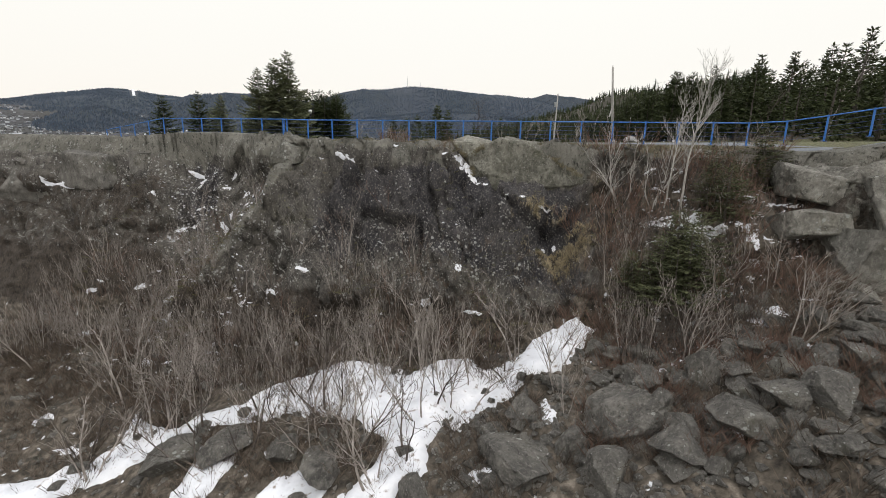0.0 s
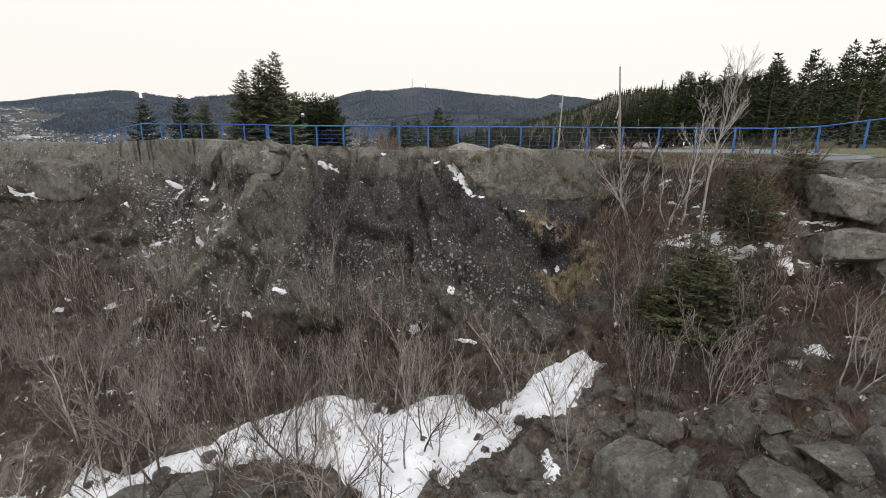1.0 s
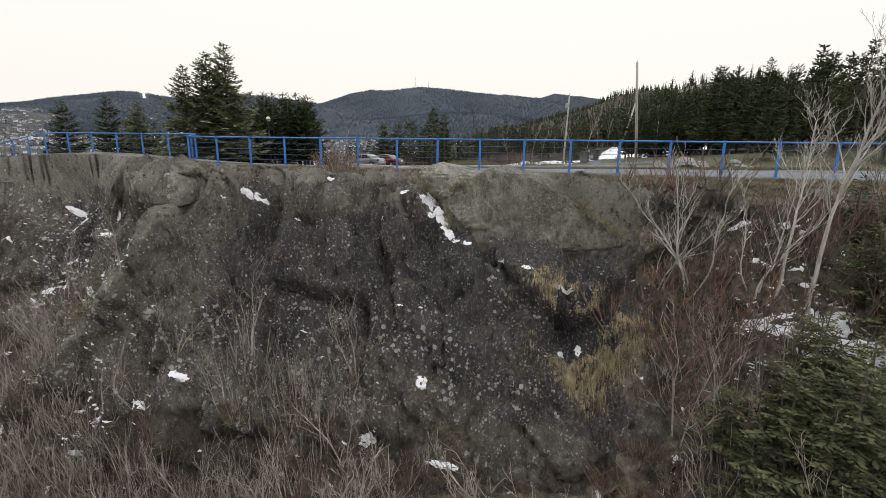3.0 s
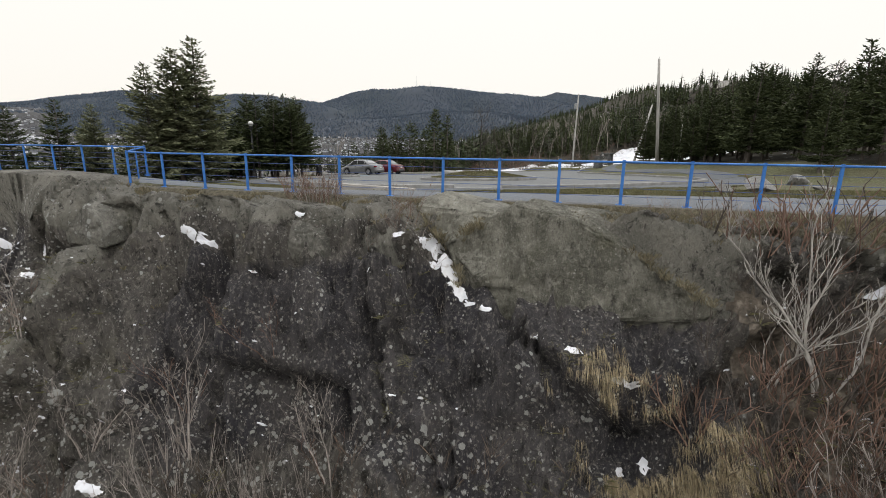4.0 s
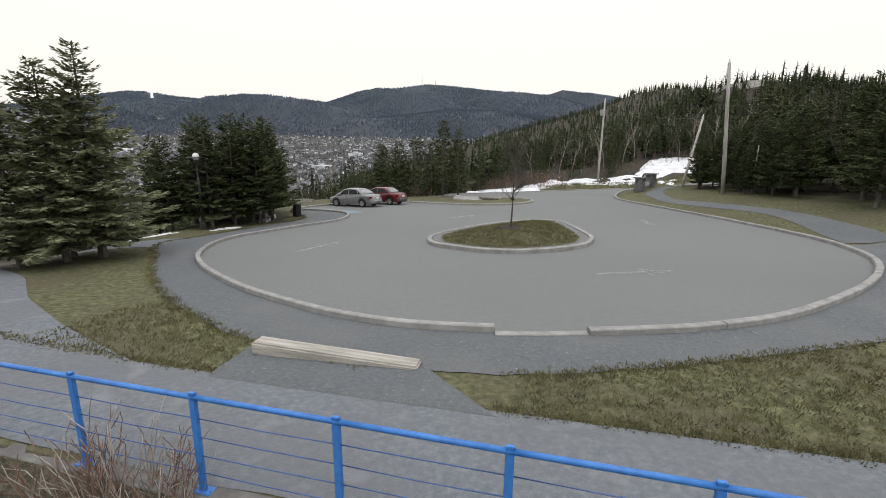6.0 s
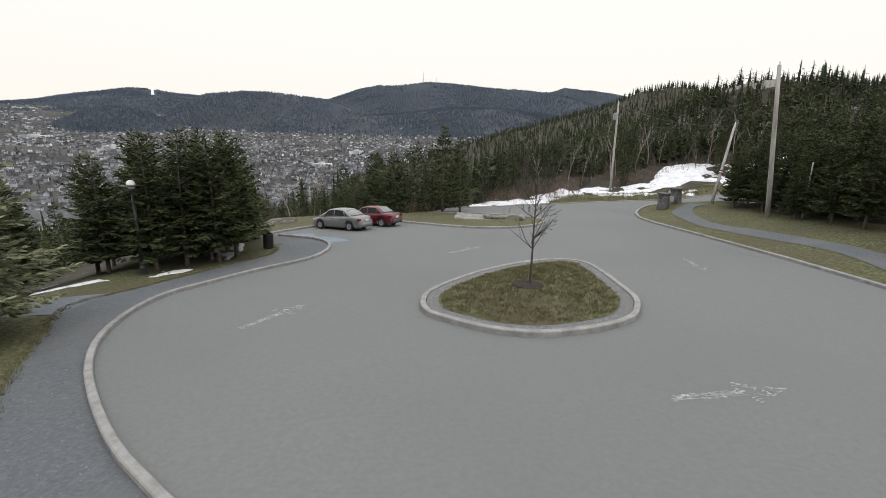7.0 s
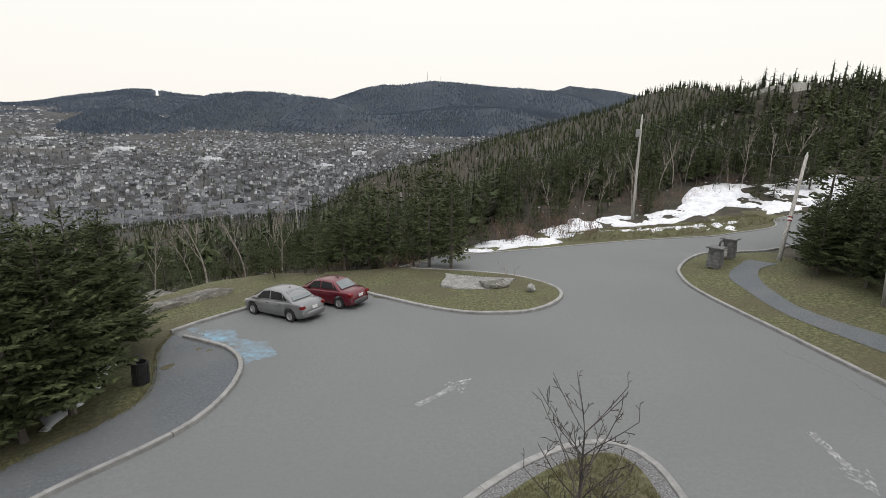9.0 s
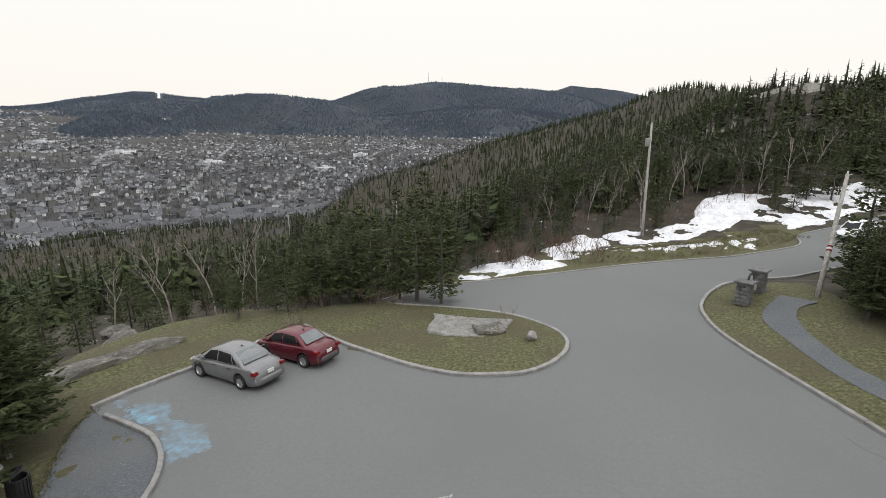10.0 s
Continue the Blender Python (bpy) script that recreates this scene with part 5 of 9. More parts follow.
def on_lot(x, y, heading):
    d = Vector((math.cos(math.radians(heading)), math.sin(math.radians(heading))))
    s = Vector((-d.y, d.x))
    zf, zb = gz(x + d.x, y + d.y), gz(x - d.x, y - d.y)
    zl, zr = gz(x + s.x, y + s.y), gz(x - s.x, y - s.y)
    return pose(x, y, gz(x, y) + 0.002, 0, 0, heading) @ pose(0, 0, 0, math.degrees(math.atan2(zl - zr, 2)), -math.degrees(math.atan2(zf - zb, 2)), 0)


car("silver grey four-door saloon parked nose to the kerb", on_lot(-6.22, 35.22, 150), M["silver"])
car("dark red small saloon with grey bumper, parked beside it", on_lot(-4.12, 37.1, 150), M["red"], 4.2, 1.66, 1.44, 2.46, M["bumper"])
car("white car coming round the bend of the access road", on_lot(43.6, 59.3, 200), M["white"], 4.9, 1.85, 1.6, 2.9)

# ---- the cliff foot: snow, boulders, bare birches and shrubs ----
from mathutils.bvhtree import BVHTree

vv = np.stack([gx, gy, gz1], -1).reshape(-1, 3)
keep = ((np.abs(cu) < 45) & (cn > -3) & (cn < 30)).ravel()
LAND = BVHTree.FromPolygons([tuple(v) for v in vv.tolist()], quads[keep].tolist())


def floor_at(x, y):
    hit = LAND.ray_cast(Vector((x, y, 40)), Vector((0, 0, -1)))
    return hit[0].z if hit[0] else gz(x, y)


def fence_floor(u, n):
    x, y = from_fence(u, n)
    return Vector((x, y, floor_at(x, y)))


def drift(name, outline, label, thick, step, edge, seed, ground_at, rag=0.35, holes=0.0):
    """A sheet of old snow with a ragged, thinning edge and holes melted through."""
    p = np.array(outline, float)
    lo, hi = p.min(0) - 0.6, p.max(0) + 0.6
    xs, ys = np.arange(lo[0], hi[0], step), np.arange(lo[1], hi[1], step)
    X, Y = np.meshgrid(xs, ys, indexing="ij")
    q = np.stack([X.ravel(), Y.ravel()], -1)
    q = q + 0.35 * step * np.stack([fbm(q[:, 0] * 3, q[:, 1] * 3, 0.1, seed + 1, 2), fbm(q[:, 0] * 3, q[:, 1] * 3, 0.9, seed + 2, 2)], -1) * 2
    d = inside_distance(q, p) + rag * 2.2 * fbm(q[:, 0] * 0.9 / edge * 0.6, q[:, 1] * 0.9 / edge * 0.6, 0.3, seed, 4)
    if holes:
        d = np.minimum(d, 3.0 * (0.5 - holes - vnoise(q[:, 0] * 0.55, q[:, 1] * 0.55, 0.6, seed + 7) + 0.5 - 0.6 * fbm(q[:, 0] * 2, q[:, 1] * 2, 0.2, seed + 8, 3)))
    d = d.reshape(X.shape)
    ok = d > 0
    use = ok[:-1, :-1] | ok[1:, :-1] | ok[1:, 1:] | ok[:-1, 1:]
    ids = -np.ones(X.shape, int)
    verts, faces = [], []
    Q = q.reshape(*X.shape, 2)
    for i, j in zip(*np.nonzero(use)):
        f = []
        for a_, b_ in ((i, j), (i + 1, j), (i + 1, j + 1), (i, j + 1)):
            if ids[a_, b_] < 0:
                ids[a_, b_] = len(verts)
                k = min(1.0, max(0.0, d[a_, b_]) / edge)
                g = Vector(ground_at(*Q[a_, b_]))
                g.z += -0.05 + min(0.0, d[a_, b_]) * 0.6 + (thick + 0.5 * thick * float(fbm(Q[a_, b_][0] * 1.1, Q[a_, b_][1] * 1.1, 0.2, seed + 9, 3))) * (k * (2 - k)) ** 0.7
                verts.append(g)
            f.append(ids[a_, b_])
        faces.append(f)
    me = bpy.data.meshes.new(name)
    me.from_pydata(verts, [], faces)
    me.polygons.foreach_set("use_smooth", [True] * len(faces))
    me.update()
    if faces and sum(pl.normal.z for pl in me.polygons) < 0:
        me.flip_normals()
    me.materials.append(M["snow"])
    return tagged(new(name, me), label, "snow", kind="stuff")


def snow_field(name, outline, label, thick=0.16, step=0.3, edge=0.45, seed=1, rag=0.2, holes=0.0):
    """A drift whose outline is in metres along and out from the railing."""
    return drift(name, outline, label, thick, step, edge, seed, fence_floor, rag, holes)


snow_field("snow_drift", [(-12.4, 10.6), (-11.2, 11.6), (-9.4, 11.7), (-8.4, 10.8), (-6.9, 10.0), (-4.8, 8.4), (-3.8, 7.7), (-1.5, 7.9), (-0.5, 8.6), (0.7, 7.8), (1.8, 7.1), (2.75, 8.3), (3.8, 8.1), (4.45, 7.0), (5.3, 6.6), (7.2, 6.9),
                          (6.0, 8.9), (4.3, 9.1), (4.0, 9.9), (2.9, 10.4), (2.3, 11.4), (1.6, 10.4), (1.2, 11.9), (1.5, 12.8), (0.7, 14.2), (-0.4, 15.8), (-1.6, 15.6), (-0.6, 13.2), (-0.4, 11.8), (-2.2, 10.8), (-4.6, 11.0), (-6.4, 11.4),
                          (-8.2, 12.2), (-9.4, 13.2), (-10.4, 14.2), (-12.6, 15.6), (-16.0, 16.8), (-15.2, 15.2), (-11.9, 13.5), (-11.2, 12.6)], "long drift of old white snow along the cliff foot", 0.28, 0.16, 0.5, 1, 0.22, 0.0)
snow_field("snow_drift", [(-7.4, 12.6), (-6.6, 11.9), (-5.7, 12.8), (-5.6, 14.2), (-6.4, 15.6), (-7.2, 14.6)], "tongue of old snow between boulders", 0.22, 0.16, 0.4, 2, 0.3)
snow_field("snow_drift", [(-3.6, 13.4), (-2.4, 12.8), (-1.5, 13.4), (-1.8, 14.6), (-3.2, 15.8), (-4.2, 15.0)], "tongue of old snow between boulders", 0.22, 0.16, 0.4, 3, 0.35)
for i, (u, n, r1, r2) in enumerate(((-4.4, 12.6, 0.4, 0.3), (3.3, 13.0, 0.5, 0.35), (5.2, 10.9, 0.35, 0.8), (9.0, 9.6, 0.4, 0.3), (10.2, 12.4, 0.35, 0.5), (12.2, 8.6, 0.6, 0.4), (12.9, 10.3, 0.4, 0.7), (-13.5, 13.0, 0.7, 0.4), (-16, 12, 0.5, 0.4), (2.2, 1.9, 0.9, 0.16), (3.3, 1.9, 0.35, 0.16), (-2.3, 0.6, 0.8, 0.13))):
    ring = [(u + r1 * math.cos(t) * (0.75 + 0.5 * h), n + r2 * math.sin(t) * (0.75 + 0.5 * h)) for t, h in ((2 * math.pi * j / 11, random.Random(i * 31 + j).random()) for j in range(11))]
    snow_field("snow_patch", ring, "small patch of old snow among the rocks", 0.07, 0.07, 0.16, 40 + i, 0.10)


def face_snow(u, n, z, length, width, lean, seed, bm):
    """Snow caught on a ledge of the cliff face: a ragged clod laid on the rock from outside."""
    rnd = random.Random(seed)
    x, y = from_fence(u, n)
    c = Vector((x, y, z))
    side, out, upv = Vector((FU, FV, 0)), Vector((FV, -FU, 0)), Vector((0, 0, 1))
    a = side * math.cos(lean) + upv * math.sin(lean)
    b = upv * math.cos(lean) - side * math.sin(lean)
    ray = (-out - upv * 0.8).normalized()
    size = max(length, width)
    N = 21 if size > 0.22 else 7
    grid = {}
    ss, tt = np.meshgrid(np.linspace(-1, 1, N), np.linspace(-1, 1, N), indexing="ij")
    solid = 1.0 - np.hypot(ss, tt) + 1.9 * fbm(ss * 3.2 * length / size + seed, tt * 3.2 * width / size, 0.5, seed, 4)
    for i in range(N):
        for j in range(N):
            k = float(solid[i, j])
            if k < 0.08:
                continue
            q = c + a * (ss[i, j] * length * 1.25) + b * (tt[i, j] * width * 1.25)
            h = LAND.ray_cast(q - ray * 2.0, ray, 5.0)
            if h[0]:
                nrm = h[1] if h[1].dot(ray) < 0 else -h[1]
                lift = min(0.06, 0.10 * size) * math.sqrt(min(1, k)) + rnd.uniform(0, 0.008)
                grid[i, j] = bm.verts.new(h[0] + nrm * lift)
    for i in range(N - 1):
        for j in range(N - 1):
            q = [grid.get(p) for p in ((i, j), (i + 1, j), (i + 1, j + 1), (i, j + 1))]
            q = [v for v in q if v]
            if len(q) > 2 and max((g.co - h.co).length for g in q for h in q) < 0.6 * size + 0.1:
                bm.faces.new(q)


fs = [(0.22, 1.95, -0.92, 0.34, 0.22, -0.7), (0.50, 2.1, -1.15, 0.34, 0.16, -0.9), (0.74, 2.25, -1.40, 0.36, 0.18, -0.9), (0.95, 2.5, -1.66, 0.36, 0.16, -1.1), (1.08, 2.6, -1.82, 0.22, 0.14, -0.6), (0.40, 2.05, -1.42, 0.18, 0.12, -0.3), (1.32, 2.75, -1.98, 0.20, 0.10, -0.4), (1.75, 2.8, -2.12, 0.24, 0.11, -0.4), (-0.55, 1.9, -0.95, 0.20, 0.10, 0.1), (3.79, 0.93, -0.2, 0.24, 0.10, 0.0), (4.22, 0.87, -0.21, 0.22, 0.07, 0.0), (2.9, 3.3, -2.35, 0.16, 0.08, -0.2), (3.6, 3.4, -2.6, 0.2, 0.12, -0.5), (4.6, 3.5, -3.1, 0.3, 0.10, 0.1),
      (-5.95, 2.5, -1.0, 0.45, 0.15, -0.5), (-5.5, 2.6, -1.15, 0.32, 0.20, -0.5), (-7.3, 2.4, -0.95, 0.25, 0.12, -0.5), (-3.15, 2.2, -0.25, 0.25, 0.09, -0.2), (5.15, 3.45, -4.9, 0.15, 0.22, 0.2), (4.69, 3.63, -5.0, 0.1, 0.16, 0.3),
      (10.6, 4.5, -3.1, 0.25, 0.5, 0.4), (10.95, 4.9, -3.6, 0.75, 0.26, -0.4), (11.3, 5.0, -3.7, 0.4, 0.3, 0.2), (10.72, 5.49, -4.26, 0.4, 0.35, -0.5), (11.42, 6.27, -4.74, 0.55, 0.32, 0.2), (11.1, 6.93, -5.52, 0.45, 0.36, -0.6), (12.08, 3.88, -2.29, 0.5, 0.16, 0.1), (12.4, 4.1, -2.5, 0.35, 0.14, 0.2), (12.91, 3.88, -2.25, 0.3, 0.14, 0),
      (12.4, 5.2, -3.4, 0.4, 0.3, -0.6), (12.63, 5.4, -3.8, 0.25, 0.55, 0.2), (12.82, 5.95, -4.3, 0.4, 0.25, -0.6), (14.08, 4.2, -2.25, 0.6, 0.12, 0.1), (14.6, 4.3, -2.3, 0.4, 0.1, 0), (9.21, 4.3, -3.3, 0.5, 0.25, 0.2), (9.7, 4.4, -3.4, 0.4, 0.22, -0.3), (9.25, 6.97, -6.4, 0.3, 0.12, 0), (10.4, 8.16, -6.5, 0.25, 0.4, 0.4), (12.57, 8.49, -5.6, 0.3, 0.5, 0.5), (8.5, 6.6, -6.0, 0.3, 0.12, 0.1),
      (-16.49, 0.76, -2.86, 0.35, 0.35, 0.3), (-17.37, 0.3, -1.96, 0.7, 0.2, -0.3), (-16.7, 0.6, -2.3, 0.4, 0.18, 0.2), (-13.99, 1.4, -1.75, 0.5, 0.17, 0.4), (-17.24, 2.16, -5.3, 0.5, 0.2, 0.4), (-16.2, 2.18, -4.91, 0.45, 0.2, 0.2), (-17.71, 2.52, -5.75, 0.4, 0.25, 0.5), (-13.11, 3.38, -4.81, 0.2, 0.45, 0.4), (-12.9, 3.1, -4.0, 0.2, 0.4, 0.4), (-12.63, 2.41, -2.55, 0.3, 0.25, 0.5), (-26.13, 1.9, -2.78, 1.3, 0.3, 0.05), (-26.26, 1.2, -1.47, 0.8, 0.14, 0.1),
      (-13.23, 4.27, -6.55, 0.2, 0.25, 0.4), (-19.15, 1.37, -3.56, 0.45, 0.16, -0.5), (-8.85, 5.85, -7.4, 0.5, 0.18, -0.2), (-7.0, 5.44, -6.4, 0.38, 0.15, -0.3), (-14.34, 8.2, -11.1, 0.5, 0.3, 0.3), (-19.74, 6.73, -10.7, 0.6, 0.25, 0.2), (-20.97, 5.05, -8.8, 0.5, 0.2, 0.3), (-17.85, 4.44, -8.6, 0.5, 0.25, 0.2), (-0.57, 5.42, -7.5, 0.2, 0.3, -0.6), (1.71, 5.73, -7.7, 0.45, 0.12, 0), (0.83, 4.7, -5.9, 0.16, 0.28, 0.2), (-16.6, 3.4, -7.0, 0.3, 0.3, 0.4), (-15.4, 5.5, -8.6, 0.5, 0.25, 0.6), (-15.0, 6.2, -9.3, 0.4, 0.3, 0.5)]
ledge_bm = bmesh.new()
for i, q in enumerate(fs):
    face_snow(*q[:3], q[3] * 0.86, q[4] * 0.86, q[5], 100 + i, ledge_bm)
rs = random.Random(77)
for i in range(1700):
    u = rs.choice((rs.uniform(-22, 12), rs.gauss(-15.8, 1.4), rs.gauss(-11, 0.9), rs.gauss(-15.8, 1.4), rs.gauss(11.6, 1.2), rs.gauss(11.6, 1.2), rs.gauss(9.8, 0.8)))
    if 1.5 < u < 6.5:
        continue
    n0, nf = float(np.interp(u, LIP_U, LIP_N)), float(np.interp(u, LIP_U, FOOT_N))
    s = rs.uniform(0.15, 1.25)
    zf = float(np.interp(u, LIP_U, FOOT_Z))
    r = rs.uniform(0.015, 0.045) * (2.6 if rs.random() < 0.15 and abs(u) > 9 else 1)
    face_snow(u, n0 + (nf - n0) * s, zf * s, r * rs.uniform(1, 2.2), r, rs.uniform(-0.7, 0.7), 300 + i, ledge_bm)
bmesh.ops.recalc_face_normals(ledge_bm, faces=ledge_bm.faces[:])
tagged(link_bm("ledge_snow", ledge_bm, M["snow"], smooth=True), "white snow remnants lodged on ledges of the dark cliff", "snow", kind="stuff")


def boulder_mesh(seed, detail=3, flat=0.7):
    """An angular block: a sphere cut by planes, then roughened."""
    rnd = random.Random(seed)
    bm = bmesh.new()
    bmesh.ops.create_icosphere(bm, subdivisions=detail, radius=1.0)
    planes = []
    for i in range(13):
        d = Vector((rnd.gauss(0, 1), rnd.gauss(0, 1), rnd.gauss(0, 1) * 0.8)).normalized()
        planes.append((d, rnd.uniform(0.42, 0.74)))
    co = np.array([v.co[:] for v in bm.verts])
    for d, k in planes:
        dd = np.array(d)
        over = np.maximum(0, co @ dd - k)
        co = co - over[:, None] * dd * 0.985
    val, gap, tilt = cells(co[:, 0] * 2.2 + seed, co[:, 1] * 2.2, co[:, 2] * 2.2, seed)
    co = co * (1.25 + 0.09 * fbm(co[:, 0] * 3 + seed, co[:, 1] * 3, co[:, 2] * 3, seed, 4) + 0.05 * (val - 0.5) + 0.10 * tilt - 0.05 * smooth01(0.06, 0, gap))[:, None]
    co[:, 2] *= flat
    for v, c in zip(bm.verts, co):
        v.co = c
    me = bpy.data.meshes.new("boulder")
    bm.to_mesh(me)
    bm.free()
    me.materials.append(M["boulder"])
    return me


BOULDERS = [boulder_mesh(s) for s in range(8)]
BIG = [boulder_mesh(s, 5, 0.75) for s in range(20, 26)]


def boulder(u, n, size, k, label, group, sink=0.3, turn=0.0, mat=None):
    p = fence_floor(u, n)
    ob = tagged(new("boulder", BOULDERS[k % 8]), label, "boulder", group)
    s = Vector(size)
    ob.matrix_basis = Matrix.LocRotScale(p + Vector((0, 0, s.z * (0.7 - 2 * sink * 0.7))), Euler((random.uniform(-0.15, 0.15), random.uniform(-0.2, 0.2), turn)), s)
    return ob


rb = random.Random(9)
for i, (u, n, sx, sy, sz) in enumerate(((7.4, 11.3, 1.35, 1.0, 1.25), (4.3, 12.9, 1.3, 0.9, 0.9), (8.4, 9.9, 0.75, 0.6, 0.7), (9.9, 10.6, 0.7, 0.5, 1.0), (12.6, 12.2, 0.8, 0.9, 0.6), (4.6, 11.0, 0.7, 0.6, 0.7), (10.6, 12.6, 0.9, 0.8, 0.8),
                                       (-8.3, 13.3, 1.0, 0.8, 1.0), (-6.4, 12.6, 0.8, 1.1, 0.7), (6.0, 12.4, 0.7, 0.6, 0.6), (6.9, 13.6, 0.8, 0.7, 0.7), (8.9, 13.2, 0.8, 0.7, 0.8), (3.4, 11.6, 0.5, 0.4, 0.45), (5.7, 9.6, 0.6, 0.4, 0.4), (-2.2, 13.0, 1.1, 0.8, 0.7), (-3.9, 12.6, 0.8, 0.7, 0.7), (1.4, 14.0, 0.7, 0.6, 0.6))):
    boulder(u, n, (sx, sy, sz), i, "grey angular boulder in the talus at the cliff foot", "talus boulders", 0.3, rb.uniform(0, 6)).data = BIG[i % 6]
for i in range(190):
    u, n = rb.uniform(2.0, 15.5), rb.uniform(7.6, 15.5)
    s = rb.uniform(0.1, 0.42) ** 1.15
    boulder(u, n, (s * rb.uniform(0.8, 1.4), s, s * rb.uniform(0.6, 1.0)), i, "grey angular stone in the talus", "talus stones", 0.3, rb.uniform(0, 6))
for i in range(70):
    u, n = rb.uniform(6.5, 15.5), rb.uniform(8.2, 14.0)
    s = rb.uniform(0.28, 0.62)
    boulder(u, n, (s * rb.uniform(0.8, 1.3), s * rb.uniform(0.7, 1.0), s * rb.uniform(0.6, 1.1)), i, "grey split block in the talus", "talus boulders", 0.22, rb.uniform(0, 6)).data = BIG[i % 6]
for i in range(46):
    u = rb.uniform(4.9, 8.6)
    s = rb.uniform(0.07, 0.20)
    boulder(u, rb.uniform(0.9, 2.2), (s * rb.uniform(0.8, 1.5), s, s * rb.uniform(0.5, 0.9)), i, "grey broken stone on the verge beside the dome", "stones on the verge", 0.3, rb.uniform(0, 6))
for i in range(60):
    u, n = rb.uniform(-22, 1), rb.uniform(8.0, 15.5)
    s = rb.uniform(0.1, 0.42)
    boulder(u, n, (s * rb.uniform(0.8, 1.4), s, s * rb.uniform(0.6, 1.0)), i, "grey angular stone below the cliff", "talus stones", 0.3, rb.uniform(0, 6))


def hewn(planes, lo, hi, seed, rough=0.05, cuts=4, bevel=0.05):
    """A block of rock: a box cut by planes (point, outward normal), its edges worn and its faces roughened."""
    bm = bmesh.new()
    box(bm, lo, hi)
    for p, d in planes:
        r = bmesh.ops.bisect_plane(bm, geom=bm.verts[:] + bm.edges[:] + bm.faces[:], plane_co=p, plane_no=Vector(d).normalized(), clear_outer=True)
        edges = [e for e in r["geom_cut"] if isinstance(e, bmesh.types.BMEdge)]
        if edges:
            bmesh.ops.holes_fill(bm, edges=edges, sides=0)
    bmesh.ops.bevel(bm, geom=bm.edges[:], offset=bevel, segments=3, affect='EDGES', clamp_overlap=True)
    bmesh.ops.triangulate(bm, faces=bm.faces[:])
    size = max(b_ - a_ for a_, b_ in zip(lo, hi))
    for _ in range(6):
        long = [e for e in bm.edges if e.calc_length() > max(0.10, size / (cuts * 5))]
        if not long:
            break
        bmesh.ops.subdivide_edges(bm, edges=long, cuts=1)
        bmesh.ops.triangulate(bm, faces=bm.faces[:])
    bm.normal_update()
    co = np.array([v.co[:] for v in bm.verts])
    nr_ = np.array([v.normal[:] for v in bm.verts])
    q = co / size
    val, gap, tilt = cells(co[:, 0] * 1.3 + seed, co[:, 1] * 1.3, co[:, 2] * 1.8, seed)
    amt = rough * size * (0.5 * tilt + 0.9 * fbm(q[:, 0] * 4 + seed, q[:, 1] * 4, q[:, 2] * 5, seed, 4) - 0.25 * smooth01(0.06, 0, gap))
    amt = amt + 0.02 * fbm(co[:, 0] * 5, co[:, 1] * 5, co[:, 2] * 6, seed + 3, 3)
    for v, q_ in zip(bm.verts, co + nr_ * amt[:, None]):
        v.co = q_
    return bm


# the stepped outcrop at the far right of the cliff
def outcrop(name, blocks, label):
    ob0 = tagged(new(name), label, "rock outcrop")
    ob0.location = Vector(blocks[0][0])
    for i, (c, size, rot, seed) in enumerate(blocks):
        rnd = random.Random(seed)
        a, b, c_ = size
        planes = [((rnd.uniform(-0.3, 0.3) * a, rnd.uniform(-0.3, 0.3) * b, rnd.uniform(0.75, 0.97) * c_), (rnd.gauss(0, 0.28), rnd.gauss(0, 0.28), 1)) for _ in range(2)]
        planes += [((math.cos(t) * a * rnd.uniform(0.8, 1.0), math.sin(t) * b * rnd.uniform(0.8, 1.0), 0), (math.cos(t) / a, math.sin(t) / b, rnd.uniform(-0.25, 0.35))) for t in (rnd.uniform(0, 0.7) + k * 0.785 for k in range(8))]
        planes += [((0, 0, -0.9 * c_), (rnd.gauss(0, 0.2), rnd.gauss(0, 0.2), -1))]
        bm = hewn(planes, (-a, -b, -c_), (a, b, c_), seed, 0.045, 5, 0.05 * min(size))
        co = np.array([v.co[:] for v in bm.verts])
        step = 0.06 * min(1.0, c_) * (vnoise(co[:, 0] * 0.3, co[:, 1] * 0.3, co[:, 2] * 5.0 + 0.8 * co[:, 0] * 0.3, seed) - 0.5)
        for v, q, k in zip(bm.verts, co, step):
            flat = Vector((q[0] / a, q[1] / b, 0))
            v.co += flat * float(k)
        bmesh.ops.recalc_face_normals(bm, faces=bm.faces[:])
        ob = part("rock_block", bm, M["outcrop"] if name == "side_outcrop" else M["boulder"] if name == "lookout_outcrop" else M["paleledge"], ob0, smooth=True)
        ob.matrix_basis = Matrix.Translation(Vector(c) - ob0.location) @ pose(0, 0, 0, *rot)
    return ob0


def fp(u, n, z):
    return (*from_fence(u, n), z)


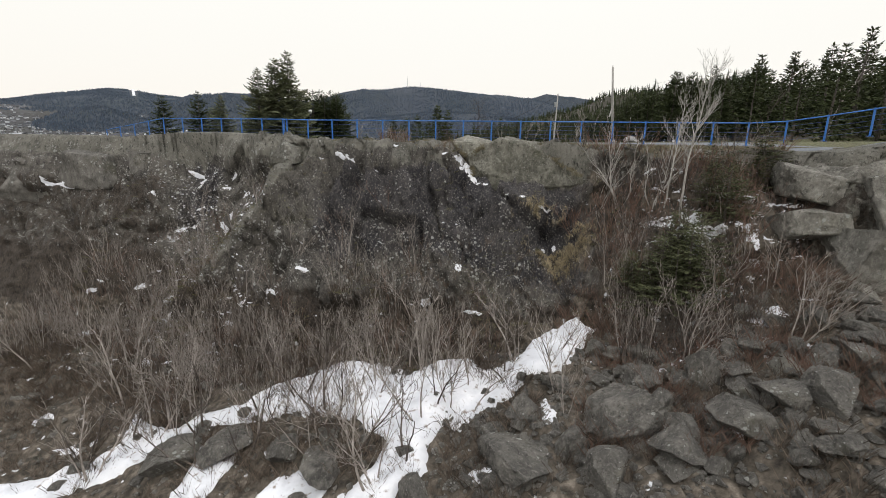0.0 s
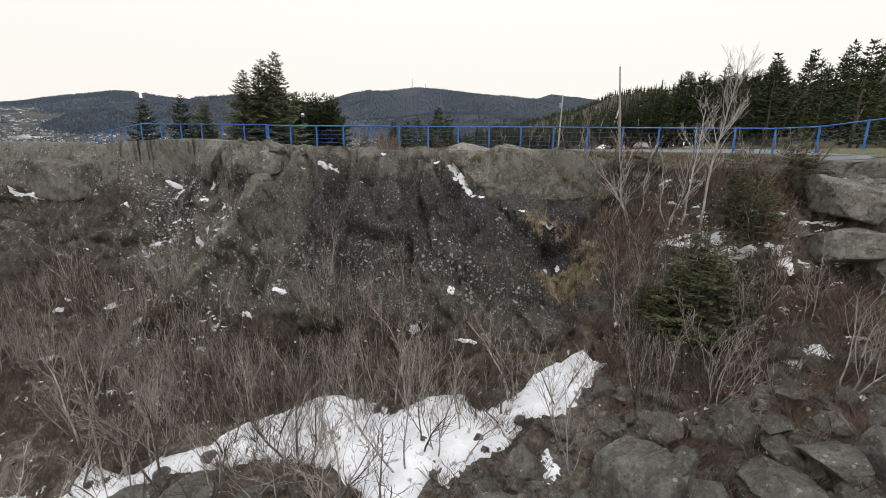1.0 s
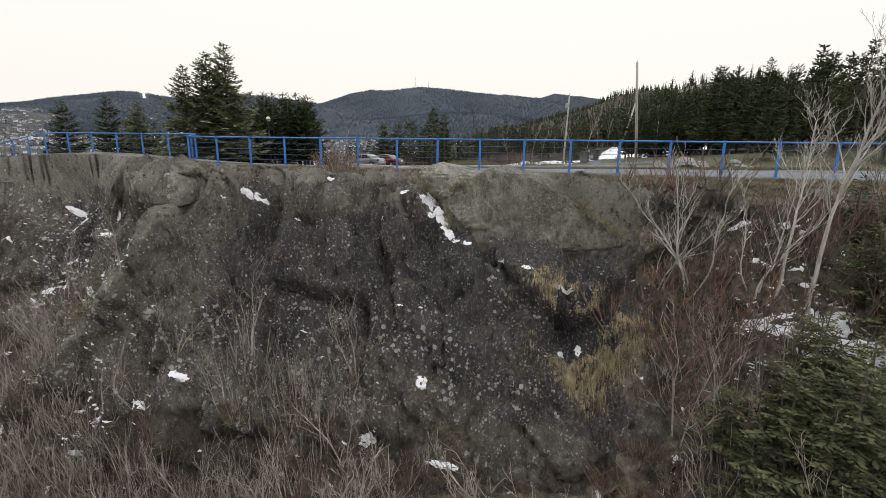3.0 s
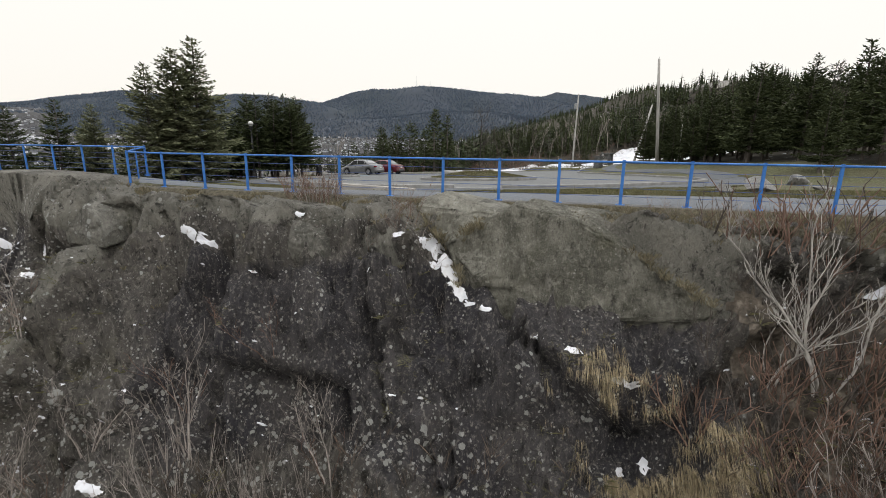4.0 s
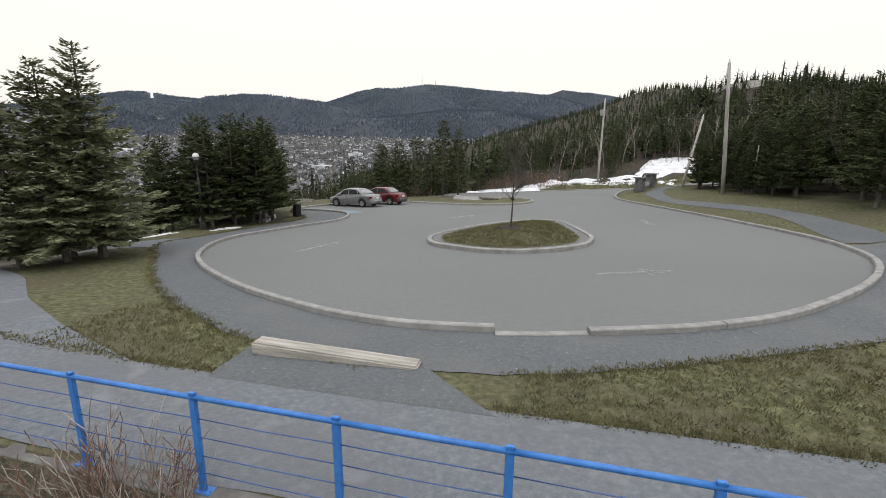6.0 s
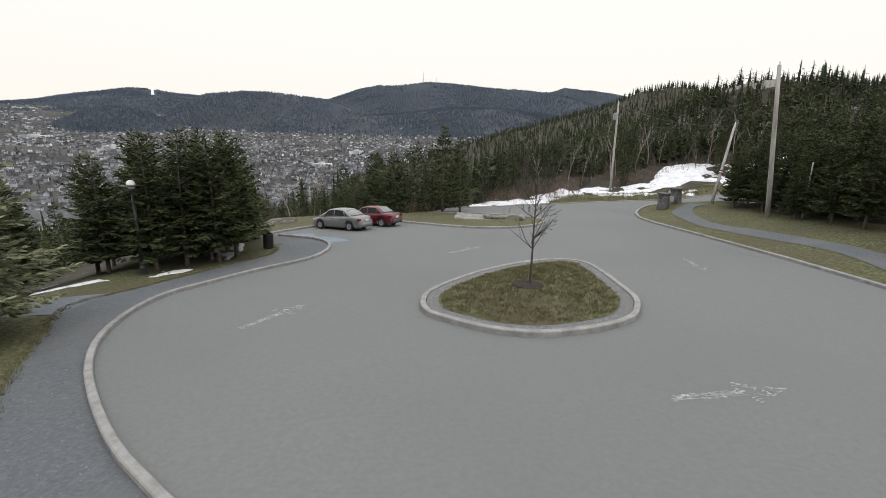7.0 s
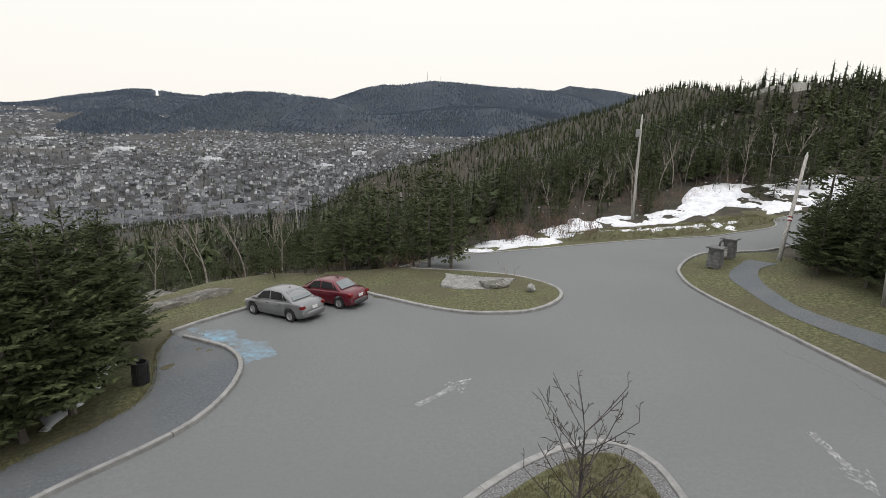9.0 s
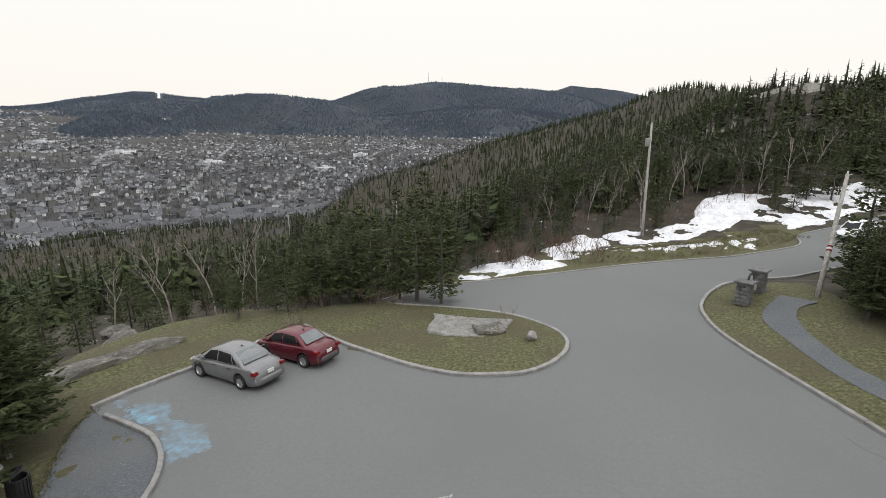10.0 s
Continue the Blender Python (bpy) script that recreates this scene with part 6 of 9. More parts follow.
outcrop("side_outcrop", [(fp(18.0, 3.3, -0.70), (3.2, 1.9, 1.0), (2, -3, -14), 3), (fp(15.3, 3.7, -1.5), (1.5, 1.3, 0.85), (5, 4, -12), 4), (fp(18.6, 4.7, -1.9), (2.2, 1.6, 1.0), (3, -4, -20), 5),
                         (fp(14.7, 4.9, -3.0), (1.6, 1.1, 0.75), (4, 3, -22), 6), (fp(16.7, 5.9, -4.4), (1.6, 1.3, 1.35), (-8, 8, -5), 7), (fp(19.3, 6.2, -3.7), (1.9, 1.6, 1.7), (0, -4, -10), 8), (fp(22.0, 5.4, -2.4), (2.0, 2.4, 2.6), (0, -4, -12), 11),
                         (fp(14.2, 9.2, -6.5), (1.0, 2.3, 0.55), (26, 10, 25), 9), (fp(16.0, 8.9, -6.0), (1.2, 2.6, 0.7), (24, -6, 18), 10), (fp(15.0, 7.2, -5.3), (1.0, 1.1, 0.8), (10, 4, 30), 12), (fp(12.9, 11.8, -7.2), (0.7, 1.9, 0.4), (24, 14, 20), 13)],
        "stepped pale grey rock outcrop with split ledges")
FENCE_M = Matrix(((FU, FV, 0, 0), (FV, -FU, 0, 0), (0, 0, 1, 0), (0, 0, 0, 1)))


def lip_block(blocks, label):
    """Blocks of bedrock given in metres along, out from and above the railing's foot."""
    holder = tagged(new("lip_outcrop"), label, "rock outcrop")
    for planes, lo, hi, seed, rough in blocks:
        bm = hewn(planes, lo, hi, seed, rough, 9, 0.14)
        bmesh.ops.transform(bm, matrix=FENCE_M, verts=bm.verts[:])
        bmesh.ops.recalc_face_normals(bm, faces=bm.faces[:])
        bm.normal_update()
        # faces turned upward get the paler copy, as the sky would light them
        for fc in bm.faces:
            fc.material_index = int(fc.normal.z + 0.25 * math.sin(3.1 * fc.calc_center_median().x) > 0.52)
        part("rock_block", bm, M["domerock"], holder, smooth=True).data.materials.append(M["domelit"])
    return holder


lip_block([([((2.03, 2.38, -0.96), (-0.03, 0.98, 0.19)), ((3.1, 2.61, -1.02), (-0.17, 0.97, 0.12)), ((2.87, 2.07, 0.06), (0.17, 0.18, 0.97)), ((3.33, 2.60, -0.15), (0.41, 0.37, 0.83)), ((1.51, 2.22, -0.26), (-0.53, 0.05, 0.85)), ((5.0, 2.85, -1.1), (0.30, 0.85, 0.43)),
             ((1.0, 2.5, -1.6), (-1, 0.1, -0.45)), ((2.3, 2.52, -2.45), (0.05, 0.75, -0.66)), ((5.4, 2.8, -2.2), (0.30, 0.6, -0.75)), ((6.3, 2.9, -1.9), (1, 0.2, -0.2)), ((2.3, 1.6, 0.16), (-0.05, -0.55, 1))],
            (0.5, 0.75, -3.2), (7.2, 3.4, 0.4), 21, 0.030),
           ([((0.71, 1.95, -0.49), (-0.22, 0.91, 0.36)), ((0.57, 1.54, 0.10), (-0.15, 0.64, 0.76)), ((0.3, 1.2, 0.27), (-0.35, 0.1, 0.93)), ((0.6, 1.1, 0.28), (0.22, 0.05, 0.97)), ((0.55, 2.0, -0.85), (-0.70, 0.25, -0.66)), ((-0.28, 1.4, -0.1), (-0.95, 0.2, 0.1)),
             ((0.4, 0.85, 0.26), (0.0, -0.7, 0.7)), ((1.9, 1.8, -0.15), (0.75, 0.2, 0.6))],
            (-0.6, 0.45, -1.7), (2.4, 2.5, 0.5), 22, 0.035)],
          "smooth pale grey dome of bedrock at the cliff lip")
for i, (u, n, z, a, b, c, tilt, turn) in enumerate(((0.55, 0.72, -0.16, 0.55, 0.36, 0.26, 6, 10), (3.1, 1.05, -0.16, 0.85, 0.42, 0.26, 5, -24), (-1.35, 0.78, -0.16, 0.44, 0.36, 0.30, -4, 14), (-2.1, 1.35, -0.34, 0.75, 0.5, 0.30, 10, 4), (-3.4, 1.25, -0.36, 0.6, 0.45, 0.30, 8, -12),
                                                    (-4.7, 1.5, -0.38, 0.7, 0.5, 0.36, 9, 16), (-6.3, 1.35, -0.30, 0.85, 0.5, 0.34, 6, -8), (-8.1, 1.3, -0.22, 0.75, 0.55, 0.36, 4, 12), (-9.6, 1.2, -0.12, 0.9, 0.6, 0.34, 2, -10), (1.35, 1.35, -0.02, 0.6, 0.4, 0.22, 8, -18),
                                                    (-9.5, 2.0, -0.50, 1.05, 0.9, 0.72, 10, 8), (-7.6, 1.6, -0.30, 0.7, 0.6, 0.50, 8, -14), (-6.2, 1.7, -0.35, 0.65, 0.6, 0.44, 10, 10), (-12.2, 0.2, -0.75, 0.8, 0.7, 0.45, 6, -20), (-14.6, -0.9, -0.9, 1.1, 0.8, 0.45, 4, 10), (-18.6, -0.9, -1.0, 1.3, 0.9, 0.45, 4, -16), (-21.3, -0.4, -1.2, 1.1, 0.9, 0.5, 6, 12), (-0.9, 1.75, -0.62, 0.75, 0.6, 0.42, 12, 8), (-2.9, 2.1, -0.75, 0.8, 0.6, 0.42, 12, -10))):
    rnd = random.Random(500 + i)
    planes = [((rnd.uniform(-0.4, 0.4) * a, rnd.uniform(-0.4, 0.4) * b, rnd.uniform(0.6, 0.95) * c), (rnd.gauss(0, 0.5), rnd.gauss(0.1, 0.5), 1)) for _ in range(3)]
    planes += [((math.cos(t) * a * 0.86, math.sin(t) * b * 0.86, 0), (math.cos(t) / a, math.sin(t) / b, rnd.uniform(0.1, 0.9))) for t in (rnd.uniform(0, 0.8) + k * 1.05 for k in range(6))]
    bm = hewn(planes, (-a, -b, -0.7), (a, b, c), 500 + i, 0.035, 4, 0.06)
    bmesh.ops.transform(bm, matrix=FENCE_M @ pose(u, n, z, -tilt, 0, turn), verts=bm.verts[:])
    bmesh.ops.recalc_face_normals(bm, faces=bm.faces[:])
    tagged(link_bm("lip_rock", bm, M["ledge"], smooth=True), "rounded grey bedrock hump at the cliff lip", "rock", "bedrock humps at the railing")
outcrop("lookout_outcrop", [(fp(-24.5, 0.6, -2.1), (2.2, 1.2, 1.3), (3, 4, -15), 13), (fp(-21.2, -0.2, -1.9), (1.4, 1.1, 1.2), (0, -5, -20), 14), (fp(-28.6, 1.0, -3.0), (2.2, 1.4, 1.6), (0, 3, -10), 15)],
        "grey rock shoulder under the lookout end")


# ---- bare wood: birches, shrubs and saplings ----
def bare_tree(seed, height, stems, spread, levels, mats_thin, start=0.25, fine=1.0, r0=0.018, wide=0.9, kids=(1, 1, 2), seg_max=9, rise=0.0, rmin=0.0045, twigs=(0, 1, 1, 2), sub=None, sway=0.10):
    """Stems that fork into finer and finer branches; quads of thin tubes."""
    rnd = random.Random(seed)
    V, F, rank = [], [], []

    def seg(a, b, ra, rb_, sides, start=None):
        """One length of tube; start: the ring that it grows on from. Returns its end ring."""
        d = b - a
        if d.length < 1e-4:
            return start
        d.normalize()
        s = d.cross(Vector((0.9, 0.35, 0.25))).normalized()
        t = d.cross(s)

        def ring(c, r):
            i = len(V)
            for j in range(sides):
                an = 6.2832 * j / sides
                V.append(c + (s * math.cos(an) + t * math.sin(an)) * r)
            return i

        i = ring(a, ra) if start is None else start
        k = ring(b, rb_)
        for j in range(sides):
            F.append((i + j, i + (j + 1) % sides, k + (j + 1) % sides, k + j))
            rank.append(sides)
        return k

    def grow(p, d, length, r, level):
        k = max(3, int(length / (0.35 if level == 0 else 0.22)))
        k = min(k, seg_max if level == 0 else 5)
        sides = 6 if level == 0 else 4 if level == 1 else 3
        q, last = p, None
        for i in range(k):
            f = (i + 1) / k
            sw = sway if level == 0 else min(0.10, 2.5 * sway)
            d = (d + Vector((rnd.gauss(0, sw), rnd.gauss(0, sw), rnd.gauss(0, 0.05) + (0.05 if level else 0.02) + rise * level))).normalized()
            nq = q + d * (length / k)
            ra, rb_ = r * (1 - 0.75 * i / k), r * (1 - 0.75 * f)
            last = seg(q, nq, max(ra, rmin), max(rb_, rmin), sides, last)
            q = nq
            if level < levels and f > (start if level == 0 else 0.2):
                for c in range(rnd.choice(kids) if level == 0 else rnd.choice(twigs)):
                    a = rnd.uniform(0, 6.283)
                    s = d.orthogonal().normalized()
                    s = s * math.cos(a) + d.cross(s) * math.sin(a)
                    nd = (d * rnd.uniform(0.6, 1.1) + s * rnd.uniform(0.5, 1.0) * wide + Vector((0, 0, 0.18))).normalized()
                    grow(q, nd, length * rnd.uniform(0.26, 0.5) * (1.15 - 0.5 * f) * (fine if level == 0 or sub is None else sub), rb_ * rnd.uniform(0.45, 0.7), level + 1)

    for s in range(stems):
        a = 6.283 * s / stems + rnd.uniform(-0.5, 0.5)
        lean = spread * rnd.uniform(0.4, 1.2)
        d = Vector((math.cos(a) * lean, math.sin(a) * lean, 1)).normalized()
        h = height * rnd.uniform(0.7, 1.0)
        grow(Vector((math.cos(a) * 0.06 * stems ** 0.5, math.sin(a) * 0.06 * stems ** 0.5, -0.15)), d, h, r0 * h, 0)
    pts, quad, stout = np.array([tuple(v) for v in V]), np.array(F), np.array(rank) == 6
    out = []
    for nm, pick in (("stem", stout), ("crown", ~stout)):
        ids, back = np.unique(quad[pick], return_inverse=True)
        out.append(raw_mesh(nm, pts[ids], back.reshape(-1, 4), mats_thin, True) if len(ids) else None)
    return out


BIRCH = [bare_tree(54, 8.2, 1, 0.06, 3, M["birch"], 0.42, 0.66, 0.0095, 0.85, (2, 3, 3), 16, 0.06, 0.0045, (1, 1, 2), 1.15, 0.07), bare_tree(52, 4.4, 3, 0.20, 3, M["birch"], 0.18, 0.62, 0.0085, 0.8, (1, 1, 2), 12, 0.05, 0.0045, (0, 1, 1, 2), 1.1, 0.17)]
YOUNG = [bare_tree(151 + i, 4.6, 1 + i % 2, 0.34, 3, M["twig"], 0.30, 0.72, 0.0125, 0.8, (1, 1, 2), 11, 0.03, 0.0065, (1, 1, 1, 2), 1.05) for i in range(4)]
SAPLING = [bare_tree(61 + i, 3.0, 2 + i % 2, 0.35, 2, M["twig"], 0.25, 1.2, 0.011, 0.9, (1, 1, 2), 8, 0, 0.006) for i in range(4)]
SHRUB = [bare_tree(71 + i, 1.7, 4, 0.55, 2, M["twig"] if i % 2 else M["redtwig"], 0.25, 1.15, 0.008, 0.9, (1, 1), 5, 0, 0.005) for i in range(4)]
GNARL = [bare_tree(181 + i, 3.4, 2, 0.5, 2, M["darktwig"], 0.3, 1.1, 0.016, 1.0, (1, 1, 2), 9, 0, 0.007) for i in range(3)]
THICKET = [bare_tree(171 + i, 1.7, 5, 0.55, 1, M["darktwig"] if i % 2 else M["redtwig"], 0.2, 1.2, 0.012, 0.9, (1, 1, 2), 5, 0, 0.010) for i in range(4)]
WHIP = [bare_tree(81, 0.95, 16, 0.35, 1, M["redtwig"], 0.3, 0.9, 0.009), bare_tree(82, 1.0, 14, 0.45, 1, M["twig"], 0.3, 0.9, 0.009)]
BARE = [bare_tree(91 + i, 7.0, 1 + i % 2, 0.12, 2, (M["twig"], M["darktwig"], M["darktwig"])[i], 0.3, 0.9, 0.012, 0.7, (1, 1, 2), 10, 0.05, 0.012) for i in range(3)]


def bare_thing(name, mesh, p, scale, turn, label, category, group, tilt=(0, 0)):
    t = tagged(new(name), label, category, group)
    t.matrix_basis = Matrix.LocRotScale(p, Euler((tilt[0], tilt[1], turn)), (scale, scale, scale))
    for nm, me in zip(("stem", "crown"), mesh):
        if me:
            ob = new(nm, me)
            ob.parent = t
            if nm == "crown":
                ob["kind"] = "stuff"
    return t


def brushwood(name, placed, label):
    """Tangled shrubs that nobody could count, joined: (meshes of one shrub, foot, scale, turn, tilt)."""
    V, F, k, mats, slot_ = [], [], 0, [], []
    for meshes, p, sc, turn, tilt in placed:
        m = Matrix.LocRotScale(p, Euler((tilt, 0, turn)), (sc, sc, sc))
        for me in meshes:
            if me:
                co = np.empty(len(me.vertices) * 3)
                me.vertices.foreach_get("co", co)
                q = np.empty(len(me.polygons) * 4, np.int32)
                me.polygons.foreach_get("vertices", q)
                V.append(co.reshape(-1, 3) @ np.array(m.to_3x3()).T + np.array(m.translation))
                F.append(q.reshape(-1, 4) + k)
                k += len(V[-1])
                if me.materials[0] not in mats:
                    mats.append(me.materials[0])
                slot_.append(np.full(len(F[-1]), mats.index(me.materials[0]), np.int32))
    me = raw_mesh(name, np.concatenate(V), np.concatenate(F), mats, True)
    me.polygons.foreach_set("material_index", np.concatenate(slot_))
    return tagged(new(name, me), label, "brush", kind="stuff")


ra_ = random.Random(3)
bare_thing("birch_tree", BIRCH[0], fence_floor(10.3, 4.3), 0.80, 0.6, "bare white-barked birch leaning out of the slope", "tree", "cliff birches", (0.0, -0.02))
bare_thing("birch_tree", BIRCH[0], fence_floor(9.7, 4.0), 0.62, 2.8, "bare white-barked birch on the slope", "tree", "cliff birches", (0.05, -0.05))
bare_thing("birch_tree", BIRCH[1], fence_floor(7.9, 3.5), 0.95, 1.0, "bare many-stemmed birch on the slope", "tree", "cliff birches")
bare_thing("birch_tree", BIRCH[1], fence_floor(7.2, 3.2), 0.7, 3.1, "bare many-stemmed birch on the slope", "tree", "cliff birches")
bare_thing("birch_tree", BIRCH[1], fence_floor(9.2, 4.0), 0.8, 4.1, "bare many-stemmed birch on the slope", "tree", "cliff birches")
for i, (u, n, k, lean) in enumerate(((-9.5, 11.9, 1.1, -0.35), (-9.7, 12.3, 1.0, -0.25), (-8.9, 11.3, 0.95, -0.2), (-10.9, 14.2, 0.9, -0.3), (-0.3, 13.7, 0.95, 0.05), (0.7, 11.1, 0.9, -0.3), (2.5, 10.5, 0.75, 0.1), (3.8, 8.1, 0.95, -0.15), (-0.5, 8.2, 0.85, -0.1), (0.1, 8.4, 0.9, 0.1), (-4.9, 10.8, 0.7, -0.2),
                                     (-3.1, 11.6, 0.85, -0.3), (-13.1, 10.7, 0.95, -0.2), (-14.6, 8.6, 0.9, -0.1), (-19.9, 9.3, 1.0, 0.1), (-16.9, 8.3, 0.9, -0.1), (2.2, 8.7, 0.6, 0.15), (-6.2, 9.2, 0.8, -0.1))):
    bare_thing("sapling", YOUNG[i % 4], fence_floor(u, n) - Vector((0, 0, 0.05)), k, ra_.uniform(0, 6.3), "bare grey young tree rooted beside the snow drift", "tree", "young trees below the cliff", (0, lean))
for i, (u, n, s) in enumerate(((3.9, 8.2, 1.1), (0.0, 8.3, 0.95), (0.7, 8.5, 0.9), (-1.2, 11.6, 1.15), (-8.9, 12.3, 1.1), (-8.7, 11.2, 1.0), (2.2, 9.2, 0.9), (-0.2, 13.4, 1.2), (-11.1, 14.2, 0.9), (-5.4, 12.2, 0.85), (-3.0, 12.6, 1.0), (-10.4, 9.6, 1.0), (-11.6, 9.0, 1.0), (-6.8, 8.6, 0.9))):
    bare_thing("sapling", SAPLING[i % 4], fence_floor(u, n), s, ra_.uniform(0, 6.3), "bare grey sapling at the edge of the snow", "sapling", "saplings below the cliff", (0, ra_.uniform(-0.25, 0.25)))
for i in range(260):
    u = ra_.uniform(-24, 14)
    nf = float(np.interp(u, LIP_U, FOOT_N))
    n0 = float(np.interp(u, LIP_U, LIP_N))
    n = nf + ra_.triangular(-4.4, 5.5, -0.8)
    if 4 < u < 7.5 and 6.0 < n < 9.2 or -8 < u < 5 and 8.0 < n < 12 and ra_.random() < 0.8:
        continue
    if n < n0 + 1.4 or -1 < u < 6.5 and n < nf - 0.6:
        continue
    if ra_.random() < 0.42:
        bare_thing("sapling", SAPLING[ra_.randrange(4)], fence_floor(u, n) - Vector((0, 0, 0.05)), ra_.uniform(0.55, 0.95), ra_.uniform(0, 6.3), "bare grey sapling below the cliff", "sapling", "saplings below the cliff", (ra_.uniform(-0.2, 0.2), ra_.uniform(-0.2, 0.2)))
    else:
        bare_thing("shrub", SHRUB[ra_.randrange(4)], fence_floor(u, n) - Vector((0, 0, 0.05)), ra_.uniform(0.6, 1.15), ra_.uniform(0, 6.3), "bare tangled shrub with brown twigs below the cliff", "shrub", "shrubs below the cliff", (ra_.uniform(-0.2, 0.2), ra_.uniform(-0.2, 0.2)))
for i in range(26):
    u, n = ra_.uniform(6.5, 14), ra_.uniform(2.2, 7.5)
    bare_thing("shrub", SHRUB[ra_.randrange(4)], fence_floor(u, n) - Vector((0, 0, 0.05)), ra_.uniform(0.5, 0.95), ra_.uniform(0, 6.3), "bare tangled shrub on the slope beside the birches", "shrub", "shrubs on the slope", (ra_.uniform(-0.2, 0.2), ra_.uniform(-0.2, 0.2)))
for i, (u, n, s) in enumerate(((-4.35, 0.32, 0.95), (-3.9, 0.36, 1.0), (-3.5, 0.34, 0.95), (-3.15, 0.4, 0.8))):
    bare_thing("bush", WHIP[i % 2], fence_floor(u, n), s, ra_.uniform(0, 6.3), "low bare bush growing against the railing", "bush", "bushes at the railing")
placed = []
for i in range(150):
    u, n = ra_.uniform(5.8, 13.0), ra_.triangular(1.5, 6.8, 3.2)
    placed.append((THICKET[i % 4], fence_floor(u, n) - Vector((0, 0, 0.05)), ra_.uniform(0.45, 0.9), ra_.uniform(0, 6.3), ra_.uniform(-0.2, 0.3)))
brushwood("slope_brush", placed, "dark tangled brush on the slope round the birches")
for i, (u, n, s) in enumerate(((-0.35, 1.75, 0.55), (-0.1, 1.9, 0.5), (-0.7, 1.9, 0.5), (0.25, 2.2, 0.45), (-0.5, 2.2, 0.5), (0.6, 2.5, 0.4), (-1.3, 2.1, 0.45), (7.0, 2.1, 0.6), (7.6, 2.4, 0.6), (5.6, 1.5, 0.4), (6.2, 1.8, 0.45), (6.6, 1.3, 0.4), (5.2, 1.3, 0.35), (7.2, 1.5, 0.5))):
    bare_thing("shrub", SHRUB[i % 4], fence_floor(u, n) - Vector((0, 0, 0.05)), s, ra_.uniform(0, 6.3), "small dry shrub rooted in a crack of the cliff", "shrub", "shrubs in the cracks", (0.3, 0))
for i, (u, n, s) in enumerate(((-4.2, 0.42, 0.9), (-3.7, 0.38, 1.05), (-3.3, 0.44, 0.95))):
    bare_thing("bush", WHIP[i % 2], fence_floor(u, n), s, ra_.uniform(0, 6.3), "low bare bush growing against the railing", "bush", "bushes at the railing")
bare_thing("bush", WHIP[1], fence_floor(-6.9, 1.0), 0.35, 1.0, "small dry bush on the rock edge", "bush", "bushes at the railing")
# dark conifers in the slope beside the birches
for (u, n, h) in ((10.2, 6.9, 3.0), (9.3, 6.4, 2.4), (11.7, 5.2, 2.2), (9.7, 7.2, 2.4), (10.7, 6.2, 2.6), (8.7, 6.6, 2.0), (11.4, 4.4, 1.9), (12.2, 4.6, 1.6), (10.0, 5.6, 2.0), (13.7, 2.7, 2.2), (11.7, 2.6, 1.7), (12.3, 3.2, 1.4), (8.3, 6.0, 1.5), (11.0, 7.2, 1.8), (13.3, 3.4, 1.5)):
    p = fence_floor(u, n)
    conifer(SMALL[ra_.randrange(2)], p.x, p.y, (h / 1.9, h / 3.0), ra_.uniform(0, 6.3), "dark little spruce holding snow on the slope", "spruces on the slope", p.z)

# tufts of dead grass on the lip, in the cracks and on the ledges
def tufts(name, spots, label, mat, blades=14, h=(0.12, 0.3), seed=2, hang=0.0, thick=1.0, flare=1.0):
    rnd = np.random.default_rng(seed)
    P = np.repeat(np.array(spots), blades, 0)
    k = len(P)
    a = rnd.uniform(0, 6.283, k)
    r = rnd.uniform(0.0, 0.09, k)
    base = P + np.stack([np.cos(a) * r, np.sin(a) * r, np.full(k, -0.03)], -1)
    hh = rnd.uniform(*h, k)
    lean = rnd.uniform(0.2, 0.9, k) * flare
    tip = base + np.stack([np.cos(a) * lean * hh, np.sin(a) * lean * hh, hh * (1 - hang)], -1)
    tip[:, 0] += FV * hang * hh
    tip[:, 1] -= FU * hang * hh
    tip[:, 2] -= hang * hh * 0.8
    mid = base * 0.45 + tip * 0.55 + np.array([0, 0, 0.03])
    w = np.stack([-np.sin(a), np.cos(a), 0 * a], -1) * (thick * rnd.uniform(0.003, 0.008, k))[:, None]
    v = np.stack([base - w, base + w, mid + w * 0.8, tip, mid - w * 0.8], 1).reshape(-1, 3)
    i = np.arange(k) * 5
    q = np.concatenate([np.stack([i, i + 1, i + 2, i + 4], -1), np.stack([i + 4, i + 2, i + 3, i + 3], -1)])
    me = bpy.data.meshes.new(name)
    faces = [tuple(f) for f in np.stack([i, i + 1, i + 2, i + 3, i + 4], -1).tolist()]
    me.from_pydata(v.tolist(), [], faces)
    me.materials.append(mat)
    return tagged(new(name, me), label, "grass", kind="stuff")


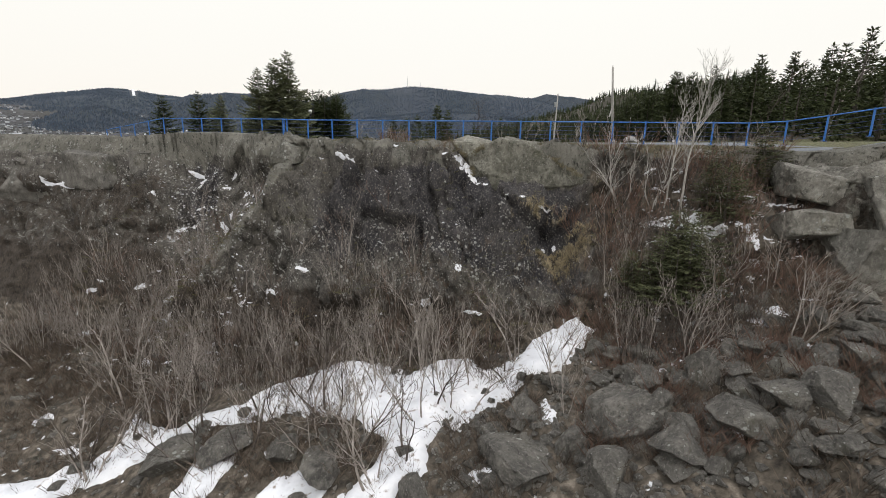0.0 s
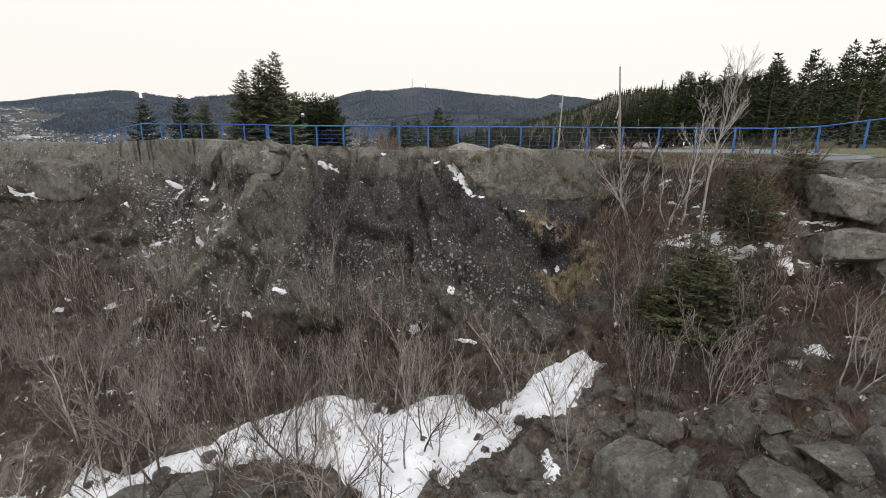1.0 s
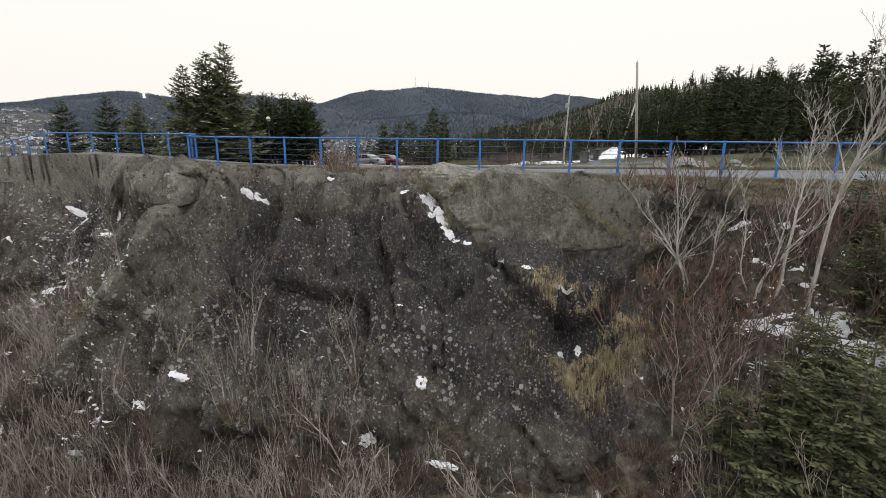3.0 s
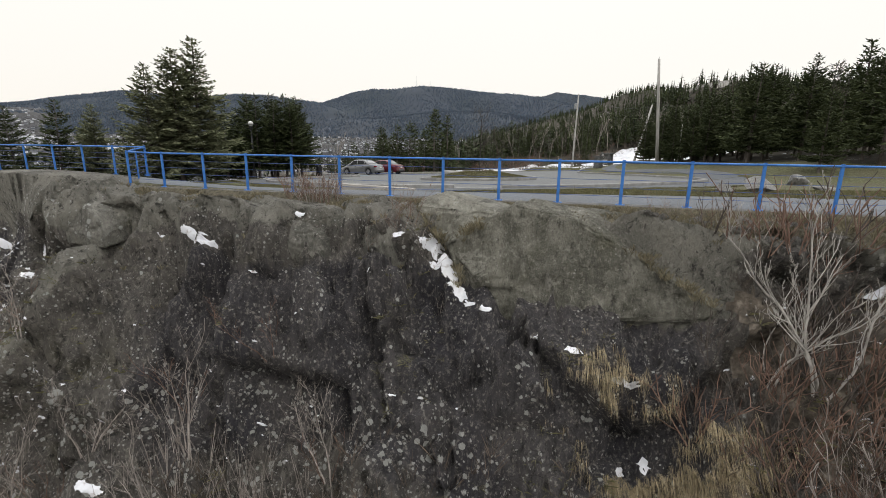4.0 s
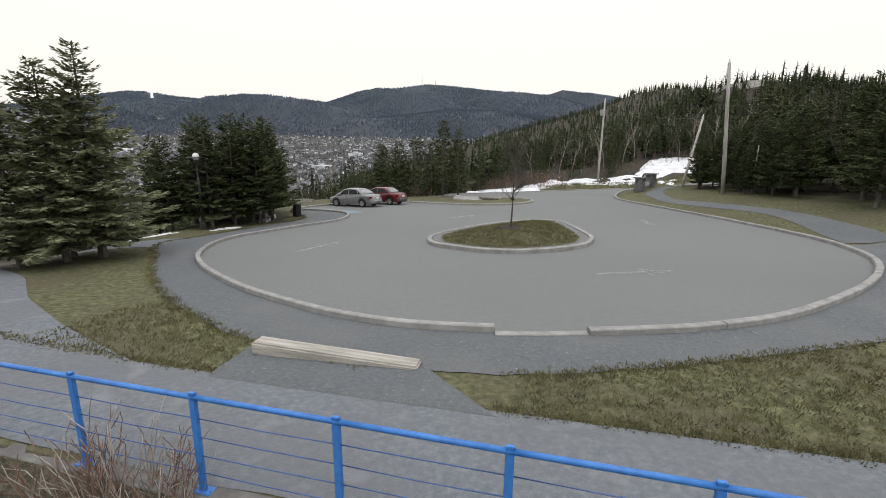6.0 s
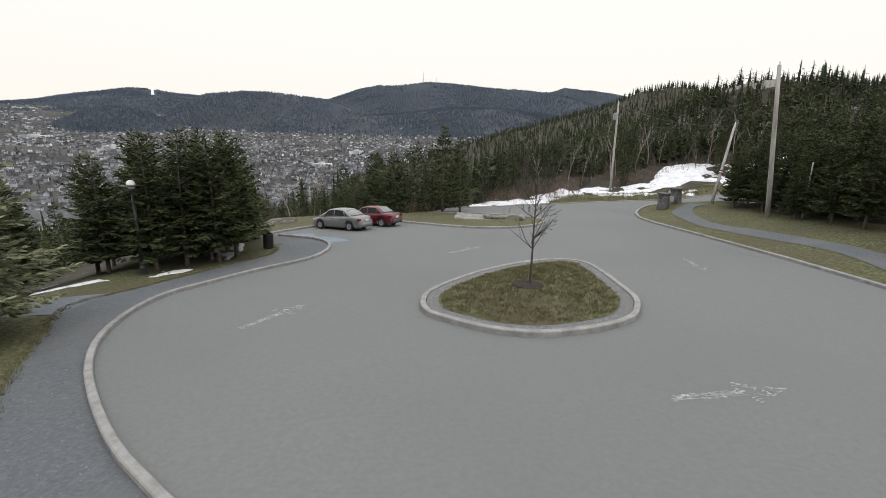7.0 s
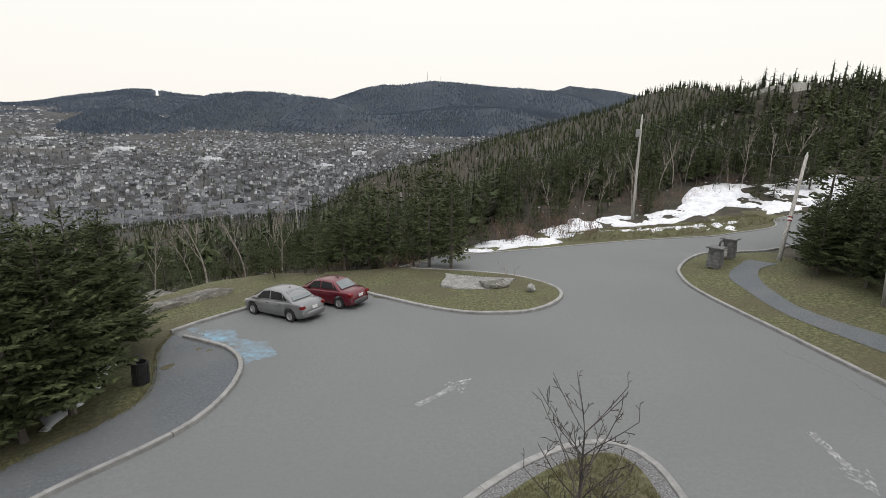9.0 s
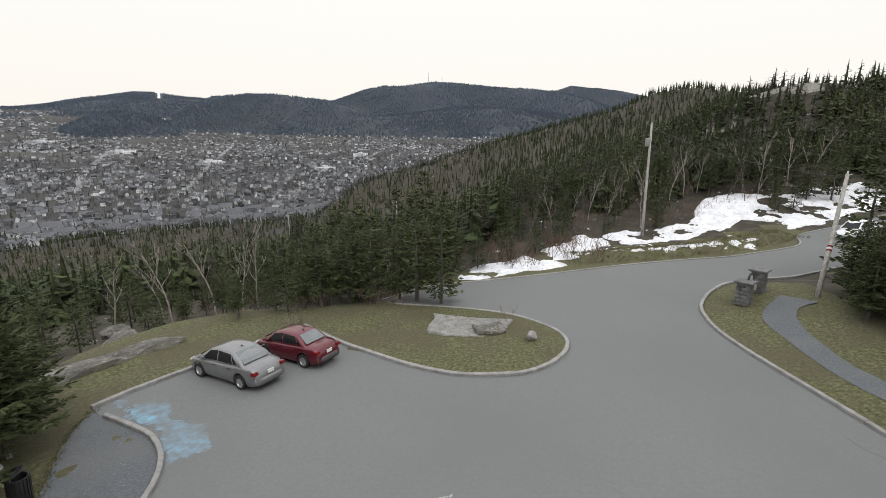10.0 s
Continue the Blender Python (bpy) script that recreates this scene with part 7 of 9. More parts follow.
M["straw"] = material("straw", [(0.085, 0.080, 0.038), (0.145, 0.135, 0.066), (0.21, 0.195, 0.11)], 2, 5, 0.95, island=0.3)
M["tawny"] = material("tawny_straw", [(0.20, 0.160, 0.098), (0.32, 0.262, 0.165), (0.43, 0.36, 0.24)], 2, 5, 0.95, island=0.3)
rg = random.Random(15)
spots = []
for i in range(2000):
    u = rg.uniform(-12, 15)
    n = abs(rg.gauss(0.25, 0.8)) + 0.25
    if u < 3 and float(fbm(u * 0.9, n * 0.9, 0.3, 91, 2)) < 0.02:
        continue
    if n < 3.4:
        spots.append(tuple(fence_floor(u, n)))
for a, b, k in (((0.95, 2.12, -0.62), (1.55, 2.24, -0.28), 26), ((-0.25, 1.45, -0.15), (0.62, 2.14, -0.8), 30), ((0.9, 2.2, -1.2), (1.05, 2.6, -1.75), 16), ((-0.35, 1.2, -0.1), (-0.2, 0.9, -0.05), 14), ((4.6, 2.3, -0.65), (6.2, 2.9, -1.55), 40)):
    for i in range(k):
        f = rg.random()
        spots.append(tuple(fp(*(p + (q - p) * f + rg.gauss(0, 0.05) for p, q in zip(a, b)))))
M["litterstraw"] = material("dull_straw", [(0.11, 0.095, 0.060), (0.19, 0.166, 0.108), (0.30, 0.27, 0.19)], 2, 5, 0.95, island=0.35)
tufts("edge_grass", spots, "dead straw-coloured grass between the railing and the rock", M["litterstraw"], 16, (0.05, 0.15), 3)
spots = []
for i in range(1500):
    u = rg.gauss(5.4, 0.8)
    n = rg.gauss(3.90, 0.22) + 0.1 * (u - 5.5)
    spots.append(tuple(fence_floor(u, n)))
tufts("hanging_grass", spots, "tawny dead grass hanging from the cliff", M["tawny"], 9, (0.16, 0.42), 4, 0.85, 0.5, 0.3)
spots = []
for i in range(3200):
    u = rg.uniform(-22, 13)
    n0, nf = float(np.interp(u, LIP_U, LIP_N)), float(np.interp(u, LIP_U, FOOT_N))
    s = rg.triangular(0.1, 1.5, 1.0)
    if float(fbm(u * 0.5, s * 3, 0.3, 92, 3)) < 0.03:
        continue
    spots.append(tuple(fence_floor(u, n0 + (nf - n0) * s)))
tufts("face_grass", spots, "dull dead grass and weeds on cliff ledges", M["straw"], 9, (0.12, 0.4), 5, 0.35)

spots = []
for i in range(9000):
    u = rg.uniform(-24, 15)
    nf = float(np.interp(u, LIP_U, FOOT_N))
    n = nf + rg.triangular(-2.5, 9.5, 1.5)
    if float(fbm(u * 0.7, n * 0.7, 0.3, 93, 3)) < -0.02 or 4 < u < 7 and 6.3 < n < 9:
        continue
    spots.append(tuple(fence_floor(u, n)))
M["brush"] = material("dead_brush", [(0.055, 0.042, 0.032), (0.12, 0.092, 0.070), (0.21, 0.165, 0.13)], 1.2, 5, 0.95, island=0.4)
tufts("talus_brush", spots, "low tangle of dead brown brush over the talus", M["brush"], 7, (0.15, 0.75), 6)
spots = []
for i in range(1500):
    u, n = rg.uniform(5.5, 15), rg.uniform(2.0, 13.5)
    if float(fbm(u * 0.6, n * 0.6, 0.3, 94, 3)) > 0.03:
        spots.append(tuple(fence_floor(u, n)))
tufts("red_brush", spots, "reddish bare brush on the slope beside the outcrop", M["redtwig"], 8, (0.25, 0.9), 7)
spots = []
for i in range(2600):
    u = rg.uniform(-24, 9)
    nf = float(np.interp(u, LIP_U, FOOT_N))
    n = nf + rg.triangular(-2.6, 3.0, -0.2)
    if -1 < u < 6.5 and n < nf - 0.5 or 3.4 < u < 7.8 or rg.random() < 0.35:
        continue
    if float(fbm(u * 0.5, n * 0.5, 0.3, 95, 3)) > -0.04:
        spots.append(tuple(fence_floor(u, n)))
tufts("pale_thicket", spots, "thicket of thin pale grey stems below the cliff", M["twig"], 4, (0.5, 1.7), 8, 0.0, 1.5, 0.45)
spots = [tuple(fence_floor(rg.choice((rg.uniform(-24, 3.2), rg.uniform(7.8, 12))), rg.uniform(6.0, 9.5))) for i in range(800)]
tufts("dark_thicket", spots, "thicket of thin dark stems below the cliff", M["darktwig"], 4, (0.4, 1.4), 9, 0.0, 1.8, 0.5)


def rubble(name, count, seed, u0, u1, n0, n1, label):
    """Many small angular stones in one mesh."""
    g = np.random.default_rng(seed)
    base = np.array([(1, 0, 0), (-1, 0, 0), (0, 1, 0), (0, -1, 0), (0, 0, 1), (0.5, 0.5, 0.75), (-0.5, 0.4, 0.7), (0.1, -0.6, 0.7)], float)
    tri = np.array([(0, 2, 5), (2, 6, 5), (2, 1, 6), (1, 3, 6), (3, 7, 6), (3, 0, 7), (0, 5, 7), (5, 6, 4), (6, 7, 4), (7, 5, 4)])
    V, F = [], []
    for i in range(count):
        u, n = g.uniform(u0, u1), g.uniform(n0, n1)
        s = 0.05 + 0.16 * g.uniform() ** 2.5
        p = np.array(fence_floor(u, n))
        a = g.uniform(0, 6.28)
        b = base * g.uniform(0.7, 1.3, base.shape) * s * np.array([1.2, 0.9, 0.8])
        b = np.stack([b[:, 0] * np.cos(a) - b[:, 1] * np.sin(a), b[:, 0] * np.sin(a) + b[:, 1] * np.cos(a), b[:, 2]], -1)
        F.append(tri + 8 * i)
        V.append(b + p - np.array([0, 0, 0.1 * s]))
    return tagged(new(name, raw_mesh(name, np.concatenate(V), np.concatenate(F), M["boulder"])), label, "stones", kind="stuff")


rubble("talus_rubble", 2600, 5, 1.5, 15.5, 7.4, 15.5, "loose grey rubble between the boulders")
rubble("talus_rubble", 900, 6, -22, 1.5, 7.6, 15.5, "loose grey rubble below the cliff")

for i, (u, n, k) in enumerate(((-9.6, 11.6, 0.9), (-8.0, 12.0, 1.0), (-6.2, 10.6, 0.9), (-4.6, 10.2, 1.0), (-3.2, 10.8, 1.05), (-2.4, 11.8, 1.0), (-1.4, 12.4, 1.1), (-4.0, 12.4, 0.9), (-5.2, 13.0, 0.9), (0.6, 12.6, 1.0), (-10.8, 12.6, 0.8), (-12.2, 13.4, 0.9), (-7.0, 13.6, 0.9), (3.6, 9.0, 0.8), (1.0, 10.0, 0.9), (5.4, 8.6, 0.7))):
    bare_thing("sapling", GNARL[i % 3], fence_floor(u, n) - Vector((0, 0, 0.05)), k, ra_.uniform(0, 6.3), "dark gnarled bare sapling standing in the snow", "sapling", "saplings in the snow", (ra_.uniform(-0.15, 0.15), ra_.uniform(-0.3, 0.3)))

# ---- things on the plateau ----
def lamp_post(x, y):
    t = tagged(new("street_lamp"), "black cast lamp post with a white globe and flat shade", "street lamp")
    t.location = (x, y, gz(x, y) - 0.05)
    part("base", shape(lathe, [(0.24, 0), (0.24, 0.06), (0.17, 0.1), (0.15, 0.35), (0.11, 0.42), (0.1, 0.6), (0, 0.62)], 12), M["black"], t)
    bm = bmesh.new()
    tube(bm, [(0, 0, 0.5), (0, 0, 2.0), (0, 0, 3.55)], [0.075, 0.065, 0.055], 12)
    part("pole", bm, M["black"], t, smooth=True)
    part("collar", shape(lathe, [(0.055, 3.45), (0.10, 3.5), (0.13, 3.62), (0.12, 3.7), (0, 3.72)], 14), M["black"], t)
    part("globe", shape(lathe, [(0.09, 3.70), (0.15, 3.76), (0.18, 3.86), (0.16, 3.97), (0.09, 4.05), (0, 4.07)], 18), M["globe"], t, "white globe", True)
    part("shade", shape(lathe, [(0.16, 3.86), (0.42, 3.82), (0.43, 3.83), (0.43, 3.84), (0.16, 3.88)], 24), M["black"], t, "flat black shade ring")
    return t


lamp_post(-12.4, 21.77)


def litter_bin(x, y):
    t = tagged(new("litter_bin"), "black slatted litter bin with its round lid tilted open", "litter bin")
    t.matrix_basis = pose(x, y, gz(x, y), 0, 3, 20)
    part("drum", shape(lathe, [(0.0, 0.02), (0.25, 0.02), (0.25, 0.84), (0.22, 0.84), (0.22, 0.1)], 20), M["black"], t)
    for k in range(20):
        bm = bmesh.new()
        box(bm, (0.252, -0.028, 0.03), (0.272, 0.028, 0.83), 0.005, Matrix.Rotation(2 * math.pi * k / 20, 4, 'Z'))
        part("slat", bm, M["black"], t)
    bm = shape(lathe, [(0.17, 0), (0.29, 0), (0.29, 0.05), (0.17, 0.06)], 20, pose(-0.12, 0, 0.92, 0, -24, 0))
    part("lid", bm, M["black"], t)
    bm = bmesh.new()
    for s in (-1, 1):
        tube(bm, [(-0.05, 0.2 * s, 0.82), (-0.1, 0.2 * s, 0.95)], 0.012, 6)
    part("hinge", bm, M["steel"], t)
    return t


litter_bin(-9.0, 27.6)

M["palestone"] = rock_material("pale_stone", (0.26, 0.256, 0.245), (0.38, 0.372, 0.355), (0.52, 0.51, 0.485), False, 0.3)
M["stone"] = material("grey_masonry", [(0.07, 0.07, 0.072), (0.12, 0.12, 0.12), (0.18, 0.178, 0.17)], 5, 8, 0.9, 0.6, 12, obj_random=0.2)
M["board"] = material("white_board", [(0.35, 0.35, 0.35), (0.5, 0.5, 0.48)], 4, 5, 0.6)
M["timber"] = material("grey_timber", [(0.2, 0.19, 0.17), (0.32, 0.30, 0.27), (0.42, 0.40, 0.36)], 3, 8, 0.85, 0.4, 18, stretch=(0.3, 3, 3))


def park_sign():
    t = tagged(new("park_sign"), "entrance sign between two grey stone pillars with a round emblem", "sign")
    x0, y0 = 20.7, 41.9
    t.matrix_basis = pose(x0, y0, gz(x0, y0) - 0.04, 0, 0, 38)
    rnd = random.Random(4)
    for cx0 in (0, 2.25):
        pil = new("pillar")
        pil.parent = t
        pil.location = (cx0, 0, gz(x0 + cx0 * 0.79, y0 + cx0 * 0.62) - gz(x0, y0))
        z = 0
        for row in range(6):
            for k in range(2):
                for j in range(2):
                    bm = bmesh.new()
                    s = 0.42 - 0.012 * row
                    a = 0.08 * (1 if row % 2 else -1)
                    box(bm, (-s + k * (s + a) + 0.01, -s + j * (s - a) + 0.01, z + 0.01), (-s + (s + a) if k == 0 else s, -s + (s - a) if j == 0 else s, z + 0.22), 0.02)
                    part("stone", bm, M["stone"], pil)
            z += 0.22
        bm = bmesh.new()
        box(bm, (-0.5, -0.5, z), (0.5, 0.5, z + 0.1), 0.02)
        part("cap", bm, M["stone"], pil)
    bm = bmesh.new()
    box(bm, (0.35, -0.06, 0.45), (1.95, 0.06, 1.0), 0.015)
    part("beam", bm, M["timber"], t)
    bm = bmesh.new()
    box(bm, (0.55, -0.075, 0.55), (1.75, -0.062, 0.9), 0.004)
    part("board", bm, M["board"], t)
    rot = pose(0.75, 0, 1.38, 90, 0, 0)
    part("emblem_ring", shape(lathe, [(0.30, -0.05), (0.40, -0.05), (0.40, 0.05), (0.30, 0.05), (0.30, -0.05)], 24, rot), M["black"], t)
    part("emblem_disc", shape(lathe, [(0, -0.03), (0.30, -0.03), (0.30, 0.03), (0, 0.03)], 24, rot), M["board"], t)
    return t


park_sign()


def utility_pole(name_label, foot, head, r=0.15, arm=True, box_on=False, tape=False):
    t = tagged(new("utility_pole"), name_label, "utility pole")
    f, h = Vector(foot), Vector(head)
    t.location = f
    d = h - f
    bm = bmesh.new()
    tube(bm, [Vector((0, 0, 0)) - d * 0.03, d * 0.3, d * 0.7, d], [r, r * 0.92, r * 0.8, r * 0.68], 12)
    part("shaft", bm, M["pole"], t, smooth=True)
    top = d * 0.965
    if box_on:
        bm = shape(lathe, [(0, -0.45), (0.2, -0.45), (0.22, -0.3), (0.22, 0.35), (0.18, 0.42), (0, 0.44)], 12, Matrix.Translation(d * 0.84 + Vector((-0.38, -0.1, 0))))
        part("transformer", bm, M["steel"], t)
        bm = bmesh.new()
        box(bm, (-0.3, -0.06, -0.05), (0.0, 0.02, 0.05), 0.01, Matrix.Translation(d * 0.84))
        part("bracket", bm, M["steel"], t)
    if arm:
        bm = shape(lathe, [(0.05, 0), (0.06, 0.08), (0.03, 0.12), (0.05, 0.2), (0, 0.22)], 8, Matrix.Translation(d))
        part("insulator", bm, M["globe"], t)
    if tape:
        for k in range(3):
            bm = bmesh.new()
            c = d * (0.36 + 0.016 * k)
            tube(bm, [c, c + d.normalized() * 0.09], [r * 0.99, r * 0.99], 12)
            part("marker_band", bm, (M["tail"], M["plate"], M["tail"])[k], t)
    return t


p1 = (22.6, 31.9)
utility_pole("tall weathered utility pole at the wood edge", (*p1, gz(*p1)), (21.7, 31.9, 9.15), 0.16)
pl = (24.7, 41.4)
utility_pole("leaning weathered utility pole with red and white bands", (*pl, gz(*pl)), (27.6, 44.2, 6.0), 0.14, True, False, True)
p2 = (25.6, 66.0)
utility_pole("weathered utility pole with a transformer above the snow bank", (*p2, gz(*p2) - 0.2), (26.8, 68.8, 9.6), 0.16, True, True)
p3 = (-27.0, 113)
utility_pole("distant utility pole down the slope", (*p3, gz(*p3)), (-27.3, 113.2, -7.0), 0.14)
p4 = (-4.0, 104)
utility_pole("distant utility pole in the wood", (*p4, gz(*p4)), (-4.0, 104, gz(*p4) + 10), 0.14)
bm = bmesh.new()
tube(bm, [(23.9, 30.6, gz(23.9, 30.6)), (23.95, 30.6, 3.3)], [0.05, 0.035], 8)
tagged(link_bm("bare_stake", bm, M["pole"], smooth=True), "thin grey dead trunk beside the pole", "dead tree")


def cable(a, b, sag, r=0.035):
    a, b = Vector(a), Vector(b)
    bm = bmesh.new()
    tube(bm, [a.lerp(b, i / 14) - Vector((0, 0, sag * 4 * (i / 14) * (1 - i / 14))) for i in range(15)], r, 5)
    return tagged(link_bm("power_line", bm, M["black"], smooth=True), "thin black overhead power line", "cable", "power lines")


cable((27.6, 44.2, 5.9), (46, 66, 4.0), 1.0, 0.02)
cable((26.8, 68.8, 9.4), (27.6, 44.2, 5.8), 0.8, 0.02)
cable((26.8, 68.8, 9.3), (-4.0, 104, gz(*p4) + 9.7), 1.5)
cable((-27.3, 113.2, -7.2), (-4.0, 104, gz(*p4) + 9.6), 1.2, 0.06)
cable((-27.3, 113.2, -7.2), (-75, 90, -16), 1.6, 0.06)
cable((-27.3, 113.2, -8.0), (-75, 90, -17), 1.6, 0.06)

# young bare tree in its ring of earth on the island
M["soil"] = material("dark_soil", [(0.012, 0.010, 0.007), (0.02, 0.016, 0.012), (0.032, 0.026, 0.019)], 6, 8, 0.95, 0.8, 20)
tx, ty = 3.25, 17.35
tz = gz(tx, ty) + mound(tx, ty) + 0.01
M["sapbark"] = material("young_bark", [(0.028, 0.024, 0.022), (0.050, 0.043, 0.039), (0.085, 0.075, 0.068)], 4, 7, 0.95, 0.3, 30, island=0.2)
island_tree = bare_tree(123, 4.7, 1, 0.02, 3, M["sapbark"], 0.34, 0.82, 0.0125, 1.6, (4, 4, 5), 16, 0.0, 0.0055, (0, 1, 1, 2), 0.8, 0.02)
bare_thing("young_tree", island_tree, Vector((tx, ty, tz)), 1.0, 0.5, "young bare tree planted on the grass island", "tree", "")
tagged(link_bm("earth_ring", shape(lathe, [(0.0, 0.03), (0.25, 0.05), (0.5, 0.03), (0.6, -0.06)], 20, Matrix.Translation((tx, ty, tz))), M["soil"]), "ring of dark earth round the young tree", "soil", kind="stuff")
bare_thing("shrub", SHRUB[1], Vector((0.75, 17.0, gz(0.75, 17) + 0.12)), 0.22, 1.0, "small clipped shrub on the island", "shrub", "")
bare_thing("shrub", SHRUB[0], Vector((6.7, 40.9, gz(6.7, 40.9) + 0.08)), 0.75, 1.0, "bare shrub on the grass spit", "shrub", "")
bare_thing("shrub", WHIP[1], Vector((-5.6, 41.6, gz(-5.6, 41.6) + 0.05)), 0.9, 1.0, "pale dead weeds behind the parked cars", "shrub", "")

# flat slab, white stone and timber edging on the spit
def slab(name, x, y, size, rot, mat, label, category, lift=0.0, rough=1.0):
    bm = bmesh.new()
    box(bm, (-size[0] / 2, -size[1] / 2, -0.1), (size[0] / 2, size[1] / 2, size[2]), 0.03)
    bmesh.ops.subdivide_edges(bm, edges=bm.edges[:], cuts=2, use_grid_fill=True)
    for v in bm.verts:
        k = fbm(np.array(v.co.x * 1.5), v.co.y * 1.5, v.co.z * 1.5, 7, 3)
        v.co += Vector((1.1 * float(k), 0.9 * float(k), 0.10 * float(k))) * rough
    ob = tagged(link_bm(name, bm, mat), label, category)
    ob.matrix_basis = pose(x, y, gz(x, y) + lift, 0, 2, rot)
    return ob


slab("stone_slab", 4.4, 40.3, (4.4, 2.7, 0.13), -12, M["palestone"], "flat pale rock slab lying on the grass spit", "rock", 0.08)
slab("stone_slab", 5.4, 39.6, (1.7, 1.0, 0.08), 16, M["paleledge"], "thin grey rock slab lying on a larger one", "rock", 0.26)
ob = tagged(new("white_stone", BOULDERS[2]), "small whitish boulder on the grass spit", "boulder")
ob.matrix_basis = Matrix.LocRotScale((7.35, 38.25, gz(7.35, 38.25) + 0.28), Euler((0.2, 0, 1)), (0.36, 0.28, 0.34))
ob.data = BOULDERS[2].copy()
ob.data.materials[0] = M["kerb"]
slab("bench_slab", -2.25, 4.33, (3.1, 0.34, 0.14), -15.4, M["timber"], "long pale timber beam lying beside the path", "beam", 0.02, 0.06)

# worn road paint
M["wornwhite"] = material("worn_white_paint", [(0.16, 0.16, 0.16), (0.24, 0.24, 0.24), (0.46, 0.46, 0.45)], 5, 9, 0.85)
M["wornblue"] = material("worn_blue_paint", [(0.135, 0.137, 0.14), (0.15, 0.22, 0.27), (0.17, 0.34, 0.44)], 2.2, 9, 0.85, big=(0.5, (0.14, 0.142, 0.145), 0.6))


def worn_arrow(x, y, heading, seed, size=1.0):
    """A directional arrow worn down to flakes of paint."""
    rnd = random.Random(seed)
    d = Vector((math.cos(heading), math.sin(heading)))
    s = Vector((-d.y, d.x))
    bm = bmesh.new()
    for i in range(420):
        a = rnd.uniform(-1.3, 1.3)
        w = 0.12 if a < 0.3 else 0.5 * (1.3 - a)
        b = rnd.uniform(-w, w)
        if rnd.random() < 0.35 and abs(a) > 0.4:
            continue
        c = Vector((x, y)) + d * a * size + s * b * size
        r = rnd.uniform(0.006, 0.036)
        vs = []
        for k in range(6):
            an = 6.283 * k / 6
            q = c + d * math.cos(an) * r * rnd.uniform(1.0, 2.2) + s * math.sin(an) * r * rnd.uniform(0.5, 1)
            vs.append(bm.verts.new((q.x, q.y, gz(q.x, q.y) + 0.005 + 0.00001 * i)))
        bm.faces.new(vs)
    return tagged(link_bm("road_arrow", bm, M["wornwhite"]), "worn white arrow painted on the asphalt", "road marking", "road arrows", kind="structure")


worn_arrow(-5.0, 15.9, 1.05, 1)
worn_arrow(5.9, 10.4, 0.12, 2)
worn_arrow(1.9, 26.5, 0.75, 3)
worn_arrow(12.1, 22.3, -1.75, 4)


def worn_paint(name, outline, mat, label, seed, cell=0.07):
    """Paint worn away in patches: only what is left of it is laid down."""
    p = np.array(outline, float)
    xs, ys = (np.arange(p[:, i].min(), p[:, i].max(), cell) for i in (0, 1))
    X, Y = np.meshgrid(xs, ys, indexing="ij")
    q = np.stack([X.ravel(), Y.ravel()], -1)
    keep = inside_distance(q, p) + 1.5 * fbm(q[:, 0] * 1.1, q[:, 1] * 1.1, 0.2, seed, 4) + 0.5 * fbm(q[:, 0] * 6, q[:, 1] * 6, 0.2, seed + 5, 3) > 0.06
    q = q[keep]
    c = np.stack([q + np.array(o) * cell for o in ((0, 0), (1, 0), (1, 1), (0, 1))], 1)
    z = land(c[..., 0], c[..., 1]) + 0.006
    v = np.concatenate([c, z[..., None]], -1).reshape(-1, 3)
    return tagged(new(name, raw_mesh(name, v, np.arange(len(v)).reshape(-1, 4), mat)), label, "road marking", kind="structure")


worn_paint("blue_bay", [(-10.1, 33.1), (-9.6, 32.45), (-8.2, 31.55), (-7.0, 30.75), (-6.25, 29.9), (-5.9, 28.95), (-4.9, 30.0), (-5.9, 31.3), (-7.4, 32.1), (-8.6, 33.3)], M["wornblue"], "worn pale blue paint of a reserved bay", 31)
# cracks and patches in the asphalt
M["crack"] = material("tar_crack", [(0.03, 0.03, 0.03), (0.05, 0.05, 0.05)], 5, 5, 0.8)


def crack(points, seed):
    rnd = random.Random(seed)
    line = curve(points, step=0.25)
    bm = bmesh.new()
    prev = None
    for i, (x, y) in enumerate(line):
        x, y = x + rnd.gauss(0, 0.03), y + rnd.gauss(0, 0.03)
        w = rnd.uniform(0.003, 0.010)
        z = gz(x, y) + 0.004
        cur = (bm.verts.new((x - w, y - w, z)), bm.verts.new((x + w, y + w, z)))
        if prev:
            bm.faces.new((prev[0], prev[1], cur[1], cur[0]))
        prev = cur
    tagged(link_bm("crack", bm, M["crack"]), "thin dark crack in the asphalt", "crack", "asphalt cracks", kind="structure")


crack([(15.8, 29.5), (16.2, 27), (16.0, 24.5), (16.3, 22)], 2)
crack([(-1.3, 15.2), (-0.9, 15.4), (-0.5, 15.5)], 3)

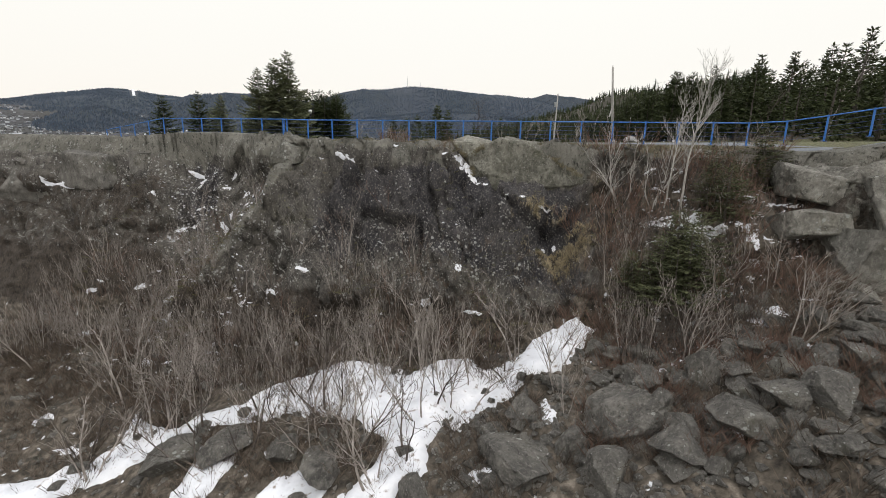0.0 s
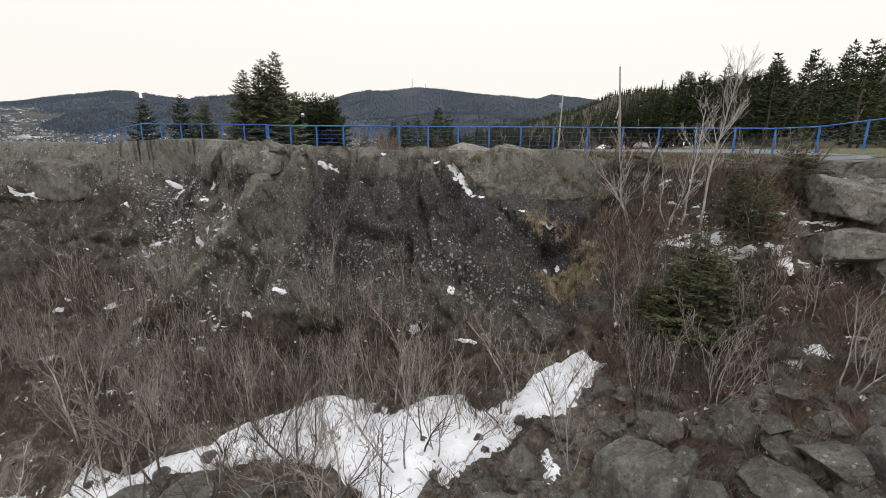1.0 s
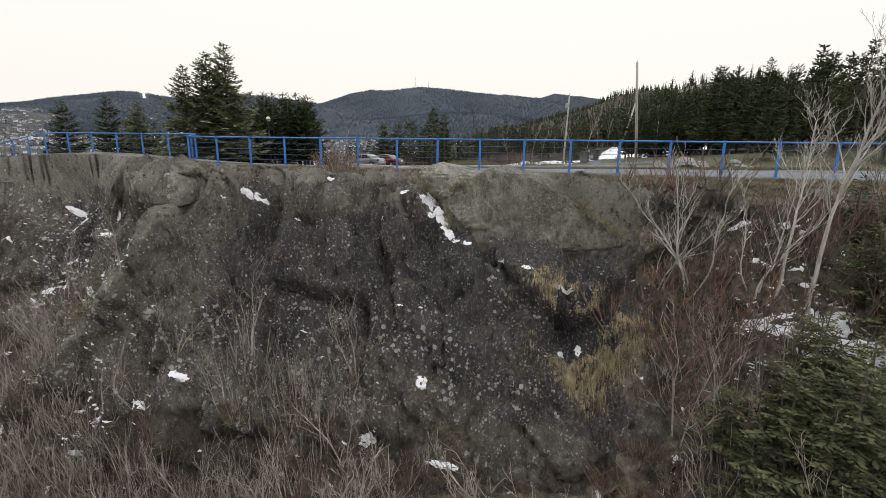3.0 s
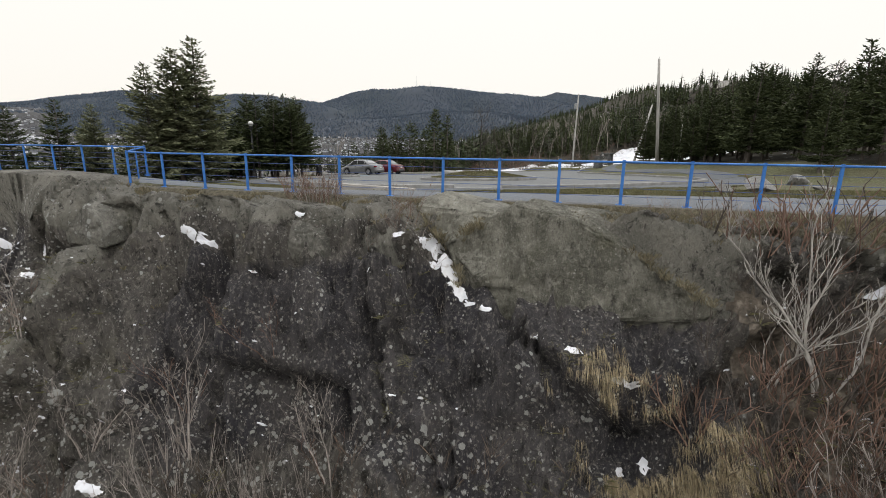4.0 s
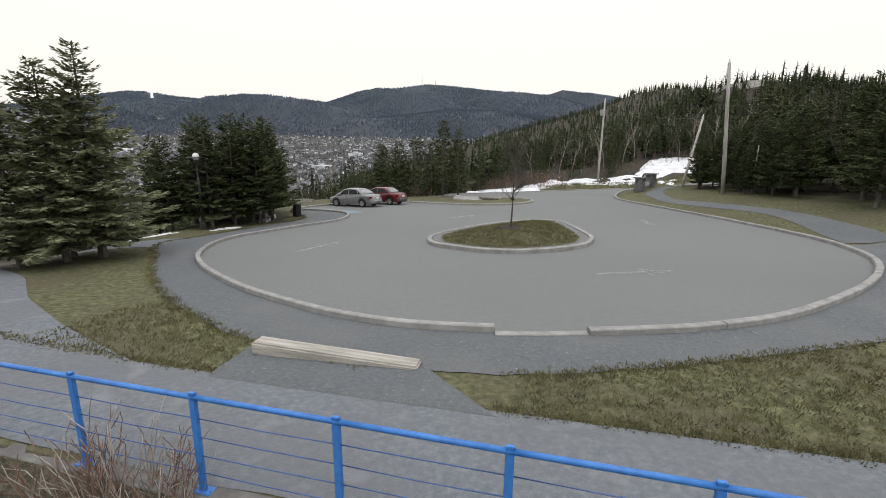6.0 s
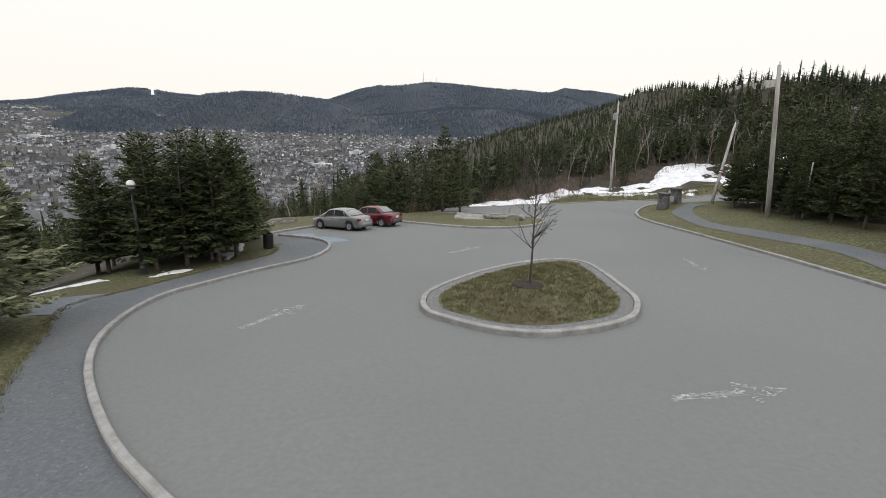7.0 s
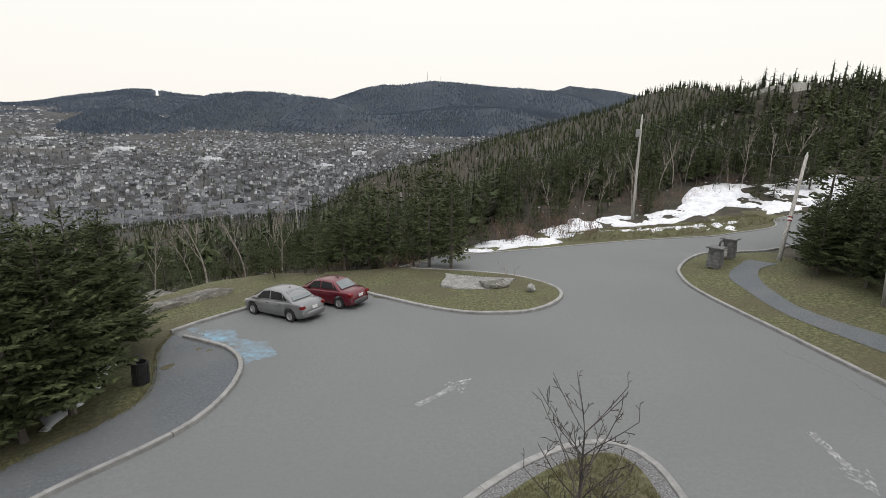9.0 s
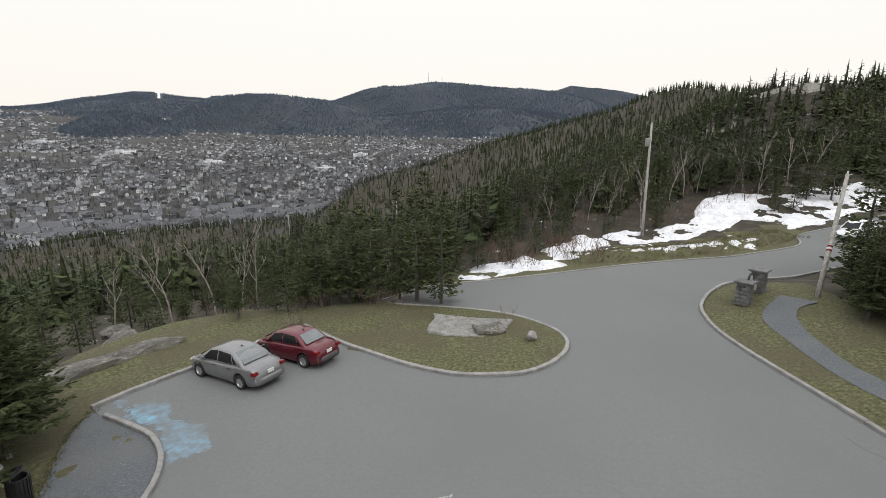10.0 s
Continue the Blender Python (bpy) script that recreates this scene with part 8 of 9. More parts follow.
# pale ledge of rock on the grass beside the cars
for (x, y, s, k) in ((-13.6, 36.2, (2.3, 1.2, 0.5), 1), (-11.9, 38.6, (1.8, 1.0, 0.5), 3), (-15.5, 34.6, (1.5, 0.9, 0.4), 5), (-12.6, 37.4, (1.0, 0.7, 0.4), 0), (-52, 112, (3.2, 2.2, 1.8), 4), (-55, 116, (3.0, 2.4, 2.0), 7), (-48.5, 113, (1.8, 1.4, 1.0), 2), (-19, 47, (1.5, 1.0, 0.8), 6), (-21.5, 50, (1.2, 1.0, 0.9), 2)):
    ob = tagged(new("boulder", BOULDERS[k].copy()), "low weathered pale grey rock in the grass slope", "boulder", "rocks beside the lot")
    ob.data.materials[0] = M["paleledge"]
    ob.matrix_basis = Matrix.LocRotScale((x, y, gz(x, y) + s[2] * 0.05), Euler((0.05, 0, 0.9)), s)
for (x, y, s, k) in ((9.3, 1.9, (0.42, 0.36, 0.26), 0), (10.3, 1.6, (0.72, 0.5, 0.42), 4), (14.5, 7.3, (0.6, 0.45, 0.32), 7), (16.2, 7.2, (0.6, 0.45, 0.36), 2), (13.2, 2.4, (0.8, 0.4, 0.16), 5)):
    ob = tagged(new("boulder", BOULDERS[k].copy()), "pale rounded boulder in the grass beside the path", "boulder", "boulders on the verge")
    ob.data.materials[0] = M["palestone"]
    ob.matrix_basis = Matrix.LocRotScale((x, y, gz(x, y) + s[2] * 0.4), Euler((0.05, 0, 0.9)), s)

# ---- snow on the bank behind the road and under the trees ----
def flat_snow(outline, label, thick=0.2, step=0.8, seed=1, edge=0.7, rag=0.5, holes=0.0):
    return drift("snow_bank", outline, label, thick, min(step, 0.4) * (0.9 if step > 0.45 else 0.5), edge, seed, lambda x, y: (x, y, gz(x, y)), rag, holes)


flat_snow([(4.4, 50.9), (7.1, 51.9), (9.6, 53.0), (13.2, 54.4), (15.4, 57.0), (18.0, 60.6), (21.1, 62.6), (25.6, 63.9), (29, 64.6), (35, 67.0), (38.7, 69.0), (41.8, 67.6), (41.4, 65.0), (44, 65.2), (49, 67.0), (57, 71), (62, 76), (61, 79), (55, 78), (48.8, 76), (43, 78), (37.4, 74.6), (32.6, 70.0), (26.4, 67.6), (22, 66.4), (18, 65.2), (14.3, 62.2), (10, 58.6), (6.2, 56.2), (4.2, 53.6)],
          "bank of old ploughed snow behind the access road", 0.34, 0.9, 3, 0.7, 1.1, 0.36)
flat_snow([(34, 69.4), (38, 70.2), (41, 70.0), (43, 73), (42, 77.5), (38, 76.5), (35, 73)], "deep snow heap at the wood edge", 0.5, 0.9, 4)
for i, (x, y, r1, r2) in enumerate(((18.6, 60.8, 0.9, 0.35), (22.2, 61.2, 1.3, 0.3), (25.6, 62.6, 1.6, 0.5), (27.4, 60.8, 1.0, 0.6), (29.8, 61.8, 0.9, 0.8), (32.6, 61.2, 0.5, 1.3), (34.3, 61.0, 0.8, 0.5), (34.6, 64.6, 0.7, 0.5), (31.2, 59.4, 0.7, 0.3), (16.4, 58.4, 1.0, 0.4), (24.2, 59.4, 0.7, 0.25), (20.3, 59.6, 1.1, 0.5), (23.4, 60.6, 0.9, 0.5), (26.2, 60.2, 0.9, 0.6), (28.6, 60.4, 1.2, 0.5), (30.6, 60.6, 0.8, 0.6), (28.0, 62.6, 1.1, 0.5), (23.8, 62.2, 1.0, 0.4), (20.4, 61.6, 0.9, 0.4), (33.4, 59.6, 0.5, 0.6), (25.2, 58.9, 0.6, 0.3), (31.6, 62.6, 0.9, 0.5), (21.8, 58.6, 0.5, 0.25))):
    flat_snow([(x + r1 * math.cos(t) + 0.25 * r2 * math.sin(t), y + r2 * math.sin(t) + 0.25 * r1 * math.cos(t)) for t in (2 * math.pi * j / 10 for j in range(10))], "remnant of snow on the grassy bank", 0.10, 0.3, 60 + i, 0.3, 0.7, 0.3)
flat_snow([(-16.5, 20.7), (-13.4, 21.6), (-11.6, 22.3), (-10.6, 22.6), (-10.9, 21.9), (-12.0, 21.0), (-13.6, 20.6), (-16.0, 20.2)], "thin patch of snow under the conifers", 0.10, 0.25, 71, 0.35, 0.4, 0.22)
flat_snow([(-12.2, 30.0), (-10.9, 29.2), (-10.3, 27.6), (-10.0, 26.0), (-9.9, 24.8), (-10.6, 24.6), (-11.2, 26.4), (-11.6, 28.2), (-12.6, 29.4)], "ragged snow under the conifers beside the bin", 0.12, 0.25, 72, 0.35, 0.4, 0.2)
flat_snow([(-2.6, 44.0), (-0.6, 43.4), (0.6, 43.9), (-0.8, 44.9)], "thin patch of snow behind the grass spit", 0.10, 0.25, 73, 0.3, 0.3)
flat_snow([(-20, 47.5), (-16, 46.8), (-14.5, 48.2), (-18, 49.4)], "thin patch of snow on the slope", 0.16, 0.6, 74, 0.4)

# standing blades of dead grass on the island, the spit and the bank
def lawn(name, count, seed, test, label, lift, blades=8, h=(0.05, 0.13)):
    g = random.Random(seed)
    got = []
    while len(got) < count:
        q = test(g)
        if q:
            got.append((q[0], q[1], gz(*q) + lift(*q)))
    return tufts(name, got, label, M["straw"], blades, h, seed, 0.0, 1.3)


def on_island(g):
    x, y = g.uniform(0.2, 6.6), g.uniform(14.3, 22.6)
    return (x, y) if inside_distance(np.array([[x, y]]), np.array(isl))[0] > 0.7 and math.hypot(x - 3.25, y - 17.35) > 0.62 else None


def on_bank(g):
    x = g.uniform(15, 40)
    return (x, 59.3 + 0.24 * (x - 24) + g.uniform(-2.6, 3.0))


lawn("island_blades", 2600, 21, on_island, "dead mown grass blades on the island", mound, 6)
lawn("bank_blades", 1300, 22, on_bank, "rough dead grass on the roadside bank", lambda x, y: 0.0, 5, (0.12, 0.4))


def front_lawn(g):
    u, n = g.uniform(-9.5, 15), g.uniform(-6.0, -2.4)
    x, y = from_fence(u, n)
    if -5.2 < u < -0.2 or y > np.interp(x, [-11.2, -6.6, -4.2, -1, 0.9, 4.6, 10.4, 13.6, 16.2], [15, 7.6, 5.4, 3.9, 3.55, 3.9, 5.0, 6.7, 9.2]):
        return None
    return (x, y)


def edge_of(line, spread):
    def pick(g):
        i = g.randrange(len(line))
        return (line[i][0] + g.gauss(0, spread), line[i][1] + g.gauss(0, spread))
    return pick


lawn("lawn_blades", 3600, 23, front_lawn, "dead mown grass between the footpaths", lambda x, y: -0.02, 5, (0.05, 0.12))
out_edge = [q for q in curve(ring_out_left, step=0.12) if q[1] > 4] + [q for q in curve(ring_out_right, step=0.12) if q[0] > 0.5]
back_edge = [from_fence(u / 10, -2.42) for u in range(-104, 140) if not -50 < u < -4]
lawn("edge_blades", 2200, 24, edge_of(out_edge, 0.07), "dead grass creeping over the path edge", lambda x, y: -0.02, 5, (0.05, 0.11))
lawn("edge_blades", 1000, 25, edge_of(back_edge, 0.06), "dead grass creeping over the path edge", lambda x, y: -0.02, 5, (0.05, 0.11))

ribbon("lower_road", curve([(-42, 106), (-46, 118), (-54, 140), (-64, 168), (-76, 210)]), curve([(-36, 106), (-40, 119), (-48, 141), (-58, 169), (-70, 211)]), 0.25, M["asphalt"], "narrow road below the wood", "road", 40)
flat_snow([(-58, 112), (-56, 108), (-53.5, 109), (-55, 113)], "patch of snow beside the lower rocks", 0.3, 0.6, 75, 0.5)
sheet("clearing", [(-60, 116), (-56, 106), (-50, 104), (-43, 107), (-46.5, 118), (-53, 132), (-58, 128)], 0.15, M["grass"], "dry grass clearing beside the lower road", "grass", 3.0, kind="stuff")

# ---- woods ----
def clear_of_roads(x, y):
    """True where trees may stand."""
    if -3 > to_fence(x, y)[1] * -1:
        return False
    if x > 20 and 46 + 0.32 * (x - 24) < y < 63.5 + 0.33 * (x - 24):
        return False
    if -11 < x < 24 and 0 < y < 51 + 0.3 * max(x, 0):
        return False
    return True


rw = random.Random(12)
spots = []


def scatter(n, x0, x1, y0, y1, gap, test=lambda x, y: True):
    out = []
    for _ in range(n * 8):
        if len(out) >= n:
            break
        x, y = rw.uniform(x0, x1), rw.uniform(y0, y1)
        if not test(x, y) or any((x - a) ** 2 + (y - b) ** 2 < gap * gap for a, b in spots):
            continue
        spots.append((x, y))
        out.append((x, y))
    return out


near = [(3.0, 45.0), (1.4, 45.6), (0.2, 46.6), (-1.6, 46.0), (-3.2, 46.6), (-4.8, 45.2), (-6.2, 46.4), (-7.6, 44.8), (-8.8, 46.4), (-10.2, 44.6), (-6.6, 44.0), (-11.6, 46.2), (-13.2, 44.4), (-9.2, 43.0), (2.2, 52.4), (-0.4, 52.0), (-3.0, 50.6), (-5.4, 49.4)]
spots += near
for i, (x, y) in enumerate(near):
    h = rw.triangular(4.6, 9.0, 6.6) * float(np.interp(x, [-12, -7, -5, -2], [0.42, 0.5, 0.95, 1.05]))
    conifer((WOOD + PINE)[i % 7], x, y, (h / 7.0, h / 7.5), rw.uniform(0, 6.3), "dark green conifer at the wood edge behind the grass spit", "conifers behind the lot")
right = [(22.9, 19.8, 7.6), (24.8, 22.6, 8.2), (23.6, 26.0, 6.0), (26.4, 19.4, 8.0), (27.6, 24.6, 8.4), (25.6, 28.6, 7.0), (26.6, 32.6, 7.6), (24.2, 34.6, 5.4), (25.6, 37.0, 6.0), (23.9, 37.4, 5.6), (28.2, 35.6, 6.4), (29.4, 28.4, 8.6), (31.8, 33.6, 8.4),
         (27.4, 15.6, 7.0), (30.4, 18.2, 8.0), (33.2, 22.4, 8.6), (35.6, 28.2, 8.8), (26.6, 39.6, 5.4), (30.6, 39.4, 6.6), (34.4, 38.2, 7.6), (38.2, 33.4, 8.6), (24.2, 14.2, 6.0), (21.8, 12.4, 5.0), (36, 42.0, 7.0), (30.4, 43.0, 5.5), (40.5, 39.5, 8), (23.2, 30.4, 4.0), (24.6, 31.0, 6.0), (28, 30.6, 7.5), (30.5, 24.2, 8), (24.9, 38.8, 4.8), (26.3, 40.9, 5.0), (24.3, 32.8, 6.0), (25.2, 30.0, 6.4), (23.7, 28.2, 5.8), (27.2, 37.6, 6.2), (29.0, 33.0, 7.0), (32.6, 30.6, 8.0), (28.6, 41.2, 5.6), (32.4, 41.6, 6.4)]
for i, (x, y, h) in enumerate(right):
    spots.append((x, y))
    h *= 0.9
    conifer(LUSH[i % 3], x, y, (h / 6.2, h / 6.6), rw.uniform(0, 6.3), "dark green conifer beside the verge path", "conifers along the verge")
for i, (x, y) in enumerate(scatter(80, 26, 62, 6, 50, 2.2, clear_of_roads)):
    h = rw.uniform(5.4, 9.2)
    conifer(WOOD[i % 4], x, y, (h / 7.6, h / 7.5), rw.uniform(0, 6.3), "dark green conifer on the rising slope", "conifers on the east slope")
for i, (x, y) in enumerate(scatter(135, 4, 68, 58, 98, 1.9, lambda x, y: (y > 60.5 + 0.36 * x or x > 43 and y > 69 + 0.35 * (x - 42)) and clear_of_roads(x, y) and not (33 < x < 43 and y < 76.5))):
    h = rw.triangular(2.2, 7.4, 6.0)
    conifer((WOOD + PINE)[i % 7], x, y, (h / 7.6, h / 7.5), rw.uniform(0, 6.3), "dark green conifer above the snow bank", "conifers above the snow bank")
for i, (x, y) in enumerate(scatter(40, -18, 5, 46, 64, 1.7, clear_of_roads)):
    h = rw.triangular(4.0, 9.5, 6.5) * float(np.interp(x + 0.3 * (y - 50), [-14, -9, -5, 0], [0.5, 0.6, 1.1, 1.15]))
    conifer((WOOD + PINE)[i % 7], x, y, (h / 7.4, h / 7.5), rw.uniform(0, 6.3), "dark green conifer in the wood behind the grass spit", "conifers behind the lot")
for i, (x, y) in enumerate(scatter(30, -34, -15, 26, 62, 2.6, clear_of_roads)):
    h = rw.uniform(3.2, 5.6)
    conifer(WOOD[i % 4], x, y, (h / 6.8, h / 7.5), rw.uniform(0, 6.3), "small conifer on the slope below the lot", "conifers on the west slope")
for i, (x, y) in enumerate(scatter(34, 3, 62, 63, 84, 1.8, lambda x, y: y > 61 + 0.34 * x - 2 and clear_of_roads(x, y))):
    bare_thing("bare_tree", BARE[i % 3], Vector((x, y, gz(x, y) - 0.1)), rw.uniform(0.5, 0.9), rw.uniform(0, 6.3), "bare grey deciduous tree among the conifers", "tree", "bare trees above the snow bank")
for i, (x, y) in enumerate(((33.5, 76.5), (44.5, 78.0), (46.0, 77.2), (39.0, 79.5), (51.0, 79.0), (29.5, 73.6), (25.0, 71.6), (55.5, 80.5), (36.5, 78.0), (21.0, 70.6), (48.2, 81.0), (-14.0, 50.5), (-11.5, 52.0), (-16.5, 49.0))):
    bare_thing("bare_tree", BARE[0], Vector((x, y, gz(x, y) - 0.1)), rw.uniform(0.85, 1.15), rw.uniform(0, 6.3), "tall bare pale-trunked tree among the conifers", "tree", "pale bare trees above the snow bank")
for i, (x, y) in enumerate(scatter(18, -22, 2, 49, 66, 1.8, clear_of_roads) + scatter(14, 26, 44, 10, 38, 1.6, clear_of_roads)):
    bare_thing("bare_tree", BARE[i % 3], Vector((x, y, gz(x, y) - 0.1)), rw.uniform(0.6, 1.0), rw.uniform(0, 6.3), "bare grey deciduous tree in the wood edge", "tree", "bare trees round the lot")
placed = [(THICKET[i % 4], Vector((x, y, gz(x, y) - 0.05)), rw.uniform(0.6, 1.2), rw.uniform(0, 6.3), rw.uniform(-0.2, 0.2)) for i, (x, y) in enumerate(scatter(170, 3, 60, 55, 82, 0.7, lambda x, y: y > 60.5 + 0.30 * x and clear_of_roads(x, y)))]
placed += [(THICKET[i % 4], Vector((x, y, gz(x, y) - 0.05)), rw.uniform(0.7, 1.5), rw.uniform(0, 6.3), rw.uniform(-0.2, 0.2)) for i, (x, y) in enumerate(scatter(46, 3, 18, 50.5, 66, 0.6, lambda x, y: y > 51.6 + 0.33 * max(x - 4, 0) and y < 60 + 0.7 * max(x - 6, 0) and clear_of_roads(x, y)))]
brushwood("snow_bank_brush", placed, "bare brown brush standing in the snow bank")
for i, (x, y) in enumerate(scatter(22, -16, 3, 43.5, 50, 0.9, lambda x, y: y > 44.2 or x < -10)):
    bare_thing("shrub", THICKET[i % 4], Vector((x, y, gz(x, y) - 0.05)), rw.uniform(0.6, 1.1), rw.uniform(0, 6.3), "bare brown shrub at the wood edge", "shrub", "shrubs at the wood edge")

for i, (x, y, h) in enumerate(((9.2, 57.4, 4.6), (6.4, 55.2, 4.0), (12.6, 60.4, 3.6), (21.8, 66.6, 2.4), (4.0, 54.4, 5.6), (15.8, 63.6, 4.8), (46.5, 71.5, 3.6), (50, 74, 4.6), (28.6, 68.8, 3.4), (54, 75.5, 5))):
    conifer(WOOD[i % 4], x, y, (h / 6.4, h / 7.5), rw.uniform(0, 6.3), "dark green conifer standing in the snow bank", "conifers above the snow bank")

M["farneedles"] = material("far_conifers", [(0.012, 0.019, 0.007), (0.026, 0.036, 0.011), (0.050, 0.060, 0.021)], 0.05, 6, 0.9, island=0.5)
M["farbare"] = material("far_bare_trees", [(0.034, 0.027, 0.022), (0.056, 0.046, 0.039), (0.088, 0.076, 0.067)], 0.05, 6, 0.95, island=0.35)
nr = np.random.default_rng(8)


def far_points(n, r0, r1, a0, a1, test):
    """Random points in a sector."""
    r = np.sqrt(nr.uniform(r0 * r0, r1 * r1, n))
    a = np.radians(nr.uniform(a0, a1, n))
    x, y = r * np.sin(a), r * np.cos(a)
    k = test(x, y)
    return x[k], y[k]


def spray_trees(name, x, y, h, per, width, mat, label, bare=False, thick=0.035):
    """Many trees in one mesh, each a stack of drooping sprays round a stem."""
    k = len(x)
    z = land(x, y) - 0.3
    t = (np.arange(per) + nr.uniform(0, 1, (k, per))) / per
    t = 0.12 + 0.88 * t if not bare else 0.25 + 0.75 * t
    a = nr.uniform(0, 6.283, (k, per))
    width = width * nr.uniform(0.7, 1.35, (k, 1))
    reach = (h[:, None] * width * ((1 - t) ** 0.75 + 0.05) if not bare else h[:, None] * width * (0.35 + 0.65 * np.sin(t * 2.6))) * nr.uniform(0.55, 1.25, (k, per))
    zc = z[:, None] + h[:, None] * t
    ca, sa = np.cos(a), np.sin(a)
    drop = (0.35 * reach * nr.uniform(0.2, 1.5, (k, per))) if not bare else -reach * nr.uniform(0.3, 1.1, (k, per)) * (1.15 - t)
    wid = reach * (nr.uniform(0.20, 0.40, (k, per)) if not bare else 0.0) + (0.0 if not bare else thick)
    px, py = x[:, None] + 0 * t, y[:, None] + 0 * t
    p0 = np.stack([px, py, zc], -1)
    p2 = np.stack([px + ca * reach, py + sa * reach, zc - drop], -1)
    m = p0 * 0.4 + p2 * 0.6
    side = np.stack([-sa * wid, ca * wid, -0.25 * wid], -1)
    side2 = np.stack([-sa * wid, ca * wid, 0.25 * wid], -1)
    v = np.stack([p0, m + side, p2, m - side2], 2).reshape(-1, 3)
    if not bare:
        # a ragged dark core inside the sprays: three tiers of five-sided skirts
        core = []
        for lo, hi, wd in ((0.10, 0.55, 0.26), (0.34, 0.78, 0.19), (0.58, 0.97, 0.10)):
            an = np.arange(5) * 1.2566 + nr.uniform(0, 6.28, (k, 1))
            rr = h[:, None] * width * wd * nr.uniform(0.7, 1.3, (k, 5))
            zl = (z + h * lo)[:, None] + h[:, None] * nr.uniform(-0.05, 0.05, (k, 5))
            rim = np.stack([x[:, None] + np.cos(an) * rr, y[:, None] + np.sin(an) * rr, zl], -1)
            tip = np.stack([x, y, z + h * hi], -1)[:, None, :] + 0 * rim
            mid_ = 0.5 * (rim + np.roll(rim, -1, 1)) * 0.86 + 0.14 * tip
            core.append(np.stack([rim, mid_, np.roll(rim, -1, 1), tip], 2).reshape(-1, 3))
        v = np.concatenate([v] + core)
    q = np.arange(len(v)).reshape(-1, 4)
    # stems
    w = 0.012 * h + 0.03
    b = np.stack([x, y, z], -1)
    tp = np.stack([x, y, z + h * 0.98], -1)
    ox = np.stack([w, 0 * w, 0 * w], -1)
    oy = np.stack([0 * w, w, 0 * w], -1)
    sv = np.concatenate([np.stack([b - ox, b + ox, tp + ox * 0.2, tp - ox * 0.2], 1), np.stack([b - oy, b + oy, tp + oy * 0.2, tp - oy * 0.2], 1)]).reshape(-1, 3)
    sq = np.arange(len(sv)).reshape(-1, 4) + len(v)
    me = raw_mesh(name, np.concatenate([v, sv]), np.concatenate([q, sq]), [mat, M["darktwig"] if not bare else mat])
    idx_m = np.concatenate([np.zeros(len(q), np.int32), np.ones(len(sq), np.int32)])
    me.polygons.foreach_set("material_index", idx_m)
    return tagged(new(name, me), label, "woods", kind="stuff")


def lower_road(x, y):
    """True on the lower road and its clearing."""
    mid = np.interp(y, [100, 106, 119, 141, 169, 211], [-36, -39, -43, -51, -61, -73])
    return (y > 96) & (y < 215) & (np.abs(x - mid) < 6) | (np.hypot(x + 52, y - 114) < 11) | (np.hypot(x + 44, y - 98) < 9)


def wood_test(x, y):
    far_side = (y > 66 + 0.33 * np.maximum(x, 0)) | (x < -15) | ((x > 30) & (y < 44)) | ((x > 63) & (y > 40))
    return far_side & ~lower_road(x, y) & (y > 14) & ~((x > 20) & (x < 66) & (y > 44 + 0.32 * (x - 24)) & (y < 68 + 0.33 * (x - 24)))


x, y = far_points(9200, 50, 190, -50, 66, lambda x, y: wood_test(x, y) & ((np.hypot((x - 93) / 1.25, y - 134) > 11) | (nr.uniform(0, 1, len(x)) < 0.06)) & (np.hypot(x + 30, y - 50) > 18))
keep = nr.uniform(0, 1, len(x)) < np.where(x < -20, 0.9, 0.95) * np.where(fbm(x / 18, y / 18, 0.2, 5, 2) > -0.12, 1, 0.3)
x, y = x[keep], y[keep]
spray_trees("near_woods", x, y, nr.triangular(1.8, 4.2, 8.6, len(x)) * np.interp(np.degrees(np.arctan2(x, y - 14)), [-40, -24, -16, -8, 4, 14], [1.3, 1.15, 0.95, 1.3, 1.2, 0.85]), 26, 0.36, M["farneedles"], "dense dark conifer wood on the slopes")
x, y = far_points(2400, 52, 150, -50, 60, lambda x, y: wood_test(x, y) & ((x > -8) | (nr.uniform(0, 1, len(x)) < 0.3)))
spray_trees("bare_woods", x, y, nr.uniform(3.0, 5.6, len(x)) * np.where(x < -15, 0.7, 1.0), 26, 0.22, M["farbare"], "bare grey deciduous trees among the conifers", True)
x, y = far_points(15500, 170, 420, -50, 62, lambda x, y: (y > 20) & (fbm(x / 30, y / 30, 0.2, 6, 2) > -0.14))
keep = nr.uniform(0, 1, len(x)) < np.where(x < 30, 0.7, 1.0)
x, y = x[keep], y[keep]
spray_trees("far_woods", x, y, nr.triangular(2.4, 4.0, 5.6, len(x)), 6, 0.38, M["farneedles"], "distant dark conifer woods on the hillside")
x, y = far_points(900, 150, 400, -6, 50, lambda x, y: (y > 20) & (fbm(x / 40, y / 40, 0.7, 9, 2) > 0.0))
spray_trees("far_bare_woods", x, y, nr.uniform(2.6, 4.6, len(x)), 14, 0.30, M["farbare"], "bare brown deciduous woods on the hillside", True, 0.08)

